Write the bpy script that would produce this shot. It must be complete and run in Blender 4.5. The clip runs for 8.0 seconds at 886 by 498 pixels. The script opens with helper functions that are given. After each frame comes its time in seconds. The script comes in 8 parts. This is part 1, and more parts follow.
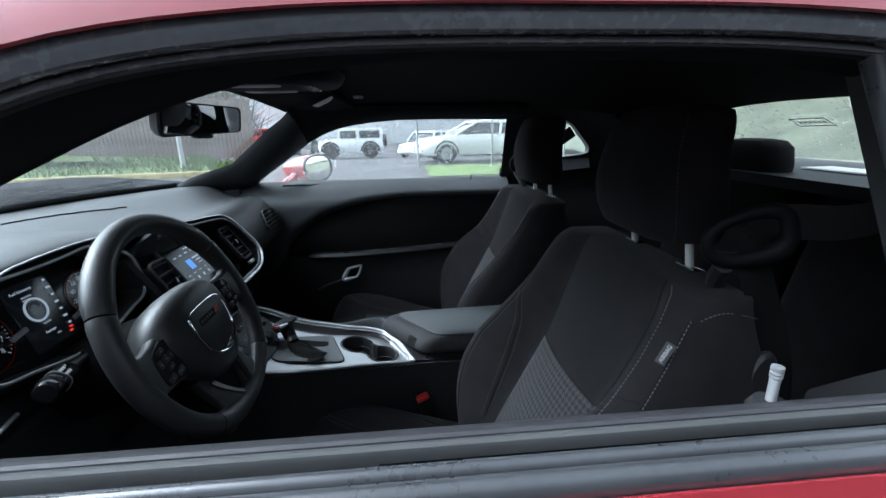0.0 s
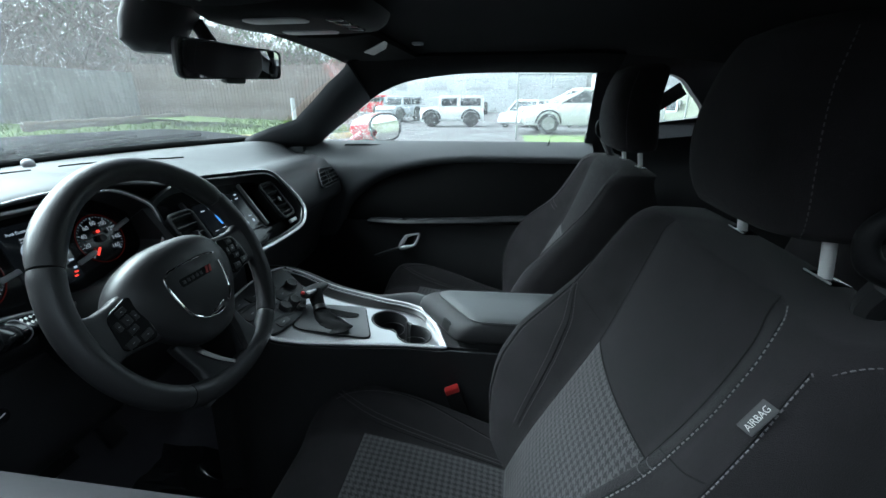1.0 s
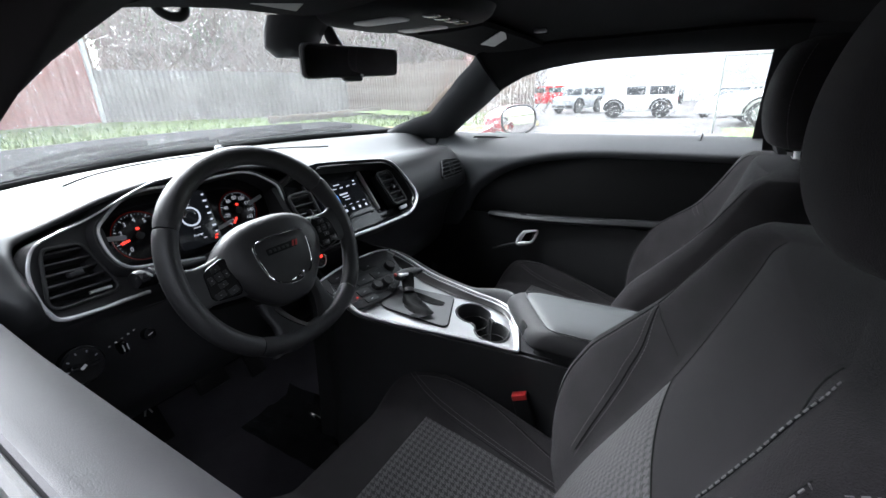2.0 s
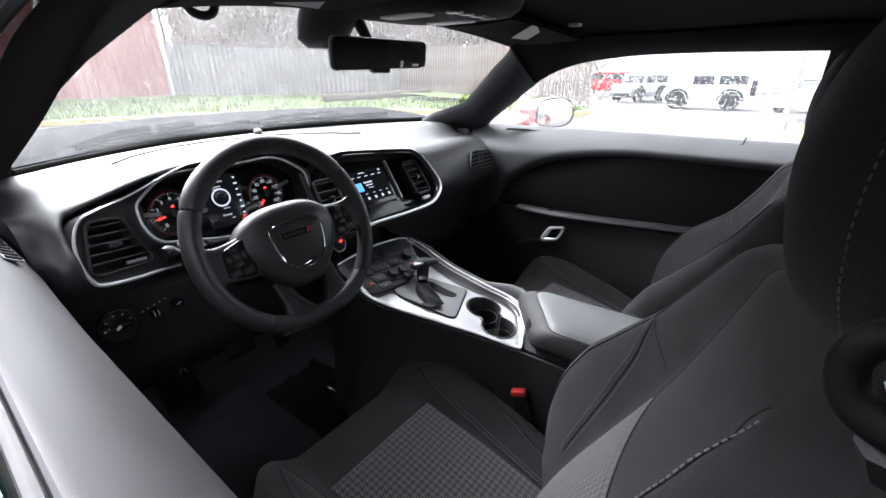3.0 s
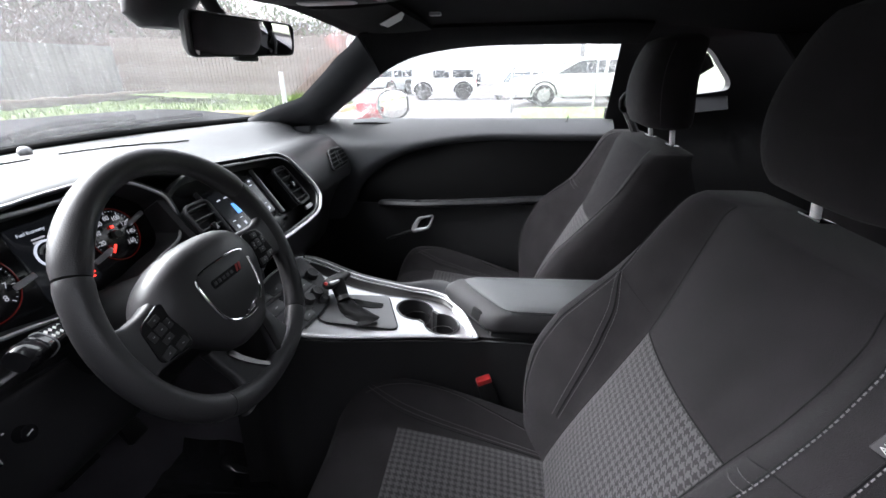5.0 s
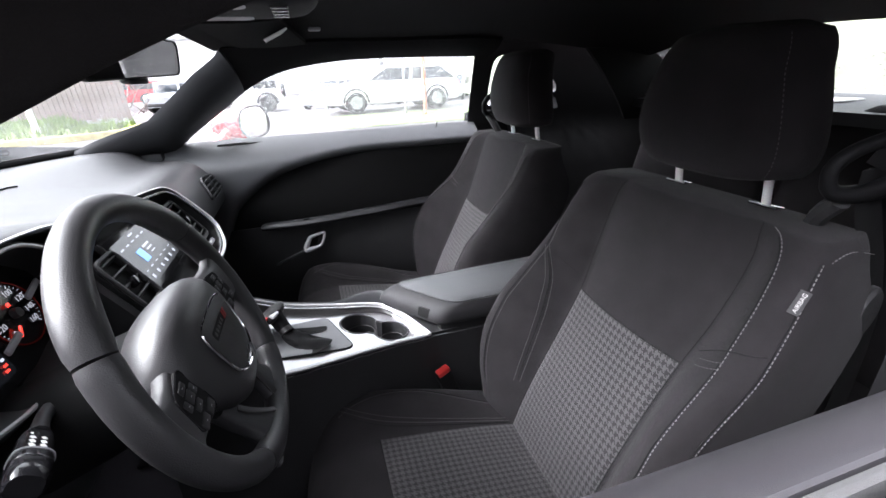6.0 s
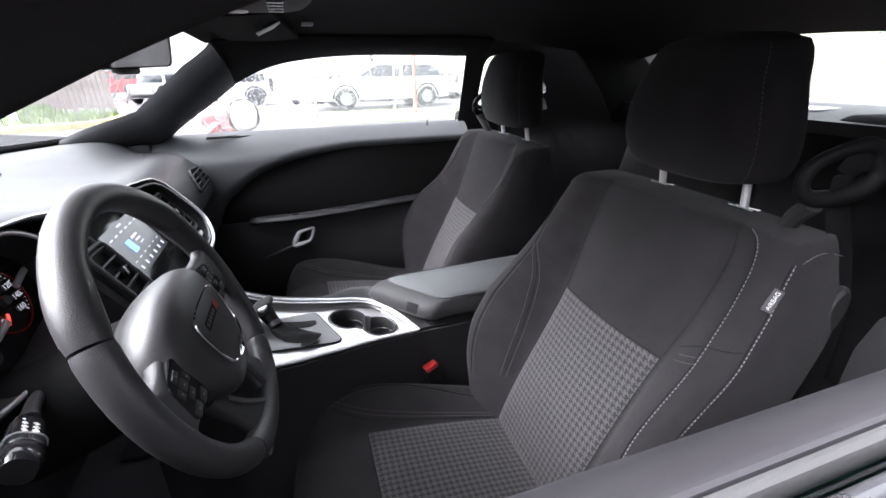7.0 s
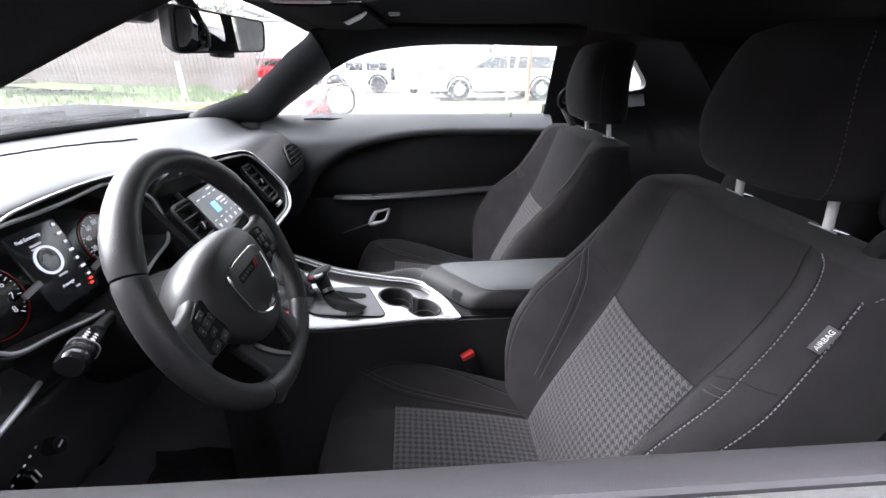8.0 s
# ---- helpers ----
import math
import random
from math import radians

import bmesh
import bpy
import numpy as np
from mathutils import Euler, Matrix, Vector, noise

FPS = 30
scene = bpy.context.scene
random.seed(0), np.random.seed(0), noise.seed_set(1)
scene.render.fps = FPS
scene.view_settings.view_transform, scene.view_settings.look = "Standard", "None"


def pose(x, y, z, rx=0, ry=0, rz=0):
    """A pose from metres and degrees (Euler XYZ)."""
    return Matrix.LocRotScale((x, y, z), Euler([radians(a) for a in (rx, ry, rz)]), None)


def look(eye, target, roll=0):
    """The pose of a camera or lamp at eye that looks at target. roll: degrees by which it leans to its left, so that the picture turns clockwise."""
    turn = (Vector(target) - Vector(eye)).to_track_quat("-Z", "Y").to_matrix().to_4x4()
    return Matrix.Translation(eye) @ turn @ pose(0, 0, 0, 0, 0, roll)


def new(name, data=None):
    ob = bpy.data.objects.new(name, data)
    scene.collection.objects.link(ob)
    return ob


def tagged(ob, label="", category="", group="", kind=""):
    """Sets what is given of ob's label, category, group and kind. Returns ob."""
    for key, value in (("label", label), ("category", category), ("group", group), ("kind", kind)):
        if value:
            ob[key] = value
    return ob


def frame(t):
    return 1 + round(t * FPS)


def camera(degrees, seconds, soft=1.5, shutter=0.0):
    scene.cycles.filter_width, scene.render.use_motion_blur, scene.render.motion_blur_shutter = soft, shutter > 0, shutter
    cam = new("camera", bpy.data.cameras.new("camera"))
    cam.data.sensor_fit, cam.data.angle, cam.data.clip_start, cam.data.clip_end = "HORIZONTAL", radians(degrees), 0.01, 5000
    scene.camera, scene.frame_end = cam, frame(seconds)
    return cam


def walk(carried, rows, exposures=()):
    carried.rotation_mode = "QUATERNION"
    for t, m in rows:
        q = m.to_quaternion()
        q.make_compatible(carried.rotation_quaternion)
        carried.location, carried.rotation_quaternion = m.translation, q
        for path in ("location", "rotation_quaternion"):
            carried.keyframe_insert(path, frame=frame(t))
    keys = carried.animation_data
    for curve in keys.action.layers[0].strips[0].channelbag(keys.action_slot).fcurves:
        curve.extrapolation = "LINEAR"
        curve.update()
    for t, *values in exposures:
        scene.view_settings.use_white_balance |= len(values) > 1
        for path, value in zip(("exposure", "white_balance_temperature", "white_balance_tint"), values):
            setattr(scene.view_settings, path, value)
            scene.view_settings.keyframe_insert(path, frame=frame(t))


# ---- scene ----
# car axes: x to the rear, y to the passenger side, z up; ground at 0
cam = camera(92.64, 8.0)
PATH = [
    (0.0, 0.0059, 0.0041, 1.2256, 73.83, 0.94, -5.15),
    (0.5, 0.0387, 0.1020, 1.1953, 70.67, -0.23, 0.70),
    (1.0, 0.1207, 0.1571, 1.1812, 70.13, 0.30, 8.18),
    (1.5, 0.2043, 0.2006, 1.1660, 69.65, 1.18, 19.92),
    (2.0, 0.2815, 0.2284, 1.1787, 69.56, 2.02, 30.90),
    (2.2, 0.3040, 0.2364, 1.1854, 69.13, 1.50, 32.92),
    (3.3, 0.3477, 0.2592, 1.2058, 67.34, 0.40, 38.86),
    (3.5, 0.3480, 0.2597, 1.2063, 67.28, 0.38, 39.33),
    (4.0, 0.3187, 0.2484, 1.1884, 68.87, 1.17, 36.44),
    (4.5, 0.2297, 0.2296, 1.1835, 69.05, 1.13, 25.34),
    (5.0, 0.0379, 0.1954, 1.1912, 66.77, 0.90, 7.00),
    (6.3, -0.2043, 0.1649, 1.2128, 67.08, 2.30, -19.24),
    (6.5, -0.2074, 0.1630, 1.2133, 67.11, 2.03, -19.12),
    (7.0, -0.1946, 0.1556, 1.2113, 66.79, 0.74, -18.69),
    (7.5, -0.1558, 0.1463, 1.2051, 66.73, 0.42, -12.49),
    (8.0, -0.0892, 0.1239, 1.2054, 65.92, -0.18, -3.96),
]
LIGHT = [(0.0, 1.97, 5350, 4), (0.5, 1.78, 5350, -6), (1.0, 2.45, 5400, -4), (1.5, 2.83, 5700, 2), (2.0, 3.03, 5950, 10), (3.5, 3.27, 6120, 15), (5.0, 3.17, 6120, 14), (6.5, 3.50, 6130, 17), (8.0, 3.50, 6130, 16)]
walk(cam, [(t, pose(x, y, z, rx, ry, rz)) for t, x, y, z, rx, ry, rz in PATH], LIGHT)

# ---- light ----
world = bpy.data.worlds.new("overcast")
scene.world = world
world.use_nodes = True
wn, wl = world.node_tree.nodes, world.node_tree.links
wn.clear()
w_out = wn.new("ShaderNodeOutputWorld")
w_bg = wn.new("ShaderNodeBackground")
w_sky = wn.new("ShaderNodeTexSky")
w_sky.sky_type, w_sky.sun_disc = "NISHITA", False
w_sky.sun_elevation, w_sky.sun_rotation = radians(42), radians(279)
w_sky.air_density, w_sky.dust_density, w_sky.ozone_density = 1.0, 6.0, 1.0
w_hsv = wn.new("ShaderNodeHueSaturation")
w_hsv.inputs["Saturation"].default_value = 0.08
w_bg.inputs["Strength"].default_value = 0.15
wl.new(w_sky.outputs["Color"], w_hsv.inputs["Color"])
wl.new(w_hsv.outputs["Color"], w_bg.inputs["Color"])
wl.new(w_bg.outputs["Background"], w_out.inputs["Surface"])
sun_data = bpy.data.lights.new("sun", "SUN")
sun_data.energy, sun_data.angle, sun_data.color = 0.8, radians(60), (1.0, 0.985, 0.96)
sun = new("sun", sun_data)
sun.matrix_world = look((-19.5, 3.0, 18), (0, 0, 0))

# ---- materials ----
def mat(name, base, rough=0.5, metal=0.0, grain=0.0, scale=400.0, var=0.15, vscale=6.0, coat=0.0, spec=0.5, sheen=0.0, stretch=None, rvar=0.1):
    """A surface with fine relief (grain), and colour and gloss that drift at two scales."""
    m = bpy.data.materials.new(name)
    m.use_nodes = True
    n, l = m.node_tree.nodes, m.node_tree.links
    b = n["Principled BSDF"]
    b.inputs["Roughness"].default_value, b.inputs["Metallic"].default_value = rough, metal
    b.inputs["Coat Weight"].default_value, b.inputs["Specular IOR Level"].default_value = coat, spec
    b.inputs["Sheen Weight"].default_value = sheen
    tc = n.new("ShaderNodeTexCoord")
    mp = n.new("ShaderNodeMapping")
    if stretch:
        mp.inputs["Scale"].default_value = stretch
    l.new(tc.outputs["Object"], mp.inputs["Vector"])
    big, small = n.new("ShaderNodeTexNoise"), n.new("ShaderNodeTexNoise")
    big.inputs["Scale"].default_value, big.inputs["Detail"].default_value = vscale, 4
    small.inputs["Scale"].default_value, small.inputs["Detail"].default_value = scale, 2
    l.new(mp.outputs["Vector"], big.inputs["Vector"])
    l.new(mp.outputs["Vector"], small.inputs["Vector"])
    add = n.new("ShaderNodeMath")
    add.operation = "MULTIPLY_ADD"
    l.new(small.outputs["Fac"], add.inputs[0])
    add.inputs[1].default_value = 0.5
    l.new(big.outputs["Fac"], add.inputs[2])
    ramp = n.new("ShaderNodeMapRange")
    ramp.inputs["From Min"].default_value, ramp.inputs["From Max"].default_value = 0.45, 1.05
    l.new(add.outputs[0], ramp.inputs["Value"])
    mix = n.new("ShaderNodeMix")
    mix.data_type = "RGBA"
    lo, hi = [max(0, c * (1 - var)) for c in base], [min(1, c * (1 + var)) for c in base]
    mix.inputs["A"].default_value, mix.inputs["B"].default_value = (*lo, 1), (*hi, 1)
    l.new(ramp.outputs["Result"], mix.inputs["Factor"])
    l.new(mix.outputs["Result"], b.inputs["Base Color"])
    rr = n.new("ShaderNodeMapRange")
    rr.inputs["To Min"].default_value, rr.inputs["To Max"].default_value = max(0.02, rough * (1 - rvar)), min(1, rough * (1 + rvar))
    l.new(ramp.outputs["Result"], rr.inputs["Value"])
    l.new(rr.outputs["Result"], b.inputs["Roughness"])
    if grain:
        bump = n.new("ShaderNodeBump")
        bump.inputs["Strength"].default_value, bump.inputs["Distance"].default_value = grain, 0.001
        l.new(small.outputs["Fac"], bump.inputs["Height"])
        l.new(bump.outputs["Normal"], b.inputs["Normal"])
    return m


def glow(name, colour, strength):
    m = bpy.data.materials.new(name)
    m.use_nodes = True
    b = m.node_tree.nodes["Principled BSDF"]
    b.inputs["Base Color"].default_value = (*[c * 0.1 for c in colour], 1)
    b.inputs["Roughness"].default_value = 0.15
    b.inputs["Emission Color"].default_value, b.inputs["Emission Strength"].default_value = (*colour, 1), strength
    return m


def clear(name, tint=(0.93, 0.96, 0.95), thin=True, rough=0.0, film=0.0):
    """Glass: a thin pane lets light straight through and mirrors a little; a solid one refracts."""
    m = bpy.data.materials.new(name)
    m.use_nodes = True
    n, l = m.node_tree.nodes, m.node_tree.links
    b = n["Principled BSDF"]
    if not thin:
        b.inputs["Base Color"].default_value = (*tint, 1)
        b.inputs["Transmission Weight"].default_value, b.inputs["IOR"].default_value, b.inputs["Roughness"].default_value = 1.0, 1.33, rough
        return m
    n.remove(b)
    tr, gl, mx, lw = n.new("ShaderNodeBsdfTransparent"), n.new("ShaderNodeBsdfGlossy"), n.new("ShaderNodeMixShader"), n.new("ShaderNodeFresnel")
    tr.inputs["Color"].default_value = (*tint, 1)
    gl.inputs["Roughness"].default_value = 0.02
    lw.inputs["IOR"].default_value = 1.35
    l.new(lw.outputs["Fac"], mx.inputs["Fac"])
    l.new(tr.outputs[0], mx.inputs[1])
    l.new(gl.outputs[0], mx.inputs[2])
    out = mx
    if film:
        # a wet, misted pane: patches of fine water scatter part of the light
        tl, m2, tc, nz, mr = n.new("ShaderNodeBsdfTranslucent"), n.new("ShaderNodeMixShader"), n.new("ShaderNodeTexCoord"), n.new("ShaderNodeTexNoise"), n.new("ShaderNodeMapRange")
        tl.inputs["Color"].default_value = (0.96, 0.97, 0.98, 1)
        nz.inputs["Scale"].default_value, nz.inputs["Detail"].default_value = 9.0, 5
        mr.inputs["From Min"].default_value, mr.inputs["From Max"].default_value = 0.3, 0.7
        mr.inputs["To Min"].default_value, mr.inputs["To Max"].default_value = film * 0.75, film * 1.25
        l.new(tc.outputs["Object"], nz.inputs["Vector"])
        l.new(nz.outputs["Fac"], mr.inputs["Value"])
        l.new(mr.outputs["Result"], m2.inputs["Fac"])
        l.new(mx.outputs[0], m2.inputs[1])
        l.new(tl.outputs[0], m2.inputs[2])
        out = m2
    l.new(out.outputs[0], n["Material Output"].inputs["Surface"])
    return m


def houndstooth(name, cell, light, dark):
    """A two-two twill with four light and four dark threads each way, in metres of the cloth's own UV."""
    m = bpy.data.materials.new(name)
    m.use_nodes = True
    n, l = m.node_tree.nodes, m.node_tree.links
    b = n["Principled BSDF"]
    b.inputs["Roughness"].default_value, b.inputs["Sheen Weight"].default_value = 0.85, 0.1
    uv = n.new("ShaderNodeUVMap")
    uv.uv_map = "cloth"
    sep = n.new("ShaderNodeSeparateXYZ")
    l.new(uv.outputs["UV"], sep.inputs[0])

    def op(kind, a, c):
        q = n.new("ShaderNodeMath")
        q.operation = kind
        for i, v in enumerate((a, c)):
            if isinstance(v, (int, float)):
                q.inputs[i].default_value = v
            elif v is not None:
                l.new(v, q.inputs[i])
        return q.outputs[0]

    u, v = [op("FLOOR", op("MULTIPLY", sep.outputs[i], 8 / cell), None) for i in (0, 1)]
    warp, weft = [op("LESS_THAN", op("FLOORED_MODULO", q, 8), 3.5) for q in (u, v)]
    over = op("LESS_THAN", op("FLOORED_MODULO", op("ADD", u, v), 4), 1.5)
    tooth = op("ADD", op("MULTIPLY", over, warp), op("MULTIPLY", op("SUBTRACT", 1, over), weft))
    nz = n.new("ShaderNodeTexNoise")
    nz.inputs["Scale"].default_value = 900
    tc = n.new("ShaderNodeTexCoord")
    l.new(tc.outputs["Object"], nz.inputs["Vector"])
    mix = n.new("ShaderNodeMix")
    mix.data_type = "RGBA"
    mix.inputs["A"].default_value, mix.inputs["B"].default_value = (*dark, 1), (*light, 1)
    l.new(op("MULTIPLY", tooth, op("ADD", 0.7, op("MULTIPLY", nz.outputs["Fac"], 0.6))), mix.inputs["Factor"])
    l.new(mix.outputs["Result"], b.inputs["Base Color"])
    bump = n.new("ShaderNodeBump")
    bump.inputs["Strength"].default_value, bump.inputs["Distance"].default_value = 0.5, 0.001
    l.new(op("ADD", op("MULTIPLY", tooth, 0.6), nz.outputs["Fac"]), bump.inputs["Height"])
    l.new(bump.outputs["Normal"], b.inputs["Normal"])
    return m


M_DASH = mat("soft_dash_skin", (0.0225, 0.0233, 0.0248), 0.46, grain=0.2, scale=1000, var=0.16, spec=0.42)
M_PLASTIC = mat("grained_black_plastic", (0.023, 0.023, 0.024), 0.45, grain=0.3, scale=900, spec=0.35)
M_PILLAR = mat("charcoal_trim", (0.024, 0.0255, 0.028), 0.55, grain=0.25, scale=900, spec=0.35)
M_SMOKE = mat("smoked_satin_metal", (0.07, 0.068, 0.068), 0.3, metal=0.6)
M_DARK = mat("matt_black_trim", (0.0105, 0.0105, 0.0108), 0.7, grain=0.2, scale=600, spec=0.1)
M_GLOSS = mat("piano_black", (0.008, 0.008, 0.009), 0.14, var=0.05)
M_LEATHER = mat("black_leather", (0.0270, 0.0266, 0.0278), 0.41, grain=0.3, scale=700, var=0.15)
M_VINYL = mat("armrest_vinyl", (0.036, 0.0345, 0.038), 0.55, grain=0.2, scale=1100)
M_CLOTH = mat("black_seat_cloth", (0.0166, 0.0150, 0.0163), 0.88, grain=0.8, scale=1000, var=0.42, vscale=14, sheen=0.05, spec=0.15)
M_HOUND = houndstooth("houndstooth_cloth", 0.0118, (0.055, 0.0515, 0.054), (0.0100, 0.0092, 0.0098))
M_THREAD = mat("grey_thread", (0.135, 0.13, 0.133), 0.8)
M_HEADLINER = mat("black_headliner", (0.0158, 0.0153, 0.0155), 0.95, grain=0.5, scale=900, spec=0.06)
M_CARPET = mat("black_carpet", (0.045, 0.0425, 0.049), 0.95, grain=1.0, scale=500, var=0.4, spec=0.1)
M_BRIGHT = mat("bright_satin_silver", (0.76, 0.76, 0.77), 0.25, metal=0.5, grain=0.02, scale=40, var=0.05)
# paler cool grey: sky sheen on the armrest's top, put into its colour
M_ARM = mat("sky_lit_armrest_vinyl", (0.062, 0.065, 0.067), 0.42, grain=0.15, scale=1100)
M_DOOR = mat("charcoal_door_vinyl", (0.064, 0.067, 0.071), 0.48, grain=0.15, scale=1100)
M_FILM = mat("glossy_dark_film", (0.012, 0.012, 0.013), 0.12, grain=0.3, scale=25)
M_SATIN = mat("brushed_silver_trim", (0.46, 0.465, 0.47), 0.36, metal=0.55, var=0.06)
M_CHROME = mat("chrome", (0.85, 0.85, 0.86), 0.08, metal=1.0, var=0.03)
# near-white, barely metallic base carries the sky's reflection on the headrest rods
M_STEEL = mat("sky_white_rod", (0.95, 0.95, 0.94), 0.30, metal=0.25, var=0.03)
M_PAINT = mat("red_car_paint", (0.30, 0.022, 0.03), 0.25, coat=1.0, var=0.08, scale=60)
M_WETSEAL = mat("wet_rubber_seal", (0.048, 0.049, 0.053), 0.34, coat=0.5, grain=0.25, scale=120, var=0.2, rvar=0.4)
M_RAIL = mat("wet_grey_drip_rail", (0.13, 0.132, 0.142), 0.28, coat=0.8, grain=0.25, scale=120, var=0.25, rvar=0.4)
M_RUBBER = mat("seal_rubber", (0.010, 0.010, 0.011), 0.42, grain=0.2, scale=300)
M_SEAL = mat("flocked_window_seal", (0.06, 0.06, 0.06), 0.7, grain=0.4, scale=1500)
M_REDPLASTIC = mat("red_release_plastic", (0.42, 0.025, 0.025), 0.35)
M_LABEL = mat("white_label", (0.62, 0.62, 0.6), 0.6)
M_BOOT = mat("black_boot_leather", (0.0065, 0.0065, 0.007), 0.55, grain=0.3, scale=700, spec=0.12)
M_TAG = mat("grey_woven_tag", (0.055, 0.054, 0.056), 0.75, grain=0.4, scale=1500)
M_KEY = mat("satin_black_keys", (0.020, 0.020, 0.021), 0.40, spec=0.4)
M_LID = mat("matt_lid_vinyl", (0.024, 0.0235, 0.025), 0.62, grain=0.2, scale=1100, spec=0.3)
M_COWL = mat("black_cowl_mesh", (0.010, 0.011, 0.012), 0.95, grain=1.0, scale=300, var=0.4, vscale=30, spec=0.02)
M_EDGE = mat("pale_grey_edge_bead", (0.28, 0.28, 0.285), 0.45)
M_LENS = mat("grey_lens", (0.30, 0.30, 0.31), 0.35)
M_KNEE = mat("dark_grey_lower_trim", (0.029, 0.029, 0.031), 0.46, grain=0.25, scale=900, spec=0.4)
M_DIMTHREAD = mat("dark_grey_thread", (0.075, 0.072, 0.074), 0.85)
M_GATE = mat("grey_satin_plate", (0.145, 0.147, 0.150), 0.38, metal=0.5, var=0.08)
M_PLATE = mat("brushed_grey_plate", (0.50, 0.502, 0.51), 0.30, metal=0.85, grain=0.05, scale=500, var=0.06, stretch=(0.15, 1.0, 1.0))
M_MIRROR = mat("mirror_glass", (0.9, 0.9, 0.9), 0.01, metal=1.0, var=0.01)
M_SCREENPANE = clear("wet_windshield_glass", (0.69, 0.72, 0.70), film=0.024)
M_SIDEPANE = clear("wet_side_glass", (0.95, 0.97, 0.96), film=0.010)
M_PANE = clear("window_glass", film=0.015)
M_REARPANE = clear("tinted_rear_glass", (0.62, 0.65, 0.62), film=0.015)
M_TINT = clear("green_glass_edge", (0.25, 0.6, 0.52))
M_DROP = clear("rain_water", (1, 1, 1), thin=False)
M_GLOW_WHITE = glow("lit_white_marks", (0.85, 0.9, 1.0), 0.09)
M_GLOW_DIAL = glow("dim_white_marks", (0.85, 0.85, 0.9), 0.05)
M_GLOW_DIM = glow("dim_red_ring", (1.0, 0.05, 0.03), 0.0016)
M_GLOW_RED = glow("lit_red_marks", (1.0, 0.05, 0.03), 0.22)
M_GLOW_BLUE = glow("lit_blue_tile", (0.12, 0.35, 0.9), 0.2)
M_SCREEN = glow("lit_dark_screen", (0.05, 0.055, 0.065), 0.012)

# ---- mesh helpers ----
def thing(name, at, label, category, group="", kind=""):
    e = new(name)
    e.location, e.empty_display_size = at, 0.05
    return tagged(e, label, category, group, kind)


def part(name, bm, material, parent=None, label="", smooth=True, angle=40):
    """Links a bmesh built in world places as one mesh, under a thing or a part if one is given."""
    if parent is not None:
        top = parent
        while top.parent is not None:
            top = top.parent
        bmesh.ops.translate(bm, verts=bm.verts, vec=-top.location)
    bm.normal_update()
    if smooth:
        for f in bm.faces:
            f.smooth = True
        for e in bm.edges:
            if len(e.link_faces) == 2 and e.calc_face_angle(0) > radians(angle):
                e.smooth = False
    me = bpy.data.meshes.new(name)
    bm.to_mesh(me)
    bm.free()
    me.materials.append(material)
    ob = new(name, me)
    if parent is not None:
        ob.parent = parent
    if label:
        ob["label"] = label
    return ob


def hermite(xs, ys):
    """A smooth curve through the points, with no overshoot at the ends."""
    xs, ys = np.asarray(xs, float), np.asarray(ys, float)
    d = np.diff(ys) / np.diff(xs)
    m = np.concatenate([[d[0]], (d[1:] + d[:-1]) / 2, [d[-1]]])
    for i in range(1, len(d)):
        if d[i] * d[i - 1] <= 0:
            m[i] = 0

    def f(x):
        x = min(max(x, xs[0]), xs[-1])
        i = min(max(int(np.searchsorted(xs, x)) - 1, 0), len(d) - 1)
        h = xs[i + 1] - xs[i]
        t = (x - xs[i]) / h
        return float((2 * t**3 - 3 * t**2 + 1) * ys[i] + (t**3 - 2 * t**2 + t) * h * m[i] + (3 * t**2 - 2 * t**3) * ys[i + 1] + (t**3 - t**2) * h * m[i + 1])

    return f


def smooth_path(pts, n=8, closed=False):
    pts = [Vector(p) for p in pts]
    k, out = len(pts), []
    for i in range(k if closed else k - 1):
        if closed:
            a, b, c, d = (pts[(i + j) % k] for j in (-1, 0, 1, 2))
        else:
            a, b, c, d = pts[max(i - 1, 0)], pts[i], pts[i + 1], pts[min(i + 2, k - 1)]
        for j in range(n):
            t = j / n
            out.append(0.5 * (2 * b + (c - a) * t + (2 * a - 5 * b + 4 * c - d) * t * t + (3 * b - a - 3 * c + d) * t**3))
    if not closed:
        out.append(pts[-1])
    return out


def rbox(bm, c, s, bevel=0.004, rot=None, seg=2):
    m = Matrix.Translation(c) @ (rot.to_4x4() if rot is not None else Matrix()) @ Matrix.Diagonal((*s, 1))
    g = bmesh.ops.create_cube(bm, size=1, matrix=m)
    if bevel:
        es = {e for v in g["verts"] for e in v.link_edges}
        bmesh.ops.bevel(bm, geom=list(es), offset=min(bevel, min(s) * 0.49), segments=seg, profile=0.5, affect="EDGES")
    return bm


def rod(bm, a, b, r0, r1=None, seg=16):
    a, b = Vector(a), Vector(b)
    m = Matrix.Translation((a + b) / 2) @ (b - a).to_track_quat("Z", "Y").to_matrix().to_4x4()
    bmesh.ops.create_cone(bm, cap_ends=True, segments=seg, radius1=r0, radius2=r0 if r1 is None else r1, depth=(b - a).length, matrix=m)
    return bm


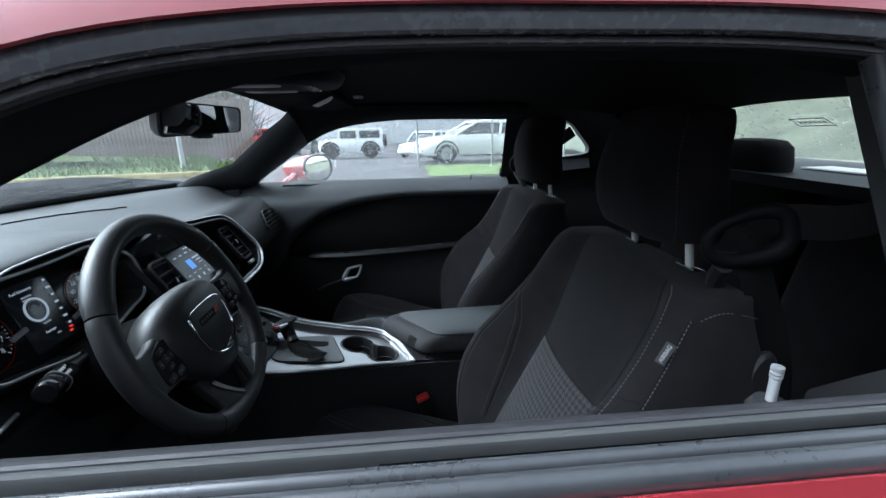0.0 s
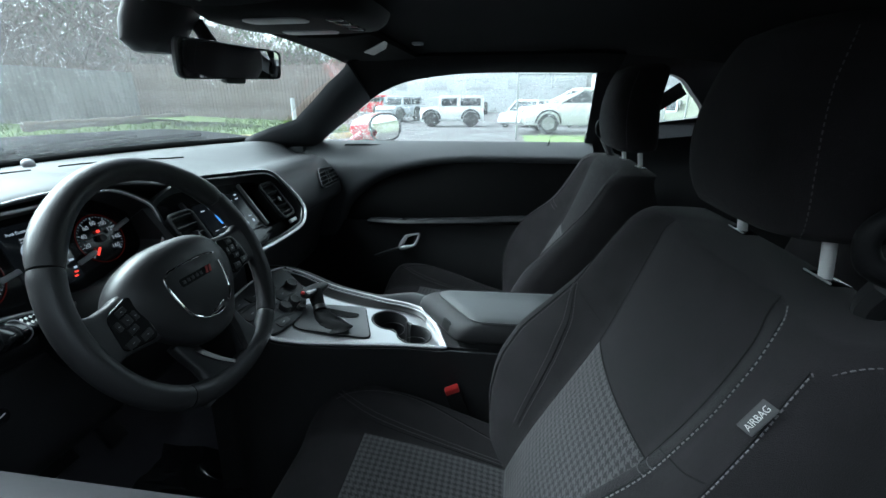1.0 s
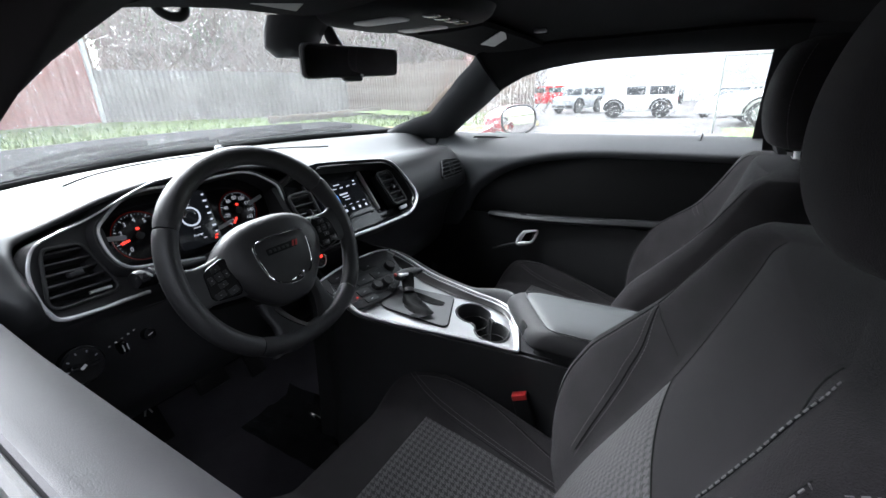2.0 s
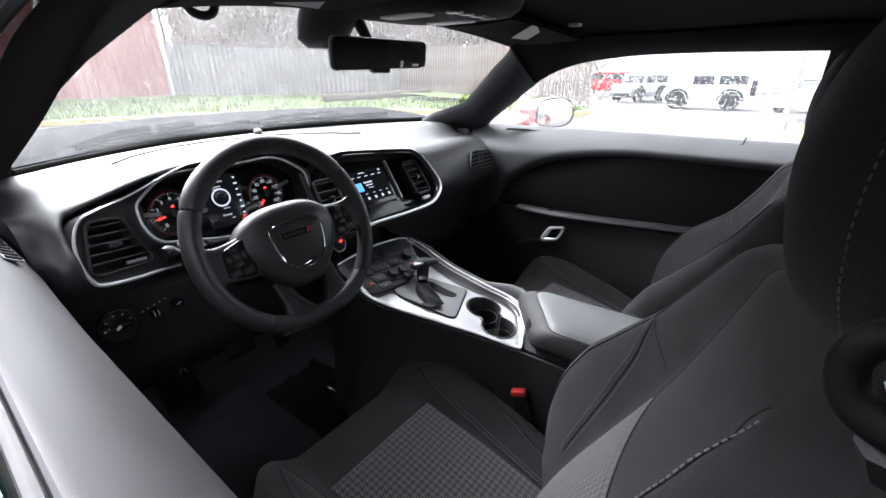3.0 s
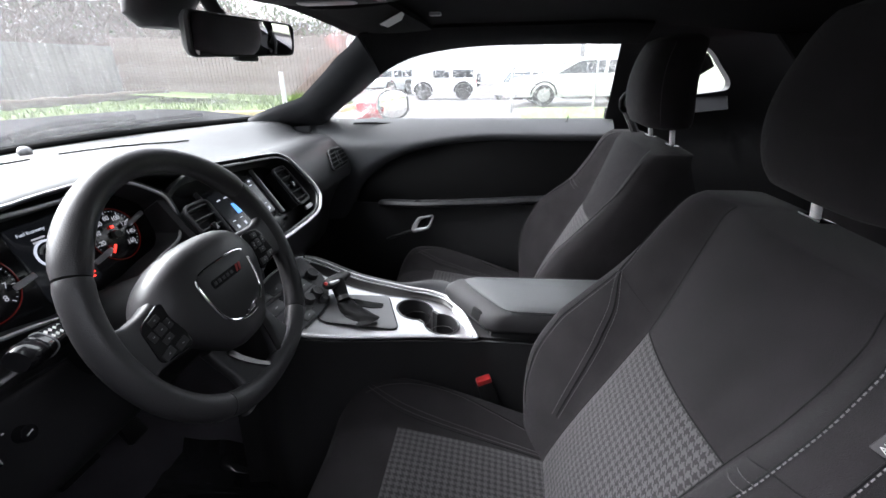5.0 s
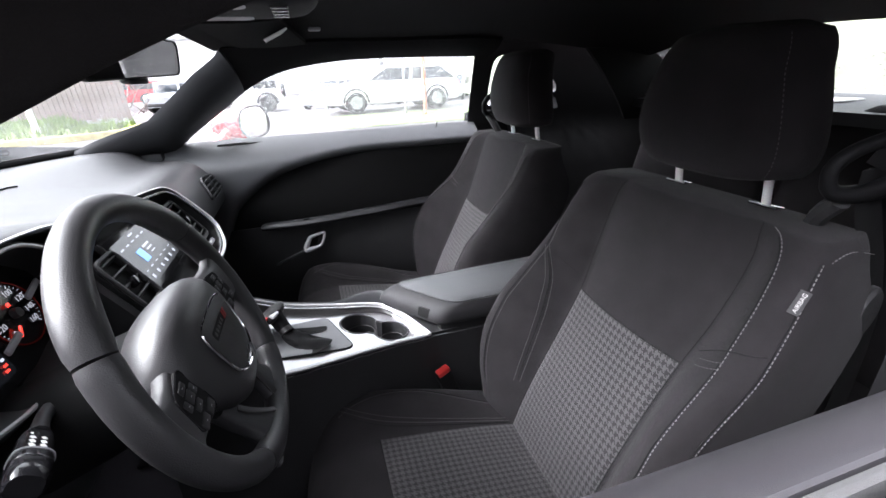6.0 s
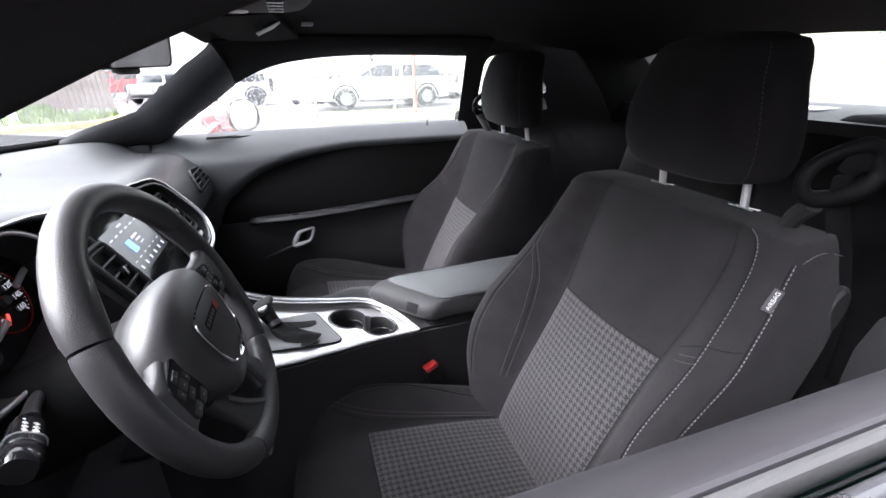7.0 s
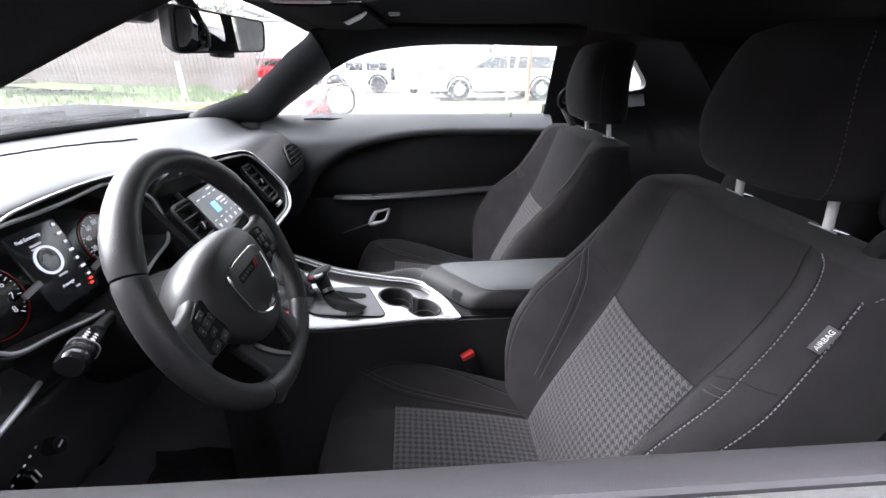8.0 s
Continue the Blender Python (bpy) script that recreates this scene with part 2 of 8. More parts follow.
def tube(bm, pts, r, seg=10, closed=False, flat=1.0, up=None):
    """Sweeps a round section (flat: its height over its width) along the points; r is a number or one for each point."""
    pts = [Vector(p) for p in pts]
    k = len(pts)
    rings, side = [], None
    for i, p in enumerate(pts):
        a, b = (pts[i - 1], pts[(i + 1) % k]) if closed else (pts[max(i - 1, 0)], pts[min(i + 1, k - 1)])
        t = (b - a).normalized()
        if up is not None:
            side = t.cross(Vector(up)).normalized()
        elif side is None:
            side = t.orthogonal().normalized()
        else:
            side = (side - t * side.dot(t)).normalized()
        nrm = side.cross(t)
        q = r[i] if hasattr(r, "__len__") else r
        rings.append([bm.verts.new(p + side * (q * math.cos(w)) + nrm * (q * flat * math.sin(w))) for w in [2 * math.pi * j / seg for j in range(seg)]])
    for i in range(k if closed else k - 1):
        a, b = rings[i], rings[(i + 1) % k]
        for j in range(seg):
            bm.faces.new((a[j], a[(j + 1) % seg], b[(j + 1) % seg], b[j]))
    if not closed:
        bm.faces.new(rings[0][::-1])
        bm.faces.new(rings[-1])
    bmesh.ops.recalc_face_normals(bm, faces=bm.faces)
    return bm


def sheet(bm, f, nu, nv, thick=0.0, uv=None):
    """A surface f(u, v), u and v from 0 to 1; with a thickness it becomes a closed slab behind it (along the normal, backwards)."""
    P = [[Vector(f(i / nu, j / nv)) for j in range(nv + 1)] for i in range(nu + 1)]
    top = [[bm.verts.new(p) for p in row] for row in P]
    layer = bm.loops.layers.uv.get("cloth") or bm.loops.layers.uv.new("cloth") if uv else None

    def quad(vs, ids):
        fc = bm.faces.new(vs)
        if uv:
            for lp, (i, j) in zip(fc.loops, ids):
                lp[layer].uv = uv(i / nu, j / nv)
        return fc

    for i in range(nu):
        for j in range(nv):
            ids = ((i, j), (i + 1, j), (i + 1, j + 1), (i, j + 1))
            quad([top[a][b] for a, b in ids], ids)
    if thick:
        low = []
        for i in range(nu + 1):
            row = []
            for j in range(nv + 1):
                du = P[min(i + 1, nu)][j] - P[max(i - 1, 0)][j]
                dv = P[i][min(j + 1, nv)] - P[i][max(j - 1, 0)]
                row.append(bm.verts.new(P[i][j] - du.cross(dv).normalized() * thick))
            low.append(row)
        for i in range(nu):
            for j in range(nv):
                bm.faces.new((low[i][j], low[i][j + 1], low[i + 1][j + 1], low[i + 1][j]))
        rim = [(i, 0) for i in range(nu)] + [(nu, j) for j in range(nv)] + [(i, nv) for i in range(nu, 0, -1)] + [(0, j) for j in range(nv, 0, -1)]
        for (a, b), (c, d) in zip(rim, rim[1:] + rim[:1]):
            bm.faces.new((top[a][b], low[a][b], low[c][d], top[c][d]))
        bmesh.ops.recalc_face_normals(bm, faces=bm.faces)
    return bm


def rings(bm, loops, cap=True):
    """Skins closed loops of equal count, one after the other."""
    vs = [[bm.verts.new(p) for p in lp] for lp in loops]
    k = len(vs[0])
    for a, b in zip(vs, vs[1:]):
        for j in range(k):
            bm.faces.new((a[j], a[(j + 1) % k], b[(j + 1) % k], b[j]))
    if cap:
        bm.faces.new(vs[0][::-1])
        bm.faces.new(vs[-1])
    bmesh.ops.recalc_face_normals(bm, faces=bm.faces)
    return bm


def plate(bm, outline, depth, bevel=0.0, seg=2):
    """A flat outline (points in one plane, in order), made a plate of that depth along the given vector."""
    d = Vector(depth)
    a = [bm.verts.new(Vector(p)) for p in outline]
    b = [bm.verts.new(Vector(p) + d) for p in outline]
    k = len(a)
    f0, f1 = bm.faces.new(a), bm.faces.new(b[::-1])
    for j in range(k):
        bm.faces.new((a[j], b[j], b[(j + 1) % k], a[(j + 1) % k]))
    bmesh.ops.recalc_face_normals(bm, faces=bm.faces)
    if bevel:
        bmesh.ops.bevel(bm, geom=[e for e in f1.edges] + [e for e in f0.edges], offset=bevel, segments=seg, profile=0.5, affect="EDGES")
    return bm


def rounded(w, h, r, n=5):
    """The outline of a rounded rectangle round the origin, as pairs."""
    out = []
    for cx, cy, a0 in ((w / 2 - r, h / 2 - r, 0), (-w / 2 + r, h / 2 - r, 90), (-w / 2 + r, -h / 2 + r, 180), (w / 2 - r, -h / 2 + r, 270)):
        out += [(cx + r * math.cos(radians(a0 + 90 * i / n)), cy + r * math.sin(radians(a0 + 90 * i / n))) for i in range(n + 1)]
    return out


class Face:
    """A flat frame in the world: origin o, a to the right, b up, n out; at(a, b, out) is a place on it."""

    def __init__(self, o, a, b):
        self.o, self.a, self.b = Vector(o), Vector(a).normalized(), Vector(b).normalized()
        self.n = self.a.cross(self.b)

    def at(self, a, b, out=0.0):
        return self.o + self.a * a + self.b * b + self.n * out

    def rot(self):
        return Matrix((self.a, self.b, self.n)).transposed()


def words(name, text, face, a, b, size, material, parent, out=0.001, spin=0.0):
    """Letters as a thin mesh on a face, centred at (a, b)."""
    cu = bpy.data.curves.new(name, "FONT")
    cu.body, cu.size, cu.align_x, cu.align_y, cu.extrude = text, size, "CENTER", "CENTER", 0.0002
    tmp = bpy.data.objects.new(name, cu)
    scene.collection.objects.link(tmp)
    me = bpy.data.meshes.new_from_object(tmp.evaluated_get(bpy.context.evaluated_depsgraph_get()))
    bpy.data.objects.remove(tmp)
    bpy.data.curves.remove(cu)
    bm = bmesh.new()
    bm.from_mesh(me)
    bpy.data.meshes.remove(me)
    m = Matrix.Translation(face.at(a, b, out)) @ face.rot().to_4x4() @ Matrix.Rotation(radians(spin), 4, "Z")
    bmesh.ops.transform(bm, matrix=m, verts=bm.verts)
    return part(name, bm, material, parent, smooth=False)


def stitches(pts, lift, length=0.0042, gap=0.0030, r=0.00055):
    """A row of short raised stitches along a path; lift: the way out of the cloth."""
    bm = bmesh.new()
    pts = [Vector(p) for p in pts]
    pos = 0.0
    for p, q in zip(pts, pts[1:]):
        seg = (q - p).length
        if seg < 1e-6:
            continue
        t = (q - p) / seg
        while pos < seg:
            c = p + t * pos + Vector(lift) * 0.0008
            m = Matrix.Translation(c) @ t.to_track_quat("X", "Z").to_matrix().to_4x4() @ Matrix.Diagonal((length, 2 * r, 1.4 * r, 1))
            bmesh.ops.create_cube(bm, size=1, matrix=m)
            pos += length + gap
        pos -= seg
    return bm

# ---- the car's shell ----
CL = 1.02


def screen_at(u, v):
    """The windshield: u from -1 (driver side) to 1, v from 0 (cowl) to 1 (roof)."""
    base = Vector((-1.07 + 0.25 * u * u, CL + 0.64 * u, 1.03))
    top = Vector((-0.49 + 0.09 * u * u, CL + 0.565 * u, 1.350 - 0.055 * u * u))
    p = base.lerp(top, v)
    return p + Vector((-0.02, 0, 0.035)) * (4 * v * (1 - v) * 0.6)


def roof_at(u, v):
    """The headliner: u across, v from the windshield's top to the rear window's top."""
    x = (-0.49 + 0.09 * u * u) * (1 - v) + 1.02 * v
    z = 1.350 - 0.055 * abs(u) ** 2.4 - 0.06 * v * v + 0.035 * math.sin(math.pi * v)
    return Vector((x, CL + (0.565 - 0.03 * v) * u, z))


def rear_at(u, v):
    """The rear window, v from its foot to its top."""
    base = Vector((1.44 - 0.10 * u * u, CL + 0.60 * u, 1.100))
    top = Vector((1.02 - 0.02 * u * u, CL + 0.50 * u, 1.290 - 0.03 * u * u))
    return base.lerp(top, v)


bm = sheet(bmesh.new(), lambda a, b: roof_at(1.0 - 2 * a, b) - Vector((0, 0, 0.004)), 16, 20, 0.01)
tagged(part("ceiling_headliner", bm, M_HEADLINER), "black cloth headliner under the coupe's roof", "headliner", kind="structure")


def roof_skin(a, b):
    u = 1.0 - 2 * a
    p = roof_at(u * 0.985, b)
    return p + Vector((0, 0, 0.028))


bm = sheet(bmesh.new(), lambda a, b: roof_skin(1 - a, b), 16, 20, 0.012)
tagged(part("roof_panel", bm, M_PAINT), "wet red painted steel roof panel", "car roof", kind="structure")

# windshield, rear window and passenger-side panes
bm = sheet(bmesh.new(), lambda a, b: screen_at(2.09 * a - 1, b), 24, 12)
pane = tagged(part("windshield_pane", bm, M_SCREENPANE), "clear rain-spotted windshield glass", "windshield", kind="structure")
pane.visible_shadow = False
bm = sheet(bmesh.new(), lambda a, b: rear_at(1 - 2 * a, b), 12, 6)
pane = tagged(part("rear_window_pane", bm, M_REARPANE), "sloping rear window glass", "rear window", kind="structure")
pane.visible_shadow = False


def side_y(z, x=0.0):
    """The passenger glass leans inwards as it rises and towards the front."""
    return 1.745 - 0.36 * (z - 1.017) - 0.01 * (x - 0.1) ** 2


WIN_TOP = hermite([-0.60, -0.56, -0.44, -0.345, -0.245, -0.085, 0.13, 0.40], [1.010, 1.045, 1.125, 1.188, 1.231, 1.257, 1.263, 1.259])
bm = sheet(bmesh.new(), lambda a, b: (lambda x: Vector((x, side_y(1.0 + (WIN_TOP(x) + 0.02 - 1.0) * b, x) + 0.004, 1.0 + (WIN_TOP(x) + 0.02 - 1.0) * b)))(-0.59 + 1.0 * a), 30, 4, -0.0035)
bmesh.ops.recalc_face_normals(bm, faces=bm.faces)
pane = tagged(part("window_pane", bm, M_SIDEPANE), "raised passenger door window, wet outside", "car window", kind="structure")
pane.visible_shadow = False

decal = thing("window_decal", rear_at(0.26, 0.66), "white outlined sticker on the rear window", "sticker")
for v0, v1 in ((0.60, 0.615), (0.705, 0.72)):
    part("outline", sheet(bmesh.new(), lambda a, b: rear_at(0.15 + 0.20 * a, v0 + (v1 - v0) * b) + Vector((-0.004, 0, -0.004)), 8, 1, 0.0005), M_LABEL, decal)
for u0 in (0.15, 0.342):
    part("outline", sheet(bmesh.new(), lambda a, b: rear_at(u0 + 0.008 * a, 0.60 + 0.12 * b) + Vector((-0.004, 0, -0.004)), 1, 3, 0.0005), M_LABEL, decal)
for k in range(6):
    part("word_bar", sheet(bmesh.new(), lambda a, b: rear_at(0.175 + 0.026 * k + 0.016 * a, 0.645 + 0.03 * b) + Vector((-0.004, 0, -0.004)), 1, 1, 0.0005), M_LABEL, decal)

# pillars and roof rails inside
def rail_passenger(a, b):
    """From the window's upper edge up to the headliner."""
    x = -0.60 + 1.05 * a
    z = WIN_TOP(x)
    lo = Vector((x, side_y(z, x) - 0.002, z))
    u = 0.96
    v = min(max((x + 0.41) / 1.43, 0), 1)
    hi = roof_at(u, v)
    hi = Vector((x, min(hi.y, 1.60), min(hi.z - 0.012, 1.305))) if x > -0.40 else screen_at(0.985, min(max((x + 0.80) / 0.41, 0.0), 1)) + Vector((0.012, 0.0, -0.012))
    p = lo.lerp(hi, b)
    return p + Vector((0, -0.012, -0.004)) * math.sin(math.pi * b)


def front_pillar(a, b):
    """One rounded trim from the door window's front edge to the windshield's edge."""
    v = -0.08 + 1.09 * a
    if v < 0.5:
        lo = Vector((-0.86, 1.672, 0.990)).lerp(Vector((-0.60, side_y(1.010, -0.60) - 0.002, 1.006)), max(v, 0) / 0.5)
    else:
        x = -0.60 + 0.24 * (v - 0.5) / 0.51
        lo = Vector((x, side_y(WIN_TOP(x), x) - 0.002, WIN_TOP(x)))
    hi = screen_at(0.985, min(v, 1.0)) + Vector((-0.006, -0.022, -0.010))
    hi = hi.lerp(lo, 0.40 * math.sin(math.pi * min(max(v, 0.0), 1.0)) ** 0.6)
    hi.x += 0.03 * max(v - 0.85, 0) / 0.16
    p = lo.lerp(hi, b)
    return p + Vector((0.012, -0.024, -0.006)) * math.sin(math.pi * min(b, 1)) ** 0.8


bm = sheet(bmesh.new(), front_pillar, 36, 14, -0.012)
tagged(part("pillar_front_passenger", bm, M_PILLAR, angle=75), "charcoal plastic trim on the windshield pillar", "car pillar", kind="structure")
bm = sheet(bmesh.new(), lambda a, b: rail_passenger(0.21 + 0.79 * a, b), 30, 6, -0.012)
tagged(part("roof_rail_trim", bm, M_HEADLINER), "black roof rail trim above the door window", "trim", kind="structure")

bm = rbox(bmesh.new(), (-0.70, 1.705, 0.975), (0.16, 0.07, 0.075), 0.02)
tagged(part("dash_end_trim", bm, M_PILLAR), "charcoal filler between dashboard end and door", "trim", kind="structure")

# passenger B pillar and quarter panel with its small window
def quarter_at(x, z, out=0.0):
    y = side_y(max(z, 1.0), x) - 0.012 - 0.16 * max(0, x - 0.75)
    if z > 1.262:
        y -= (z - 1.262) * 0.6
    return Vector((x, y - 0.05 * (1 if z < 0.98 else 0) * min(1, max(0, 0.98 - z) / 0.1) + out, z))


# the opening: a rounded wedge that ends in a soft point at the rear
hole = smooth_path([Vector((x, 0, z)) for x, z in ((0.470, 1.082), (0.465, 1.170), (0.480, 1.240), (0.55, 1.248), (0.62, 1.240), (0.66, 1.222), (0.70, 1.182), (0.735, 1.146), (0.745, 1.126), (0.738, 1.113), (0.70, 1.106), (0.60, 1.094), (0.52, 1.086))], 5, closed=True)
mid = Vector((0.62, 0, 1.165))
bm = bmesh.new()
loops = [[quarter_at(p.x, p.z, 0.035) for p in hole]]
for k in range(11):
    f = (k / 10) ** 1.5
    lp = []
    for p in hole:
        d = (p - mid).normalized()
        s = min((1.145 - mid.x) / d.x if d.x > 1e-6 else ((0.395 - mid.x) / d.x if d.x < -1e-6 else 99), (1.32 - mid.z) / d.z if d.z > 1e-6 else ((0.40 - mid.z) / d.z if d.z < -1e-6 else 99))
        q = p.lerp(mid + d * s, f)
        lp.append(quarter_at(q.x, q.z))
    loops.append(lp)
rings(bm, loops, cap=False)
tagged(part("quarter_panel_passenger", bm, M_PLASTIC), "black quarter trim with a small fixed side window", "car trim", kind="structure")
bm = sheet(bmesh.new(), lambda a, b: quarter_at(0.40 + 0.745 * a, 0.40 + 0.655 * b, 0.05), 6, 8, 0.004)
tagged(part("quarter_skin_lower", bm, M_DARK), "dark body side behind the quarter trim", "car body", kind="structure")
bm = sheet(bmesh.new(), lambda a, b: quarter_at(0.44 + 0.34 * a, 1.055 + 0.22 * b, 0.030), 4, 4)
pane = tagged(part("quarter_window_pane", bm, M_PANE), "small fixed quarter window", "car window", kind="structure")
pane.visible_shadow = False
# the bright sill under the quarter window
bm = sheet(bmesh.new(), lambda a, b: Vector((0.575 + 0.175 * a, side_y(1.06, 0.6) - 0.015 - 0.03 * b, 1.088 + 0.016 * a - 0.05 * b)), 6, 3, 0.006)
tagged(part("quarter_sill_trim", bm, M_PILLAR), "grey plastic sill under the quarter window", "trim", kind="structure")

# driver side: pillar and rail trim, seals, roof edge
EDGE_Y = hermite([-0.74, -0.50, -0.40, -0.298, -0.221, -0.092, 0.03, 0.142, 0.313, 0.435, 0.56, 0.66], [0.285, 0.325, 0.350, 0.370, 0.387, 0.400, 0.405, 0.407, 0.405, 0.400, 0.390, 0.380])
EDGE_Z = hermite([-0.74, -0.50, -0.40, -0.298, -0.221, -0.092, 0.03, 0.142, 0.313, 0.435, 0.56, 0.66], [1.000, 1.135, 1.190, 1.243, 1.271, 1.291, 1.297, 1.298, 1.296, 1.286, 1.262, 1.225])
INNER = smooth_path([(-0.84, 0.294, 0.93), (-0.70, 0.322, 1.0), (-0.55, 0.353, 1.076), (-0.40, 0.384, 1.152), (-0.22, 0.412, 1.240), (-0.10, 0.432, 1.275), (0.10, 0.450, 1.288), (0.40, 0.450, 1.282), (0.66, 0.43, 1.235)], 6)


def driver_edge(x):
    return Vector((x, EDGE_Y(x), EDGE_Z(x)))


def along(path, t):
    i = min(int(t * (len(path) - 1)), len(path) - 2)
    return path[i].lerp(path[i + 1], t * (len(path) - 1) - i)


def inner_edge(t):
    return along(INNER, t)


xs = [-0.74 + 1.40 * i / 48 for i in range(49)]
bm = tube(bmesh.new(), [driver_edge(x) + Vector((0, 0.003, -0.002)) for x in xs], 0.0028, 8)
tagged(part("headliner_edge_trim", bm, M_EDGE), "thin grey edge of the headliner over the driver window", "trim", kind="structure")


def rail_driver(a, b):
    e, n = driver_edge(-0.74 + 1.40 * a), inner_edge(a)
    if n.x < -0.30:
        far = screen_at(-1.0, min(max((n.x + 0.84) / 0.54, 0), 1)) + Vector((0.01, 0.0, -0.008))
    else:
        far = roof_at(-0.86, min(max((n.x + 0.41) / 1.43, 0), 1)) - Vector((0, 0, 0.016))
        far.x = n.x
    if b < 0.5:
        return e.lerp(n, b * 2)
    return n.lerp(far, b * 2 - 1)


bm = sheet(bmesh.new(), rail_driver, 56, 12, 0.002)
tagged(part("roof_rail_driver_trim", bm, M_HEADLINER), "black pillar and roof rail trim beside the driver", "trim", kind="structure")
# the third, thin pale tube models a highlight on the water as a shape
for dy, dz, r, m, nm, lb in ((-0.024, -0.002, 0.012, M_RUBBER, "door_seal", "black rubber door seal round the window opening"),
                             (-0.052, 0.006, 0.013, M_RAIL, "drip_rail_seal", "wet grey drip rail along the roof edge"),
                             (-0.0375, -0.0065, 0.0034, M_RAIL, "drip_glint", "thin pale line drawn as the water highlight between drip rail and door seal")):
    bm = tube(bmesh.new(), [driver_edge(x) + Vector((0, dy, dz)) for x in xs], r, 10, flat=0.85)
    tagged(part(nm, bm, m), lb, "seal", kind="structure")


def roof_side(a, b):
    x = -0.74 + 1.40 * a
    e = driver_edge(x) + Vector((0, -0.066, 0.012))
    if x > -0.40:
        hi = roof_skin((1 + 0.92) / 2, min(max((x + 0.41) / 1.43, 0), 1))
        hi = Vector((x, hi.y, hi.z))
    else:
        hi = screen_at(-1.02, min(max((x + 0.86) / 0.46, 0), 1)) + Vector((0, -0.005, 0.012))
    return e.lerp(hi, b) + Vector((0, -0.012, 0.075)) * math.sin(math.pi * b) ** 0.8


bm = sheet(bmesh.new(), roof_side, 48, 14, -0.004)
tagged(part("roof_side_panel", bm, M_PAINT), "red painted roof side with rain beads", "car roof", kind="structure")


def pillar_rear_driver(a, b):
    z = 0.45 + (1.30 - 0.45) * b
    y = 0.285 + (0.10 if z < 0.97 else 0.0) * min(1, (0.97 - z) / 0.1) + max(0, z - 1.0) * 0.42
    return Vector((0.500 + 0.64 * a - 0.06 * max(0, z - 1.0), y + 0.12 * a * a, z))


bm = sheet(bmesh.new(), pillar_rear_driver, 12, 24, 0.05)
tagged(part("pillar_rear_driver", bm, M_PLASTIC), "black trim on the pillar behind the driver door", "car pillar", kind="structure")
bm = tube(bmesh.new(), smooth_path([(0.425, 0.375, 1.292), (0.452, 0.352, 1.20), (0.472, 0.318, 1.10), (0.482, 0.285, 1.0)], 6), 0.017, 10)
tagged(part("jamb_seal", bm, M_WETSEAL), "grey rubber seal down the door jamb", "seal", kind="structure")

# kick panels that close the footwells at the sides
for s, y in ((-1, 0.33), (1, 1.70)):
    bm = rbox(bmesh.new(), (-0.88, y, 0.56), (0.56, 0.04, 0.66), 0.008)
    tagged(part("wall_kick_panel", bm, M_CARPET), "black kick panel beside the footwell", "wall", kind="structure")
# floor, firewall, rear bulkhead and shelf
bm = rbox(bmesh.new(), (0.0, CL, 0.245), (2.3, 1.46, 0.05), 0.01)
tagged(part("floor_carpet", bm, M_CARPET), "black carpeted cabin floor", "floor", kind="structure")
bm = rbox(bmesh.new(), (-1.12, CL, 0.63), (0.06, 1.5, 0.76), 0.01)
tagged(part("wall_firewall", bm, M_CARPET), "black carpeted firewall under the dashboard", "wall", kind="structure")


def shelf(a, b):
    return Vector((1.02 + 0.46 * a, CL + 0.66 - 1.32 * b, 1.085 - 0.005 * math.cos(math.pi * a)))


bm = sheet(bmesh.new(), shelf, 8, 8, -0.03)
tagged(part("rear_shelf", bm, M_PILLAR), "grey cloth parcel shelf below the rear window", "parcel shelf", kind="structure")
bm = rbox(bmesh.new(), (1.47, CL, 0.72), (0.05, 1.5, 0.72), 0.01)
tagged(part("wall_rear", bm, M_CARPET), "dark bulkhead behind the rear seat", "wall", kind="structure")


def c_pillar(s):
    def f(a, b):
        lo, hi = Vector((1.02, CL + s * 0.60, 1.0)).lerp(Vector((1.42, CL + s * 0.60, 1.0)), a), rear_at(s, 0.98) + Vector((-0.25 * (1 - a), 0, 0.0))
        return lo.lerp(hi, b) + Vector((0, -s * 0.02 * math.sin(math.pi * b), 0))
    bm = sheet(bmesh.new(), f, 8, 8, 0.02)
    tagged(part("pillar_rear", bm, M_DARK), "black trim beside the rear window", "car pillar", kind="structure")


c_pillar(1), c_pillar(-1)

# cowl, hood and wipers beyond the windshield
bm = sheet(bmesh.new(), lambda a, b: screen_at(2 * a - 1, 0) + Vector((0.02 - 0.40 * b, 0, -0.006 + 0.026 * math.sin(b * math.pi / 2))), 16, 8, -0.02)
tagged(part("cowl_panel", bm, M_COWL), "black plastic cowl at the windshield's foot", "cowl", kind="structure")


def hood(a, b):
    u = 2 * a - 1
    x = -1.43 + 0.22 * u * u - 1.08 * b
    return Vector((x, CL + (0.86 + 0.02 * b) * u, 1.030 - 0.07 * u * u - 0.14 * b * b - 0.05 * b + 0.006 * math.exp(-((abs(u) - 0.3) / 0.12) ** 2)))


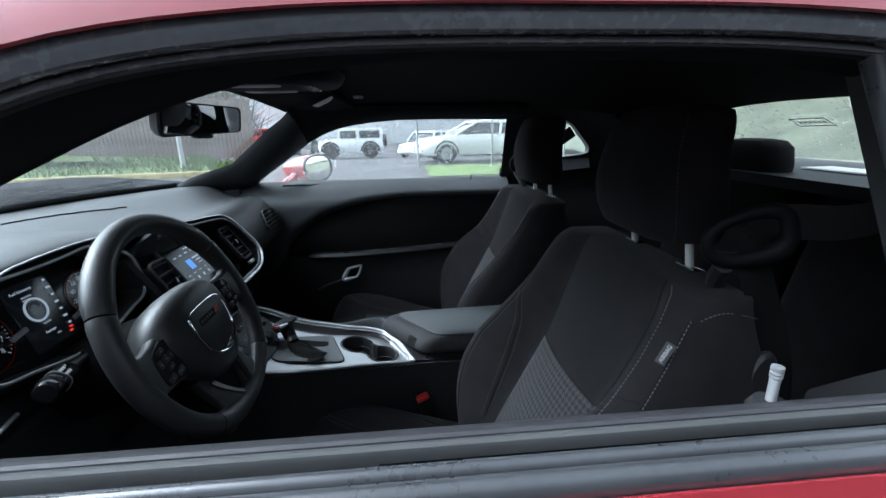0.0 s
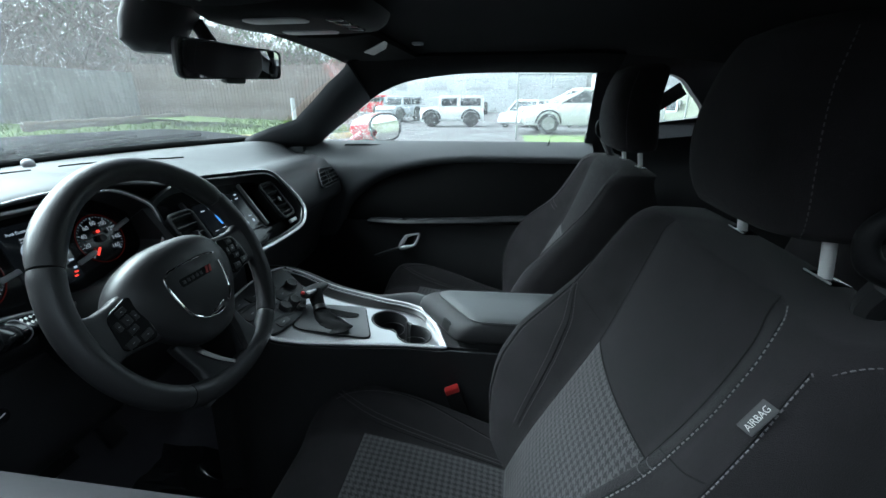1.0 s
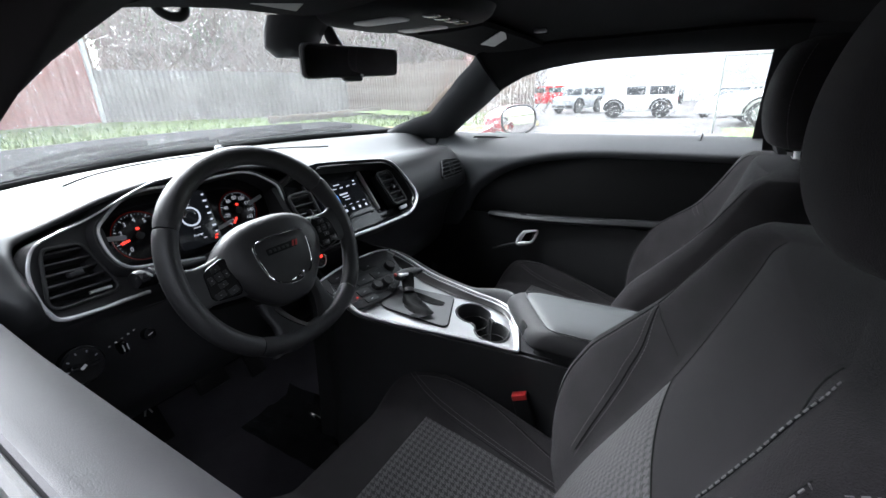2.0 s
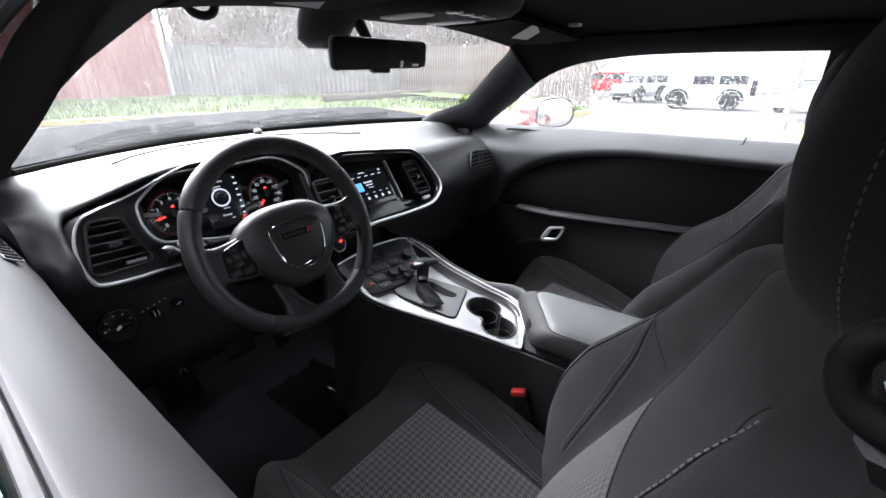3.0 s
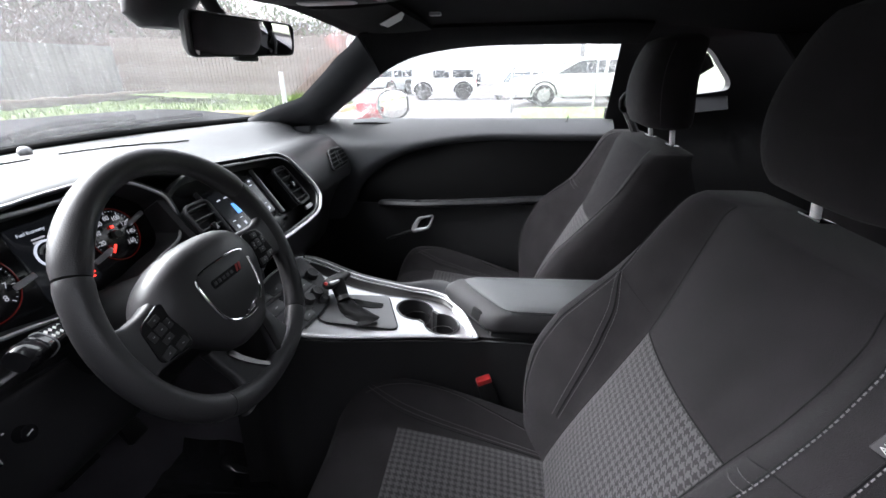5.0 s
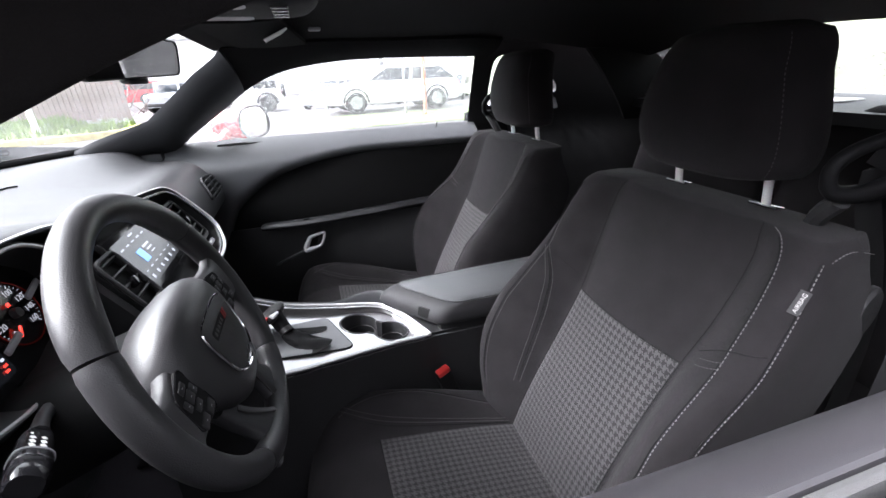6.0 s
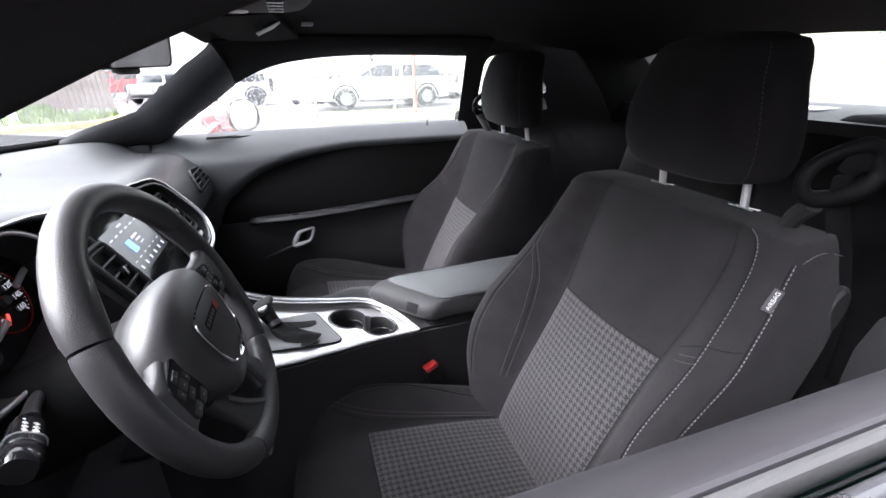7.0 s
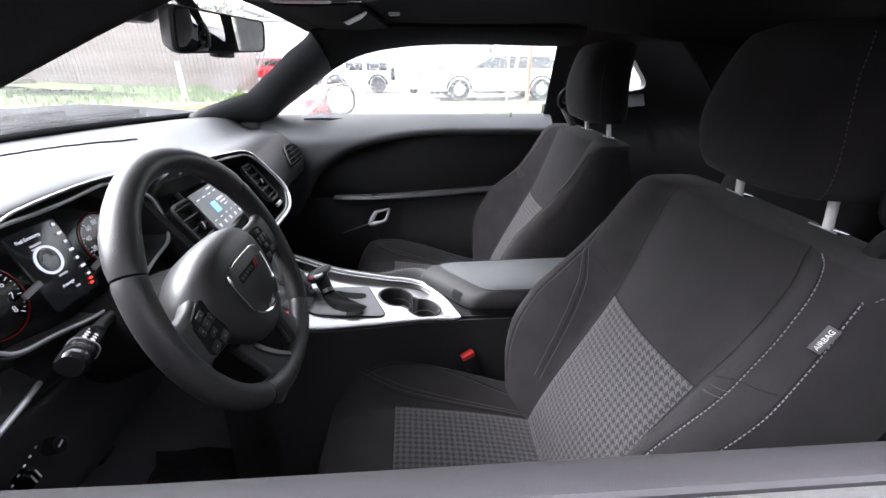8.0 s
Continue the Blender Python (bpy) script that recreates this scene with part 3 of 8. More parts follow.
bm = sheet(bmesh.new(), hood, 24, 16, -0.02)
tagged(part("hood_panel", bm, M_PAINT), "long red painted hood with raised ridges", "car hood", kind="structure")
for k, (y0, y1) in enumerate(((0.52, 1.02), (1.06, 1.52))):
    w = thing("windshield_wiper", screen_at((y0 - CL) / 0.64, 0.0), "black wiper arm and blade lying along the cowl", "wiper", "windshield wipers")
    p = [screen_at((y0 + (y1 - y0) * i / 8 - CL) / 0.64, 0.03 + 0.03 * i / 8) + Vector((-0.02, 0, 0.012)) for i in range(9)]
    part("blade", tube(bmesh.new(), p, 0.007, 6), M_COWL, w)
    part("arm", tube(bmesh.new(), smooth_path([p[0] + Vector((-0.05, -0.02, -0.01)), p[2] + Vector((-0.02, 0, 0.016)), p[5] + Vector((0, 0, 0.014))], 5), 0.008, 8), M_COWL, w)

# ---- driver door ----
SILL = [(0.372, 0.30), (0.378, 0.45), (0.372, 0.62), (0.352, 0.78), (0.338, 0.90), (0.326, 0.945), (0.310, 0.972), (0.290, 0.994), (0.268, 1.010), (0.254, 1.014), (0.252, 0.985)]


def sill_at(s):
    pts = smooth_path([Vector((0, y, z)) for y, z in SILL], 4)
    return pts


driver_door = thing("door_driver", (-0.1, 0.2, 0.30), "closed red driver door with its window wound down", "car door")
prof = sill_at(0)
nx = 40


def door_x(i):
    return -0.66 + 1.16 * i / nx


bm = bmesh.new()
rows = [[bm.verts.new(Vector((door_x(i), p.y + 0.030 * max(0, (-door_x(i) - 0.25)) ** 1.2, p.z))) for p in prof] for i in range(nx + 1)]
for a, b in zip(rows, rows[1:]):
    for j in range(len(prof) - 1):
        bm.faces.new((a[j], a[j + 1], b[j + 1], b[j]))
part("inner_panel", bm, M_VINYL, driver_door, "charcoal grained door panel top")
bm = bmesh.new()
rbox(bm, (-0.065, 0.248, 1.003), (1.19, 0.009, 0.026), 0.004)
part("inner_belt_seal", bm, M_SEAL, driver_door, "pale flocked belt seal")
bm = bmesh.new()
rbox(bm, (-0.065, 0.238, 0.985), (1.19, 0.012, 0.012), 0.002)
part("glass_slot", bm, M_DARK, driver_door)
bm = bmesh.new()
rbox(bm, (0.24, 0.2375, 0.996), (0.52, 0.005, 0.026), 0.0015)
part("lowered_pane", bm, M_TINT, driver_door, "green edge of the lowered glass")
bm = bmesh.new()
for y, z, w, h in ((0.2265, 1.006, 0.012, 0.022), (0.212, 1.004, 0.018, 0.026)):
    rbox(bm, (-0.065, y, z), (1.19, w, h), 0.009, seg=3)
part("outer_belt_seal", bm, M_WETSEAL, driver_door, "wet black rubber belt moulding")


def outer(a, b):
    z = 1.004 - 0.70 * b
    return Vector((-0.66 + 1.19 * a, 0.202 - 0.095 * math.sin(min(1, b * 2.2) * math.pi / 2) + 0.05 * max(0, b - 0.5), z))


bm = sheet(bmesh.new(), lambda a, b: outer(a, b), 20, 14, 0.004)
part("outer_skin", bm, M_PAINT, driver_door, "wet red paint")
lock = (0.30, 0.281, 1.0)
bm = bmesh.new()
rod(bm, (lock[0], lock[1], 0.998), (lock[0], lock[1], 1.024), 0.0040, 0.0040, 20)
for k in range(3):
    rod(bm, (lock[0], lock[1], 1.025 + 0.0035 * k), (lock[0], lock[1], 1.0275 + 0.0035 * k), 0.0048, 0.0048, 20)
part("lock_button", bm, M_SATIN, driver_door, "ribbed silver lock button")
bm = bmesh.new()
rod(bm, (lock[0], lock[1], 0.994), (lock[0], lock[1], 1.003), 0.017, 0.012, 20)
part("lock_collar", bm, M_PLASTIC, driver_door)
grille = Face((-0.50, 0.312, 0.977), (1, 0.03, 0), (0, 0.86, -0.55))


def slot_vent(face, w, h, parent, n=7):
    bm = bmesh.new()
    o = rounded(w, h, 0.004)
    plate(bm, [face.at(x, y, 0.0) for x, y in o], face.n * 0.002, 0.0005)
    v = part("defroster_vent", bm, M_PLASTIC, parent)
    bm = bmesh.new()
    for k in range(n):
        x = -w / 2 + w * (k + 0.5) / n
        rbox(bm, face.at(x, 0, 0.003), (w / n * 0.4, h * 0.75, 0.003), 0.0, face.rot())
    part("vent_bars", bm, M_DARK, v)


slot_vent(grille, 0.15, 0.022, driver_door)

# ---- passenger door ----
passenger_door = thing("door_passenger", (-0.1, 1.75, 0.30), "closed passenger door with black trim and chrome handle", "car door")
LIP = hermite([-0.64, -0.52, -0.465, -0.40, -0.33, -0.24, -0.13, 0.05, 0.40], [0.34, 0.60, 0.775, 0.848, 0.898, 0.934, 0.955, 0.967, 0.966])


def pdoor_upper(a, b):
    x = -0.66 + 1.08 * a
    zl = LIP(x)
    z = 1.017 + (zl - 1.017) * b
    d = 1.017 - z
    y = 1.742 - 0.090 * min(1, d / 0.072) ** 0.75 + 0.012 * min(1, max(0, d - 0.07) / 0.25)
    if b > 0.80:
        y += 0.035 * min(1, (1.017 - zl) / 0.13) * ((b - 0.80) / 0.20) ** 2
    return Vector((x, y, z))


bm = sheet(bmesh.new(), lambda a, b: pdoor_upper(a, b), 48, 20, 0.01)
part("upper_panel", bm, M_DOOR, passenger_door, "charcoal soft upper panel with a sweeping lower edge")
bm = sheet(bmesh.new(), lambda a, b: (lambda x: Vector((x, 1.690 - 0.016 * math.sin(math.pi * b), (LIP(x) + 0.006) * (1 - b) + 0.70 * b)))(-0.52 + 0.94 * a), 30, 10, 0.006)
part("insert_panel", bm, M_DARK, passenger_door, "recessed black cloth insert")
bm = sheet(bmesh.new(), lambda a, b: Vector((-0.66 + 1.08 * a, 1.668 - 0.03 * math.sin(math.pi * min(1, b * 1.3)) * (0.4 + 0.6 * a), 0.735 - 0.42 * b)), 24, 12, 0.006)
part("lower_panel", bm, M_PLASTIC, passenger_door)
arm_pts = smooth_path([(-0.375, 1.672, 0.732), (-0.345, 1.652, 0.738), (-0.22, 1.632, 0.744), (0.0, 1.640, 0.752), (0.18, 1.662, 0.758), (0.40, 1.668, 0.765)], 6)
bm = tube(bmesh.new(), arm_pts, 0.022, 12, flat=0.6, up=(0, 0, 1))
arm = part("armrest", bm, M_KNEE, passenger_door, "grey padded armrest rail")
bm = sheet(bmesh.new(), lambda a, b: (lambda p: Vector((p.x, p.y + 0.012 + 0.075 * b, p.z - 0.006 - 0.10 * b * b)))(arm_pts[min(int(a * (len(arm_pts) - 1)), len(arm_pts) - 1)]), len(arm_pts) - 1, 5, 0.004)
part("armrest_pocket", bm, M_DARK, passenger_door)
bm = bmesh.new()
for k in range(2):
    rbox(bm, (-0.235 + 0.035 * k, 1.628, 0.7545), (0.022, 0.012, 0.004), 0.0015)
part("window_switch", bm, M_GLOSS, arm)
hf = Face((-0.218, 1.640, 0.668), (1, 0, 0.22), (-0.15, 0.25, 1))
o1 = [(p.x * 0.86, p.y * 0.90) for p in smooth_path([Vector(q) for q in ((-0.046, -0.019, 0), (-0.038, -0.004, 0), (-0.020, 0.016, 0), (-0.010, 0.022, 0), (0.034, 0.023, 0), (0.043, 0.018, 0), (0.030, -0.006, 0), (0.018, -0.019, 0), (0.006, -0.023, 0), (-0.038, -0.023, 0))], 4, closed=True)]
bm = tube(bmesh.new(), [hf.at(x, y, 0.010) for x, y in o1], [0.0052 + 0.0040 * min(1, max(0, (0.005 - x) / 0.035)) for x, y in o1], 10, closed=True)
part("door_handle", bm, M_BRIGHT, passenger_door, "chrome pull handle")
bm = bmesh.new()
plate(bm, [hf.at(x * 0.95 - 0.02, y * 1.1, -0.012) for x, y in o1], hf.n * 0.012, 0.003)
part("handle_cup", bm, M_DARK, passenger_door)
bm = tube(bmesh.new(), smooth_path([hf.at(-0.15, -0.035, -0.005), hf.at(-0.10, -0.026, 0.010), hf.at(-0.045, -0.020, 0.010), hf.at(0.0, -0.024, 0.005)], 5), 0.006, 8)
part("handle_shelf", bm, M_PLASTIC, passenger_door)
bm = bmesh.new()
rod(bm, (0.27, 1.725, 1.012), (0.274, 1.725, 1.036), 0.0035, 0.0012, 12)
rod(bm, (0.27, 1.725, 1.006), (0.27, 1.725, 1.018), 0.013, 0.008, 16)
part("lock_button", bm, M_PLASTIC, passenger_door)
for k in range(2):
    bm = rbox(bmesh.new(), (-0.398, 1.706 + 0.009 * k, 1.0125 + 0.002 * k), (0.145, 0.004, 0.004), 0.0015, Matrix.Rotation(radians(9), 3, "Z"))
    part("defroster_slot", bm, M_DARK, passenger_door)
bm = rbox(bmesh.new(), (-0.12, 1.748, 1.008), (1.08, 0.008, 0.02), 0.003)
part("belt_seal", bm, M_RUBBER, passenger_door)
bm = sheet(bmesh.new(), lambda a, b: Vector((-0.66 + 1.20 * a, 1.78 + 0.10 * math.sin(min(1, b * 2) * math.pi / 2), 1.0 - 0.70 * b)), 12, 10, -0.004)
part("outer_skin", bm, M_PAINT, passenger_door, "red paint")

# passenger wing mirror
wing = thing("wing_mirror", (-0.40, 1.90, 1.02), "red painted wing mirror with a wet glass", "wing mirror")
mf = Face((-0.368, 1.890, 1.063), (0.47, 0.883, 0), (-0.05, 0.03, 1))


def oval(w, h, n=28):
    return [(w * math.copysign(abs(math.cos(q)) ** 0.78, math.cos(q)), h * math.copysign(abs(math.sin(q)) ** 0.78, math.sin(q))) for q in [2 * math.pi * k / n for k in range(n)]]


bm = rings(bmesh.new(), [[mf.at(x * s + dx, y * s - 0.004 * dx, o) for x, y in oval(0.093, 0.058)] for s, o, dx in ((0.22, -0.125, -0.045), (0.55, -0.115, -0.035), (0.80, -0.09, -0.02), (0.94, -0.055, -0.008), (1.0, -0.02, 0), (1.0, 0.0, 0), (0.95, 0.004, 0))])
shell = part("shell", bm, M_PAINT, wing, "glossy red shell")
bm = tube(bmesh.new(), [mf.at(x, y, 0.005) for x, y in oval(0.087, 0.053)], 0.0045, 8, closed=True)
part("bezel", bm, M_PLASTIC, wing)
bm = plate(bmesh.new(), [mf.at(x, y, 0.004) for x, y in oval(0.084, 0.051)], mf.n * 0.002, 0.0005)
part("mirror_glass", bm, M_MIRROR, wing)
bm = tube(bmesh.new(), smooth_path([(-0.50, 1.75, 1.000), (-0.48, 1.81, 1.010), (-0.455, 1.86, 1.035)], 5), [0.030] * 5 + [0.034] * 6, 12, flat=0.6)
part("foot", bm, M_PAINT, wing)


# ---- plain outer body that closes the car: fenders, nose, quarters, trunk and wheels ----
AXLES = (-1.62, 1.38)


def body_side(s, x0, x1, top):
    def f(a, b):
        x = x0 + (x1 - x0) * a
        lo = 0.24
        for xc in AXLES:
            d = 0.40**2 - (x - xc) ** 2
            if d > 0:
                lo = max(lo, 0.34 + math.sqrt(d))
        zt = top(x)
        z = zt + (lo - zt) * b
        bow = 0.085 * math.sin(math.pi * min(1, max(0, (1.0 - z) / 0.75)) ** 0.8)
        nose = 0.16 * step_to(-x, 2.1, 2.75) + 0.14 * step_to(x, 1.7, 2.25)
        return Vector((x, CL + s * (0.815 + bow - nose), z))
    return f


def step_to(x, a, b):
    t = min(max((x - a) / (b - a), 0), 1)
    return t * t * (3 - 2 * t)


shell = thing("car_body", (0.0, CL, 0.24), "red coupe body panels round the cabin", "car body")
for s in (-1, 1):
    part("front_fender", sheet(bmesh.new(), body_side(s, -2.72, -0.665, lambda x: 0.925 - 0.10 * step_to(-x, 1.6, 2.72)), 48, 12, 0.006 * s), M_PAINT, shell)
    part("rear_quarter", sheet(bmesh.new(), body_side(s, 0.545, 2.2, lambda x: 1.02 - 0.02 * step_to(x, 1.6, 2.2)), 40, 12, 0.006 * s), M_PAINT, shell)
    for xc in AXLES:
        bm = rod(bmesh.new(), (xc, CL + s * 0.62, 0.34), (xc, CL + s * 0.86, 0.34), 0.34, 0.34, 32)
        bmesh.ops.bevel(bm, geom=[e for e in bm.edges if abs(e.calc_face_angle(0)) > 1.0], offset=0.03, segments=2, affect="EDGES")
        wheel_ob = part("wheel", bm, M_RUBBER, shell)
        part("rim", rod(bmesh.new(), (xc, CL + s * 0.80, 0.34), (xc, CL + s * 0.868, 0.34), 0.24, 0.22, 28), M_SATIN, wheel_ob)
bm = sheet(bmesh.new(), lambda a, b: Vector((-2.72 - 0.10 * math.sin(math.pi * a) - 0.05 * math.sin(math.pi * b), CL + (2 * a - 1) * 0.72, 0.82 - 0.58 * b)), 16, 10, 0.01)
part("nose_panel", bm, M_PAINT, shell)
bm = sheet(bmesh.new(), lambda a, b: Vector((2.2 + 0.06 * math.sin(math.pi * a), CL + (2 * a - 1) * 0.76, 1.0 - 0.76 * b)), 16, 8, 0.01)
part("tail_panel", bm, M_PAINT, shell)
bm = sheet(bmesh.new(), lambda a, b: Vector((1.49 + 0.72 * b, CL + (2 * a - 1) * (0.80 - 0.04 * b), 1.03 - 0.03 * b + 0.02 * math.sin(math.pi * a))), 16, 8, 0.01)
part("trunk_lid", bm, M_PAINT, shell)

# ---- dashboard ----
dash = thing("dashboard", (-0.75, CL, 0.6), "charcoal soft-touch dashboard with silver-edged instrument surrounds", "dashboard")
BROW = hermite([0.33, 0.38, 0.44, 0.53, 0.60, 0.70, 0.82, 0.92, 1.05, 1.20, 1.40, 1.70], [0.988, 1.003, 1.020, 1.045, 1.055, 1.058, 1.048, 1.026, 1.012, 0.998, 0.992, 0.985])
LEDGE_X = hermite([0.33, 0.39, 0.56, 0.80, 0.88, 1.22, 1.27, 1.70], [-0.028, -0.034, -0.100, -0.090, -0.045, -0.045, 0.0, 0.0])
LEDGE_Z = hermite([0.33, 0.39, 0.56, 0.80, 0.88, 1.70], [0.014, 0.012, -0.022, -0.025, 0.0, 0.0])


def step(x, a, b):
    t = min(max((x - a) / (b - a), 0), 1)
    return t * t * (3 - 2 * t)


RECESS = hermite([0.33, 0.382, 0.402, 0.50, 0.835, 0.86, 1.235, 1.262, 1.70], [0.0, 0.0, 0.050, 0.085, 0.085, 0.070, 0.070, 0.0, 0.0])


def dash_at(a, b):
    y = 0.335 + (1.690 - 0.335) * a
    pod = 0.024 * (1 - step(y, 0.378, 0.400))
    u = (y - CL) / 0.64
    x0 = -1.07 + 0.25 * u * u + 0.012
    zb, r = BROW(y), RECESS(y)
    lx, lz = LEDGE_X(y), LEDGE_Z(y)
    side = 0.030 * (1 - step(y, 0.335, 0.372)) ** 2 + 0.110 * step(y, 1.615, 1.70) ** 1.6
    g = step(y, 1.235, 1.272)
    k = [(x0, 1.028), (x0 * 0.6 - 0.56 * 0.4, 1.038 + 0.3 * (zb - 1.02)), (-0.64, zb + 0.002), (-0.565, zb - 0.001), (-0.538 - 0.1 * r + 0.6 * pod + 0.008 * g, zb - 0.014), (-0.535 - r + 1.6 * pod + 0.028 * g, zb - 0.036),
         (-0.490 - r + pod + 0.001 * g, 0.935 - 0.006 * g), (-0.460 - 0.75 * r + 0.45 * lx + 0.3 * pod - 0.014 * g, 0.893 + 0.8 * lz), (-0.452 + lx - 0.018 * g, 0.868 + lz), (-0.468 + 0.9 * lx - 0.010 * g, 0.848 + lz), (-0.515 + 0.3 * lx, 0.82), (-0.56, 0.74), (-0.60, 0.62), (-0.72, 0.52)]
    k = [(p[0] - (side if i > 2 else side * 0.3), p[1]) for i, p in enumerate(k)]
    t = b * (len(k) - 1)
    i = min(int(t), len(k) - 2)
    pts = [k[max(i - 1, 0)], k[i], k[i + 1], k[min(i + 2, len(k) - 1)]]
    f = t - i
    out = []
    for c in (0, 1):
        p, q, s, w = (z[c] for z in pts)
        out.append(0.5 * (2 * q + (s - p) * f + (2 * p - 5 * q + 4 * s - w) * f * f + (3 * q - p - 3 * s + w) * f**3))
    return Vector((out[0], y, out[1]))


bm = sheet(bmesh.new(), lambda a, b: dash_at(a, b * 8.4 / 13), 220, 56)
bmesh.ops.recalc_face_normals(bm, faces=bm.faces)
part("dash_pad", bm, M_DASH, dash, "grained charcoal pad", angle=70)
bm = sheet(bmesh.new(), lambda a, b: dash_at(a, (8.4 + 4.6 * b) / 13), 110, 24)
bmesh.ops.recalc_face_normals(bm, faces=bm.faces)
part("lower_panel", bm, M_KNEE, dash, "black lower panel", angle=70)
# defroster slots on the pad
def on_pad(x, y, lift=0.0):
    a = (y - 0.335) / (1.690 - 0.335)
    b = min((k / 400 for k in range(120)), key=lambda q: abs(dash_at(a, q).x - x))
    return dash_at(a, b) + Vector((0, 0, lift))


SLOT = hermite([0.50, 0.68, 0.90, 0.97, 1.10, 1.25], [-0.672, -0.752, -0.852, -0.862, -0.838, -0.775])
for y0, y1 in ((0.515, 0.905), (0.975, 1.25)):
    pts = [on_pad(SLOT(y0 + (y1 - y0) * k / 16), y0 + (y1 - y0) * k / 16, -0.0005) for k in range(17)]
    part("defroster_slot", tube(bmesh.new(), pts, 0.0040, 6, flat=0.6), M_DARK, dash)
pts = [screen_at(-0.99 + 1.98 * k / 40, 0.012) + Vector((0.016, 0, 0.001)) for k in range(41)]
part("screen_edge_seal", tube(bmesh.new(), pts, 0.0075, 8), M_DARK, dash)
bm = bmesh.new()
bmesh.ops.create_uvsphere(bm, u_segments=16, v_segments=10, radius=0.013, matrix=Matrix.Translation((-0.953, 0.984, 1.041)) @ Matrix.Diagonal((1, 1, 0.9, 1)))
part("light_sensor", bm, M_LENS, dash, "small pale sensor dome")


def vent(name, face, w, h, parent, n=5, lean=0.0, ring=None, tab=True):
    """A louvred air vent: dark box, frame, slats, a centre tab."""
    bm = bmesh.new()
    plate(bm, [face.at(x + lean * y, y, -0.03) for x, y in rounded(w, h, min(w, h) * 0.18)], face.n * 0.022, 0.001)
    v = part(name, bm, M_DARK, parent)
    bm = tube(bmesh.new(), [face.at(x + lean * y, y, 0.0) for x, y in rounded(w, h, min(w, h) * 0.18)], 0.004, 8, closed=True)
    part("vent_frame", bm, ring or M_PLASTIC, v)
    for k in range(n):
        y = -h / 2 + h * (k + 0.5) / n
        tilt = face.rot() @ Matrix.Rotation(radians(-25), 3, "X")
        bm = rbox(bmesh.new(), face.at(lean * y, y, -0.006), (w * 0.94, h / n * 0.16, 0.016), 0.001, tilt)
        part("vent_slat", bm, M_PLASTIC, v)
    if tab:
        bm = rbox(bmesh.new(), face.at(0, 0, 0.001), (w * 0.22, h * 0.16, 0.014), 0.003, face.rot())
        part("vent_tab", bm, M_GLOSS, v)
    return v


# driver vent in its dark bezel with silver edging
lv = Face((-0.48, 0.39, 0.90), (-0.3552, 0.9348, 0), (-0.2127, -0.0808, 0.9738))
QUAD = [(0.034, 0.088), (0.092, 0.080), (0.117, -0.012), (0.005, 0.002)]
BEZEL = [(0.116, 0.111), (0.060, 0.103), (0.025, 0.094), (0.004, 0.066), (-0.003, 0.030), (0.000, 0.002), (0.012, -0.014), (0.062, -0.025), (0.110, -0.031), (0.155, -0.038)]


def soft_quad(q, n=6, r=0.20):
    """A quad with rounded corners, as a loop of points."""
    out = []
    for i in range(4):
        p, c, s = (Vector((*q[(i + d) % 4], 0)) for d in (-1, 0, 1))
        a, b = c.lerp(p, r), c.lerp(s, r)
        out += [a.lerp(c, k / n).lerp(c.lerp(b, k / n), k / n) for k in range(n + 1)]
    return out


def span(q, t):
    """Left and right ends of a slat at height t of a quad."""
    a, b = Vector((*q[3], 0)).lerp(Vector((*q[0], 0)), t), Vector((*q[2], 0)).lerp(Vector((*q[1], 0)), t)
    return a, b


vl = soft_quad(QUAD)
bm = plate(bmesh.new(), [lv.at(p.x, p.y, -0.042) for p in vl], lv.n * 0.004)
dv = part("driver_vent", bm, M_DARK, dash, "slatted driver air vent")
part("vent_frame", tube(bmesh.new(), [lv.at(p.x, p.y, -0.003) for p in vl], 0.0030, 8, closed=True), M_PLASTIC, dv)
mid = Vector((0.062, 0.042, 0))
bm = bmesh.new()
rings(bm, [[lv.at(mid.x + (p.x - mid.x) * s, mid.y + (p.y - mid.y) * s, o) for p in vl] for s, o in ((1.02, -0.004), (0.99, -0.010), (0.96, -0.040))], cap=False)
part("vent_throat", bm, M_PLASTIC, dv)
for k in range(5):
    a, b = span(QUAD, 0.18 + 0.175 * k)
    c, d = a.lerp(b, 0.03), a.lerp(b, 0.97)
    u = (lv.at(d.x, d.y, 0) - lv.at(c.x, c.y, 0)).normalized()
    m = Matrix((u, lv.n.cross(u), lv.n)).transposed() @ Matrix.Rotation(radians(-22), 3, "X")
    bm = rbox(bmesh.new(), lv.at((c.x + d.x) / 2, (c.y + d.y) / 2, -0.014), ((d - c).length, 0.0035, 0.019), 0.0012, m)
    part("vent_slat", bm, M_KNEE, dv)
a, b = span(QUAD, 0.50)
part("vent_tab", rbox(bmesh.new(), lv.at((a.x + b.x) / 2, (a.y + b.y) / 2, -0.003), (0.022, 0.009, 0.012), 0.003, lv.rot() @ Matrix.Rotation(radians(-4), 3, "Z")), M_KNEE, dv)
bm = rbox(bmesh.new(), lv.at(0.085, 0.001, -0.004), (0.036, 0.006, 0.006), 0.002, lv.rot() @ Matrix.Rotation(radians(-8), 3, "Z"))
part("vent_thumbwheel", bm, M_SATIN, dv)
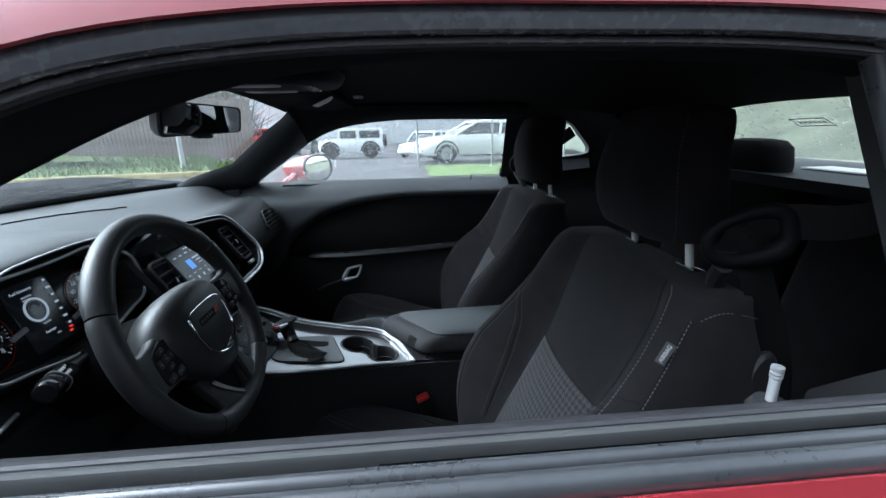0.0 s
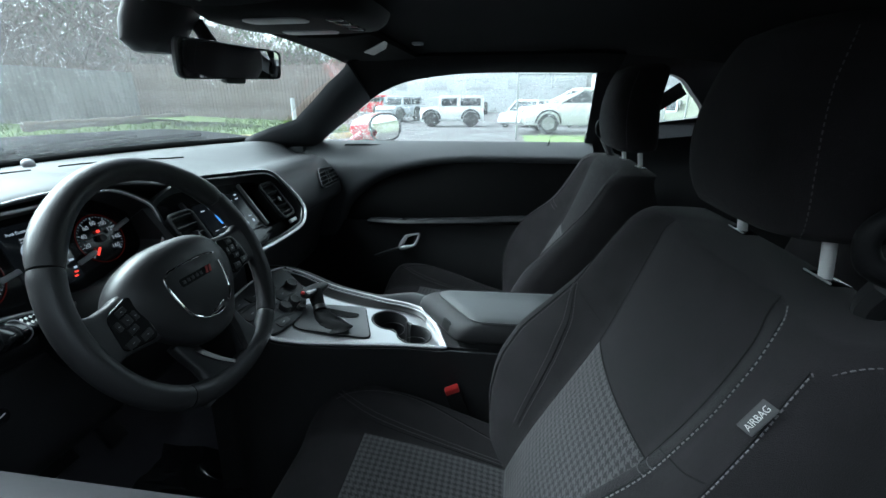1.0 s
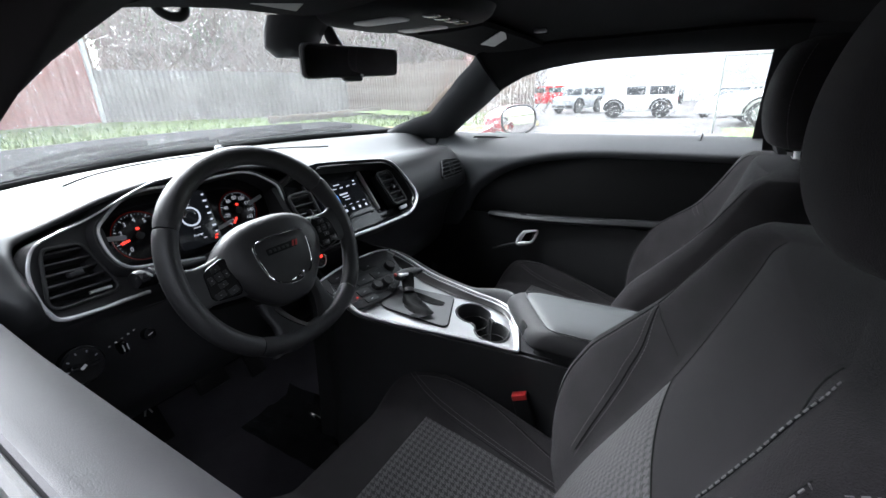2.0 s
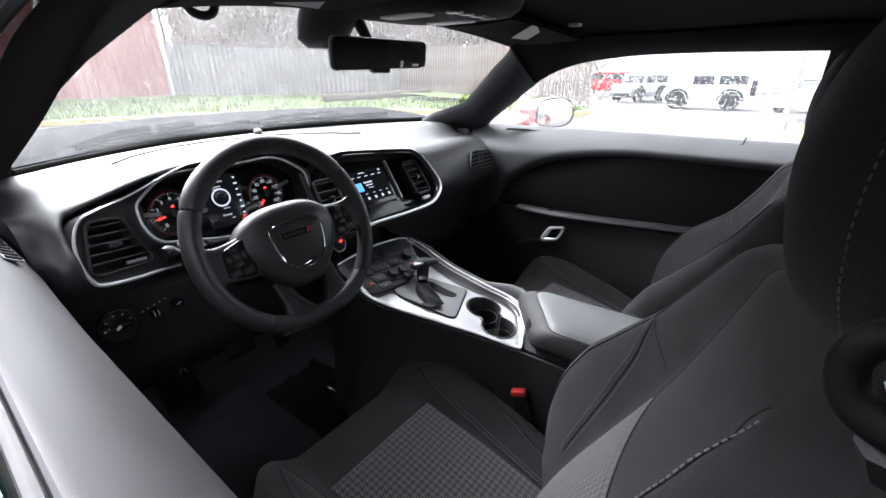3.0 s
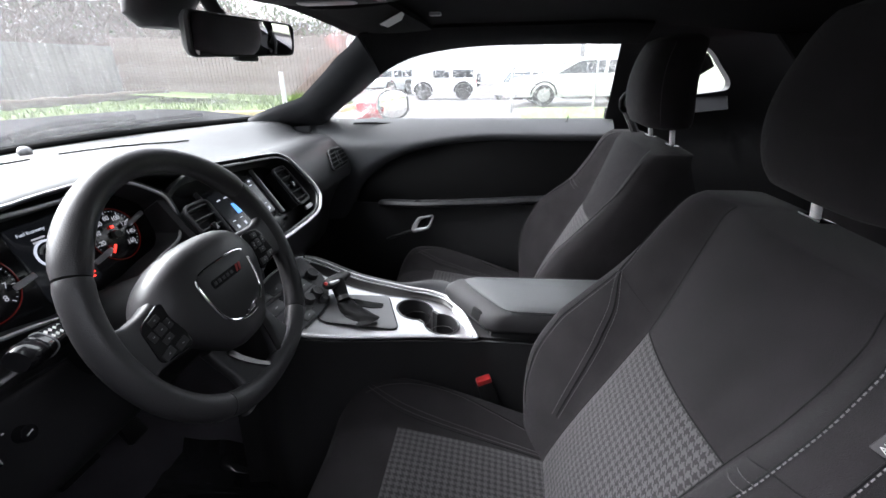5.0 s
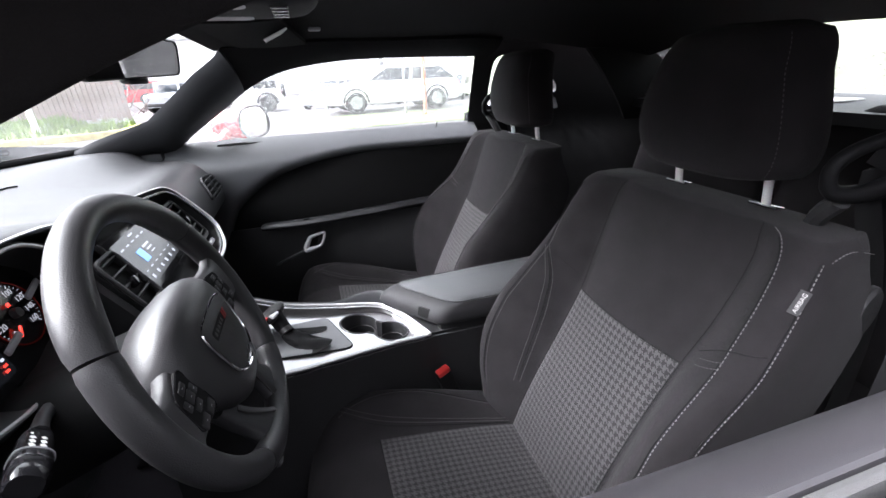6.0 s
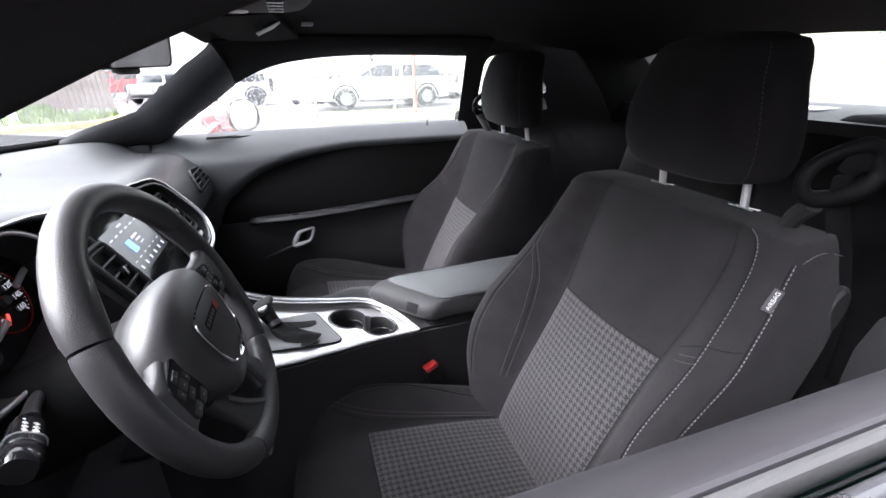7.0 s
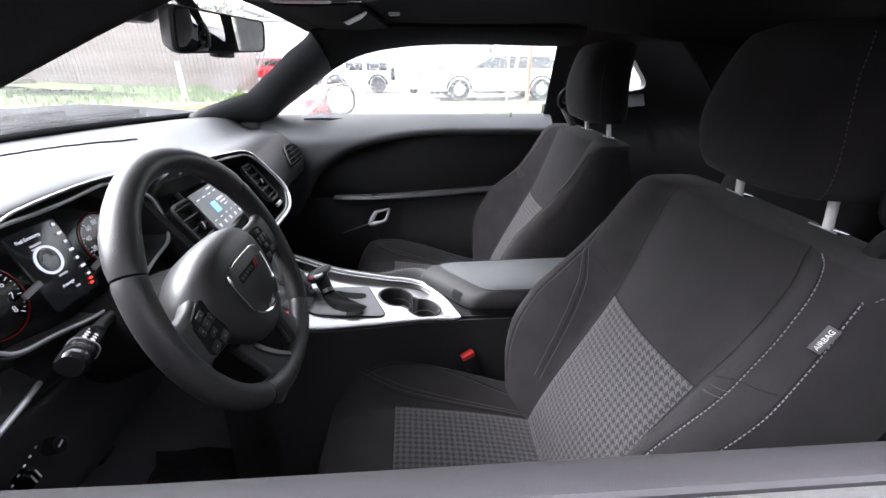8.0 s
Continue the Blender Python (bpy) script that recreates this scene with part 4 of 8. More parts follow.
# dark bezel between the silver edging, the vent and the cluster
rim = smooth_path([Vector((x, y, 0)) for x, y in BEZEL + [(0.140, 0.000), (0.130, 0.050), (0.132, 0.090)]], 6, closed=True)
ang = lambda p: math.atan2(p.y - mid.y, p.x - mid.x)
rim.sort(key=ang)
inner = []
for p in rim:
    w = ang(p)
    inner.append(min(vl, key=lambda q: abs((ang(q) - w + math.pi) % (2 * math.pi) - math.pi)))
bm = bmesh.new()
rings(bm, [[lv.at(p.x, p.y, -0.03) for p in rim], [lv.at(p.x, p.y, 0.0) for p in rim], [lv.at(*(p.lerp(q, 0.25).xy), -0.004) for p, q in zip(rim, inner)], [lv.at(*(p.lerp(q, 0.9).xy), -0.006) for p, q in zip(rim, inner)], [lv.at(*(q.xy), -0.006) for q in inner]], cap=False)
part("vent_bezel", bm, M_PLASTIC, dash, "dark bezel round the driver vent")
pts = [Vector((-0.534, y, BROW(y) - 0.006 - 0.006 * step(0.62 - y, 0, 0.1))) for y in [0.86 - 0.04 * k for k in range(8)]]
pts += [lv.at(x, y, 0.004) for x, y in BEZEL[:-1]] + [lv.at(*BEZEL[-1], 0.0)]
part("silver_edging", tube(bmesh.new(), smooth_path(pts, 6), [0.0019 + 0.0015 * step(i, 52, 84) for i in range(len(smooth_path(pts, 6)))], 8), M_BRIGHT, dash, "satin silver edging round vent and gauges")

# instrument cluster
gauges = thing("instrument_cluster", (-0.60, 0.672, 0.90), "lit instrument cluster with two dials and a centre display", "instrument cluster")
gf = Face((-0.572, 0.672, 0.955), (0, 1, 0), (-0.30, 0, 1))
bm = plate(bmesh.new(), [gf.at(x, y, -0.006) for x, y in rounded(0.335, 0.135, 0.06, 6)], gf.n * 0.006, 0.002)
part("dial_panel", bm, M_GLOSS, gauges)
hood_pts = [gf.at(0.178 * math.copysign(abs(math.cos(t)) ** 0.75, math.cos(t)), 0.072 * math.copysign(abs(math.sin(t)) ** 0.75, math.sin(t)) + 0.004 * math.cos(6 * t), 0.045) for t in [2 * math.pi * k / 60 for k in range(60)]]
part("silver_ring", tube(bmesh.new(), hood_pts, 0.0028, 8, closed=True), M_SATIN, gauges)
bm = bmesh.new()
rings(bm, [[gf.o + (p - gf.o) * 1.16 - gf.n * 0.030 for p in hood_pts], [gf.o + (p - gf.o) * 1.04 for p in hood_pts], hood_pts, [p - gf.n * 0.046 + (gf.o - p) * 0.06 for p in hood_pts]], cap=False)
part("cluster_hood", bm, M_PLASTIC, gauges)


def dial(a, b, r, numbers, needle, parent):
    bm = bmesh.new()
    tube(bm, [gf.at(a + r * math.cos(t), b + r * math.sin(t), 0.002) for t in [2 * math.pi * k / 40 for k in range(40)]], 0.0009, 8, closed=True)
    d = part("dial_ring", bm, M_GLOW_DIM, parent, "thin red-lit ring")
    bm = bmesh.new()
    for k in range(0, 33):
        t = radians(225 - 270 * k / 32)
        big = k % 4 == 0
        rr = r * (0.86 if big else 0.90)
        rbox(bm, gf.at(a + rr * math.cos(t), b + rr * math.sin(t), 0.001), (r * (0.11 if big else 0.05), 0.0010 if big else 0.0005, 0.0006), 0, gf.rot() @ Matrix.Rotation(t, 3, "Z"))
    part("dial_marks", bm, M_GLOW_DIAL, d)
    for k, s in enumerate(numbers):
        t = radians(225 - 270 * k / (len(numbers) - 1))
        words("dial_number", s, gf, a + r * 0.66 * math.cos(t), b + r * 0.66 * math.sin(t), r * 0.25, M_GLOW_DIAL, d)
    t = radians(needle)
    bm = rbox(bmesh.new(), gf.at(a + r * 0.62 * math.cos(t), b + r * 0.62 * math.sin(t), 0.005), (r * 0.36, 0.0042, 0.0015), 0.0004, gf.rot() @ Matrix.Rotation(t, 3, "Z"))
    part("needle", bm, M_GLOW_RED, d)
    bm = rod(bmesh.new(), gf.at(a, b, 0.001), gf.at(a, b, 0.008), 0.007, 0.006, 16)
    part("needle_hub", bm, M_PLASTIC, d)
    part("warning_lamp", rbox(bmesh.new(), gf.at(a, b + r * 0.30, 0.003), (0.006, 0.005, 0.001), 0.001, gf.rot()), M_GLOW_RED, d)


dial(-0.106, -0.002, 0.044, ["0", "1", "2", "3", "4", "5", "6", "7", "8"], 191, gauges)
dial(0.092, -0.004, 0.042, ["0", "20", "40", "60", "80", "100", "120", "140", "160"], 228, gauges)
bm = plate(bmesh.new(), [gf.at(x - 0.006, y, 0.0005) for x, y in rounded(0.082, 0.108, 0.006)], gf.n * 0.0015, 0.0003)
disp = part("centre_display", bm, M_SCREEN, gauges)
words("display_word", "Fuel Economy", gf, -0.016, 0.042, 0.0066, M_GLOW_WHITE, disp, 0.0026)
words("display_word", "Average", gf, -0.008, -0.030, 0.0062, M_GLOW_WHITE, disp, 0.0026)
bm = tube(bmesh.new(), [gf.at(-0.010 + 0.018 * math.cos(t), 0.008 + 0.018 * math.sin(t), 0.0026) for t in [2 * math.pi * k / 32 for k in range(32)]], 0.0019, 6, closed=True)
part("display_ring", bm, M_GLOW_WHITE, disp)
bm = bmesh.new()
for k in range(5):
    t0 = radians(150 - 30 * k)
    rbox(bm, gf.at(-0.010 + 0.011 * math.cos(t0), 0.008 + 0.011 * math.sin(t0), 0.003), (0.007, 0.004, 0.0006), 0, gf.rot() @ Matrix.Rotation(t0 + math.pi / 2, 3, "Z"))
part("display_arc", bm, M_LENS, disp)
for x, y, w in ((-0.013, 0.0315, 0.018), (-0.016, 0.0270, 0.013), (-0.006, -0.0160, 0.014), (0.002, -0.0390, 0.007)):
    part("display_line", rbox(bmesh.new(), gf.at(x, y, 0.003), (w, 0.0026, 0.0006), 0, gf.rot()), M_GLOW_DIAL, disp)
bm = bmesh.new()
for k in range(7):
    rbox(bm, gf.at(0.028, 0.045 - 0.013 * k, 0.003), (0.008 if k % 2 else 0.005, 0.0035, 0.0006), 0, gf.rot())
part("display_bars", bm, M_GLOW_WHITE, disp)
bm = bmesh.new()
for k in range(2):
    rbox(bm, gf.at(0.026 - 0.003 * k, -0.040 - 0.006 * k, 0.003), (0.006, 0.003, 0.0006), 0, gf.rot())
part("display_warning_bars", bm, M_GLOW_RED, disp)
for a, b, w, turn in ((-0.150, 0.004, 0.040, -10), (-0.062, -0.012, 0.030, 10), (0.048, -0.026, 0.036, 13), (0.132, 0.008, 0.038, 16)):
    bm = rbox(bmesh.new(), gf.at(a, b, 0.010), (w, 0.008, 0.005), 0.002, gf.rot() @ Matrix.Rotation(radians(turn), 3, "Z"))
    part("silver_bar", bm, M_LENS, gauges)

# centre stack: silver-edged surround, screen, two vents
stack = thing("centre_stack", (-0.50, 1.05, 0.92), "centre stack with touchscreen, twin vents and silver surround", "dashboard")
sf = Face((-0.458, 1.06, 0.925), (0, 1, 0), (-0.55, 0, 0.835))
EDGE = [(-0.215, 0.095), (-0.14, 0.118), (0.0, 0.106), (0.115, 0.092), (0.148, 0.080), (0.168, 0.058), (0.186, 0.0), (0.187, -0.030), (0.172, -0.056), (0.115, -0.082), (0.0, -0.085), (-0.10, -0.082), (-0.17, -0.080), (-0.215, -0.06)]
edge = smooth_path([Vector((x, y, 0)) for x, y in EDGE], 4)
def sink(p):
    return -0.040 * step(-p.x, 0.10, 0.20)


sil = edge[2 * 4:-6]
part("silver_surround", tube(bmesh.new(), [sf.at(p.x, p.y, 0.006 + sink(p)) for p in sil], [0.0019 + 0.0025 * step(i, 4, 22) for i in range(len(sil))], 10), M_BRIGHT, stack, "bright satin silver edge")
part("inner_edge", tube(bmesh.new(), [sf.at(p.x * 0.94, p.y * 0.90, 0.004 + sink(p)) for p in edge[4:]], 0.003, 8), M_GLOSS, stack)
bm = bmesh.new()
rings(bm, [[sf.at(p.x * s, p.y * s, o + sink(p)) for p in edge] for s, o in ((1.05, -0.05), (1.035, 0.0), (1.0, 0.006), (0.95, 0.0), (0.93, -0.046))], cap=False)
part("surround_lip", bm, M_PLASTIC, stack)
bm = plate(bmesh.new(), [sf.at(p.x * 0.95, p.y * 0.95, -0.050) for p in edge], sf.n * 0.006, 0.001)
part("face_plate", bm, M_GLOSS, stack)
scf = Face((-0.4985, 1.010, 0.928), (0, 1, 0), (-0.55, 0, 0.835))
bm = plate(bmesh.new(), [scf.at(x, y, -0.008) for x, y in rounded(0.185, 0.112, 0.006)], scf.n * 0.009, 0.002)
part("screen_frame", bm, M_GLOSS, stack)
bm = plate(bmesh.new(), [scf.at(x, y, 0.0012) for x, y in rounded(0.155, 0.088, 0.002)], scf.n * 0.001)
touch = part("screen", bm, M_SCREEN, stack, "lit dark touchscreen")
bm = plate(bmesh.new(), [scf.at(-0.026 + x, 0.0 + y, 0.0026) for x, y in rounded(0.022, 0.024, 0.001)], scf.n * 0.0004)
part("album_tile", bm, M_GLOW_BLUE, touch)
bm = bmesh.new()
for k in range(6):
    rbox(bm, scf.at(-0.062 + 0.025 * k, -0.034, 0.0028), (0.0075, 0.0075, 0.0004), 0.001, scf.rot())
    rbox(bm, scf.at(-0.062 + 0.025 * k, -0.021, 0.0028), (0.010, 0.0016, 0.0004), 0, scf.rot())
    rbox(bm, scf.at(-0.060 + 0.024 * k, 0.028, 0.0028), (0.012, 0.0025, 0.0004), 0, scf.rot())
for k in range(3):
    rbox(bm, scf.at(0.008 + 0.002 * k, 0.010 - 0.008 * k, 0.0028), (0.030 - 0.006 * k, 0.004 - 0.001 * k, 0.0004), 0, scf.rot())
rbox(bm, scf.at(0.0, 0.038, 0.0028), (0.02, 0.003, 0.0004), 0, scf.rot())
rbox(bm, scf.at(0.064, 0.038, 0.0028), (0.008, 0.004, 0.0004), 0, scf.rot())
part("screen_icons", bm, M_GLOW_WHITE, touch)
for s in (-1, 1):
    bm = rbox(bmesh.new(), scf.at(0.098 * s, 0.0, 0.002), (0.006, 0.118, 0.010), 0.002, scf.rot())
    part("screen_side_trim", bm, M_SATIN if s > 0 else M_PLASTIC, stack)
vent("stack_vent", Face(sf.at(0.120, 0.008, -0.010), sf.a, sf.b), 0.058, 0.100, stack, 5, -0.06)
vent("stack_vent", Face(sf.at(-0.180, 0.012, -0.022), sf.a, sf.b), 0.062, 0.105, stack, 5, 0.05)
bm = rbox(bmesh.new(), sf.at(0.118, -0.058, -0.008), (0.034, 0.010, 0.008), 0.002, sf.rot())
part("vent_thumbwheel", bm, M_SATIN, stack)
# lower stack: a sloping panel of keys and knobs that runs down into the console
lf = Face((-0.398, 0.985, 0.759), (0, 1, 0), (-0.87, 0, 0.49))
PANEL = smooth_path([Vector((x, y, 0)) for x, y in ((-0.150, 0.034), (-0.085, 0.042), (-0.02, 0.0455), (0.050, 0.040), (0.088, 0.028), (0.078, -0.016), (0.052, -0.056), (-0.005, -0.086), (-0.060, -0.088), (-0.120, -0.078), (-0.146, -0.060), (-0.155, -0.015))], 4, closed=True)
bm = plate(bmesh.new(), [lf.at(p.x, p.y, -0.02) for p in PANEL], lf.n * 0.024, 0.004)
ctrl = part("climate_panel", bm, M_KNEE, stack, "charcoal control panel")
for b0, b1, ends in ((0.025, 0.006, (-0.135, -0.085, -0.035, 0.012)), (-0.004, -0.030, (-0.138, -0.085, -0.030, 0.020)), (-0.038, -0.060, (-0.105, -0.066)), (-0.066, -0.082, (-0.105, -0.066))):
    for x0, x1 in zip(ends, ends[1:]):
        h = b0 - b1
        bm = bmesh.new()
        o = rounded(x1 - x0 - 0.003, h, 0.004)
        plate(bm, [lf.at((x0 + x1) / 2 + x, (b0 + b1) / 2 + y - 0.10 * ((x0 + x1) / 2 + x + 0.06), 0.003) for x, y in o], lf.n * 0.0035, 0.0012)
        key = part("climate_button", bm, M_KEY, ctrl)
        part("key_mark", rbox(bmesh.new(), lf.at((x0 + x1) / 2, (b0 + b1) / 2 - 0.10 * ((x0 + x1) / 2 + 0.06), 0.0068), (0.007, 0.0016, 0.0003), 0, lf.rot()), M_LENS, key)
for y in (0.000, -0.034, -0.063):
    path = [lf.at(x, y - 0.10 * (x + 0.06) - 0.006 * math.exp(-((x + 0.04) / 0.03) ** 2), 0.0048) for x in [-0.14 + 0.17 * k / 20 for k in range(21)]]
    part("trim_line", tube(bmesh.new(), path, 0.0010, 6), M_SMOKE, ctrl)
for a, b, r in ((0.041, -0.020, 0.0145), (-0.043, -0.050, 0.0135), (-0.010, -0.056, 0.0135), (-0.018, -0.077, 0.0085)):
    bm = bmesh.new()
    rings(bm, [[lf.at(a + r * q * (1 + 0.02 * (k % 2)) * math.cos(2 * math.pi * k / 32), b + r * q * (1 + 0.02 * (k % 2)) * math.sin(2 * math.pi * k / 32), o) for k in range(32)] for q, o in ((1.08, 0.0), (1.02, 0.004), (0.98, 0.013), (0.90, 0.0155), (0.55, 0.0150))])
    knob = part("climate_knob", bm, M_PLASTIC, ctrl)
    part("knob_ring", tube(bmesh.new(), [lf.at(a + r * 0.86 * math.cos(t), b + r * 0.86 * math.sin(t), 0.0156) for t in [2 * math.pi * j / 24 for j in range(24)]], 0.0007, 6, closed=True), M_SMOKE, knob)
part("panel_edge", tube(bmesh.new(), smooth_path([lf.at(x, y, 0.004) for x, y in ((-0.150, 0.036), (-0.085, 0.044), (-0.02, 0.0475), (0.050, 0.042), (0.080, 0.034), (0.093, 0.026))], 5), 0.0026, 8), M_BRIGHT, ctrl, "bright silver upper edge")
bm = rbox(bmesh.new(), lf.at(-0.116, -0.051, 0.0075), (0.005, 0.0030, 0.001), 0.0004, lf.rot())
part("red_indicator", bm, M_GLOW_RED, ctrl)

# start button, light switch, lower driver panel
bf = Face((-0.462, 0.868, 0.815), (0, 1, 0), (-0.35, 0, 1))
bm = rod(bmesh.new(), bf.at(0, 0, -0.01), bf.at(0, 0, 0.006), 0.020, 0.018, 24)
btn = part("start_button", bm, M_GLOSS, dash)
part("button_ring", tube(bmesh.new(), [bf.at(0.019 * math.cos(t), 0.019 * math.sin(t), 0.006) for t in [2 * math.pi * j / 24 for j in range(24)]], 0.0018, 6, closed=True), M_SATIN, btn)
part("button_lamp", rbox(bmesh.new(), bf.at(0.006, 0.006, 0.008), (0.009, 0.007, 0.002), 0.001, bf.rot()), M_GLOW_RED, btn)
kf = Face((-0.505, 0.41, 0.795), (-0.1, 1, 0), (-0.25, 0, 1))
bm = rod(bmesh.new(), kf.at(0, 0, -0.012), kf.at(0, 0, 0.006), 0.030, 0.027, 28)
sw = part("light_switch", bm, M_GLOSS, dash)
part("switch_grip", rbox(bmesh.new(), kf.at(0, 0, 0.010), (0.040, 0.009, 0.012), 0.003, kf.rot() @ Matrix.Rotation(radians(-8), 3, "Z")), M_GLOSS, sw)
bm = bmesh.new()
for k in range(5):
    t = radians(20 + 40 * k)
    rbox(bm, kf.at(0.0215 * math.cos(t), 0.0215 * math.sin(t), 0.0062), (0.0040, 0.0022, 0.0006), 0, kf.rot() @ Matrix.Rotation(t, 3, "Z"))
part("switch_marks", bm, M_LENS, sw)
part("grip_mark", rbox(bmesh.new(), kf.at(-0.004, 0.0, 0.0165), (0.009, 0.0045, 0.0006), 0, kf.rot() @ Matrix.Rotation(radians(30), 3, "Z")), M_LABEL, sw)
part("switch_ring", tube(bmesh.new(), [kf.at(0.0295 * math.cos(t), 0.0295 * math.sin(t), 0.004) for t in [2 * math.pi * j / 32 for j in range(32)]], 0.0012, 6, closed=True), M_GLOSS, sw)
for k in range(2):
    bm = rod(bmesh.new(), kf.at(0.0560 + 0.0068 * k, -0.004, -0.006), kf.at(0.0596 + 0.0068 * k, -0.004, -0.006), 0.011, 0.011, 20)
    wheel_ob = part("dimmer_wheel", bm, M_GLOSS, dash)
    part("dimmer_mark", rbox(bmesh.new(), kf.at(0.0578 + 0.0068 * k, -0.004, 0.0052), (0.0014, 0.011, 0.0006), 0, kf.rot()), M_LABEL, wheel_ob)
bm = bmesh.new()
for k in range(5):
    rbox(bm, kf.at(0.042 + 0.0105 * k, 0.008 + 0.002 * k, 0.001), (0.0030, 0.0018, 0.001), 0, kf.rot())
part("dimmer_marks", bm, M_LABEL, sw)
bm = rod(bmesh.new(), kf.at(0.103, -0.002, -0.008), kf.at(0.103, -0.002, 0.005), 0.0105, 0.0098, 20)
rel = part("release_knob", bm, M_GLOSS, dash)
part("release_mark", rbox(bmesh.new(), kf.at(0.103, -0.002, 0.0056), (0.0085, 0.0018, 0.0006), 0, kf.rot() @ Matrix.Rotation(radians(12), 3, "Z")), M_LABEL, rel)

# passenger end vent
pf = Face((-0.484, 1.545, 0.921), (0.0, 1, 0), (-0.47, 0.0, 0.88))
PQ = [(-0.042, 0.036), (0.062, 0.026), (0.064, -0.030), (-0.086, -0.030)]
pv = soft_quad(PQ, 6, 0.22)
bm = plate(bmesh.new(), [pf.at(p.x, p.y, -0.004) for p in pv], pf.n * 0.007, 0.002)
pvent = part("passenger_vent", bm, M_DARK, dash, "slatted end vent")
part("vent_frame", tube(bmesh.new(), [pf.at(p.x, p.y, 0.005) for p in pv], 0.0022, 8, closed=True), M_DASH, pvent)
for k in range(4):
    a, b = span(PQ, 0.16 + 0.22 * k)
    bm = rbox(bmesh.new(), pf.at((a.x + b.x) / 2, (a.y + b.y) / 2, 0.006), ((b - a).length * 0.95, 0.0034, 0.008), 0.001, pf.rot())
    part("vent_slat", bm, M_DASH, pvent)
for u in (0.36, 0.52):
    a, b = span(PQ, 0.12)
    c, d = span(PQ, 0.88)
    p, q = a.lerp(b, u), c.lerp(d, u)
    part("vent_divider", tube(bmesh.new(), [pf.at(p.x, p.y, 0.009), pf.at(q.x, q.y, 0.009)], 0.0022, 6), M_DASH, pvent)

# ---- steering wheel ----
T = radians(22)
wf = Face((-0.350, 0.678, 0.925), (0, 1, 0), (-math.sin(T), 0, math.cos(T)))
# the wheel stands turned a few degrees to the left
TURN = radians(4.0)
tf_a, tf_b = wf.a * math.cos(TURN) + wf.b * math.sin(TURN), wf.b * math.cos(TURN) - wf.a * math.sin(TURN)
wt = Face(wf.o, tf_a, tf_b)
wheel = thing("steering_wheel", wf.o, "black leather three-spoke steering wheel with silver accents", "steering wheel")
for a0, a1 in ((33, 152), (152, 236), (236, 314), (314, 393)):
    pts, rs = [], []
    for k in range(33):
        t = radians(a0 + 0.3 + (a1 - a0 - 0.6) * k / 32)
        d = math.degrees(t) % 360
        grip = 0.0022 * (math.exp(-((d - 40) / 14) ** 2) + math.exp(-((d - 140) / 14) ** 2))
        flat = 0.010 * max(0, -math.sin(t - TURN)) ** 8
        rr = 0.1735 - flat
        pts.append(wf.at(rr * math.cos(t), rr * math.sin(t), 0))
        rs.append(0.0168 + grip - (0.0012 if k in (0, 32) else 0))
    part("rim_section", tube(bmesh.new(), pts, rs, 20), M_LEATHER, wheel)


# airbag cover: broad shoulders, narrower foot, a dished face
def hub_outline(s, o):
    lp = []
    for k in range(72):
        t = 2 * math.pi * k / 72
        c, n = math.cos(t), math.sin(t)
        x = 0.112 * math.copysign(abs(c) ** 0.72, c)
        y = (0.062 if n > 0 else 0.098) * math.copysign(abs(n) ** (0.80 if n > 0 else 0.74), n)
        x *= 1.0 - 0.42 * step(-y, -0.030, 0.095)
        y -= 0.014 * abs(x / 0.11) ** 2.5
        lp.append(wf.at(x * s, -0.002 + y * s, o - 0.012 * abs(x * s / 0.1) ** 3))
    return lp


bm = bmesh.new()
rings(bm, [hub_outline(s, o) for s, o in ((0.86, -0.046), (0.97, -0.026), (1.02, -0.010), (1.01, 0.002), (0.97, 0.011), (0.88, 0.018), (0.74, 0.0225), (0.50, 0.0245), (0.25, 0.0250))])
hub = part("airbag_cover", bm, M_LEATHER, wheel, "smooth black airbag cover", angle=80)


def shield():
    return [(0.052, 0.030), (0.044, 0.040), (0.02, 0.043), (-0.02, 0.043), (-0.044, 0.040), (-0.053, 0.030), (-0.050, 0.0), (-0.040, -0.028), (-0.014, -0.042), (0.014, -0.042), (0.040, -0.028), (0.050, 0.0)]


sh = smooth_path([Vector((x, y, 0)) for x, y in shield()], 4, closed=True)
EC = -0.022
bm = plate(bmesh.new(), [wf.at(p.x, p.y + EC, 0.0205) for p in sh], wf.n * 0.0045, 0.001)
emb = part("emblem_plate", bm, M_PLASTIC, hub)
ev = lambda q, s: wf.at(q.x * s, q.y * s + EC, 0.0250)
for i0, i1, rr in ((4 * 4 + 2, 9 * 4 + 1, 0.0022), (9 * 4 + 2, 12 * 4, 0.0022), (2, 17, 0.0013)):
    part("emblem_edge", tube(bmesh.new(), [ev(p, 1.02) for p in sh[i0:i1]], rr, 8), M_CHROME, hub, "chrome shield edge")
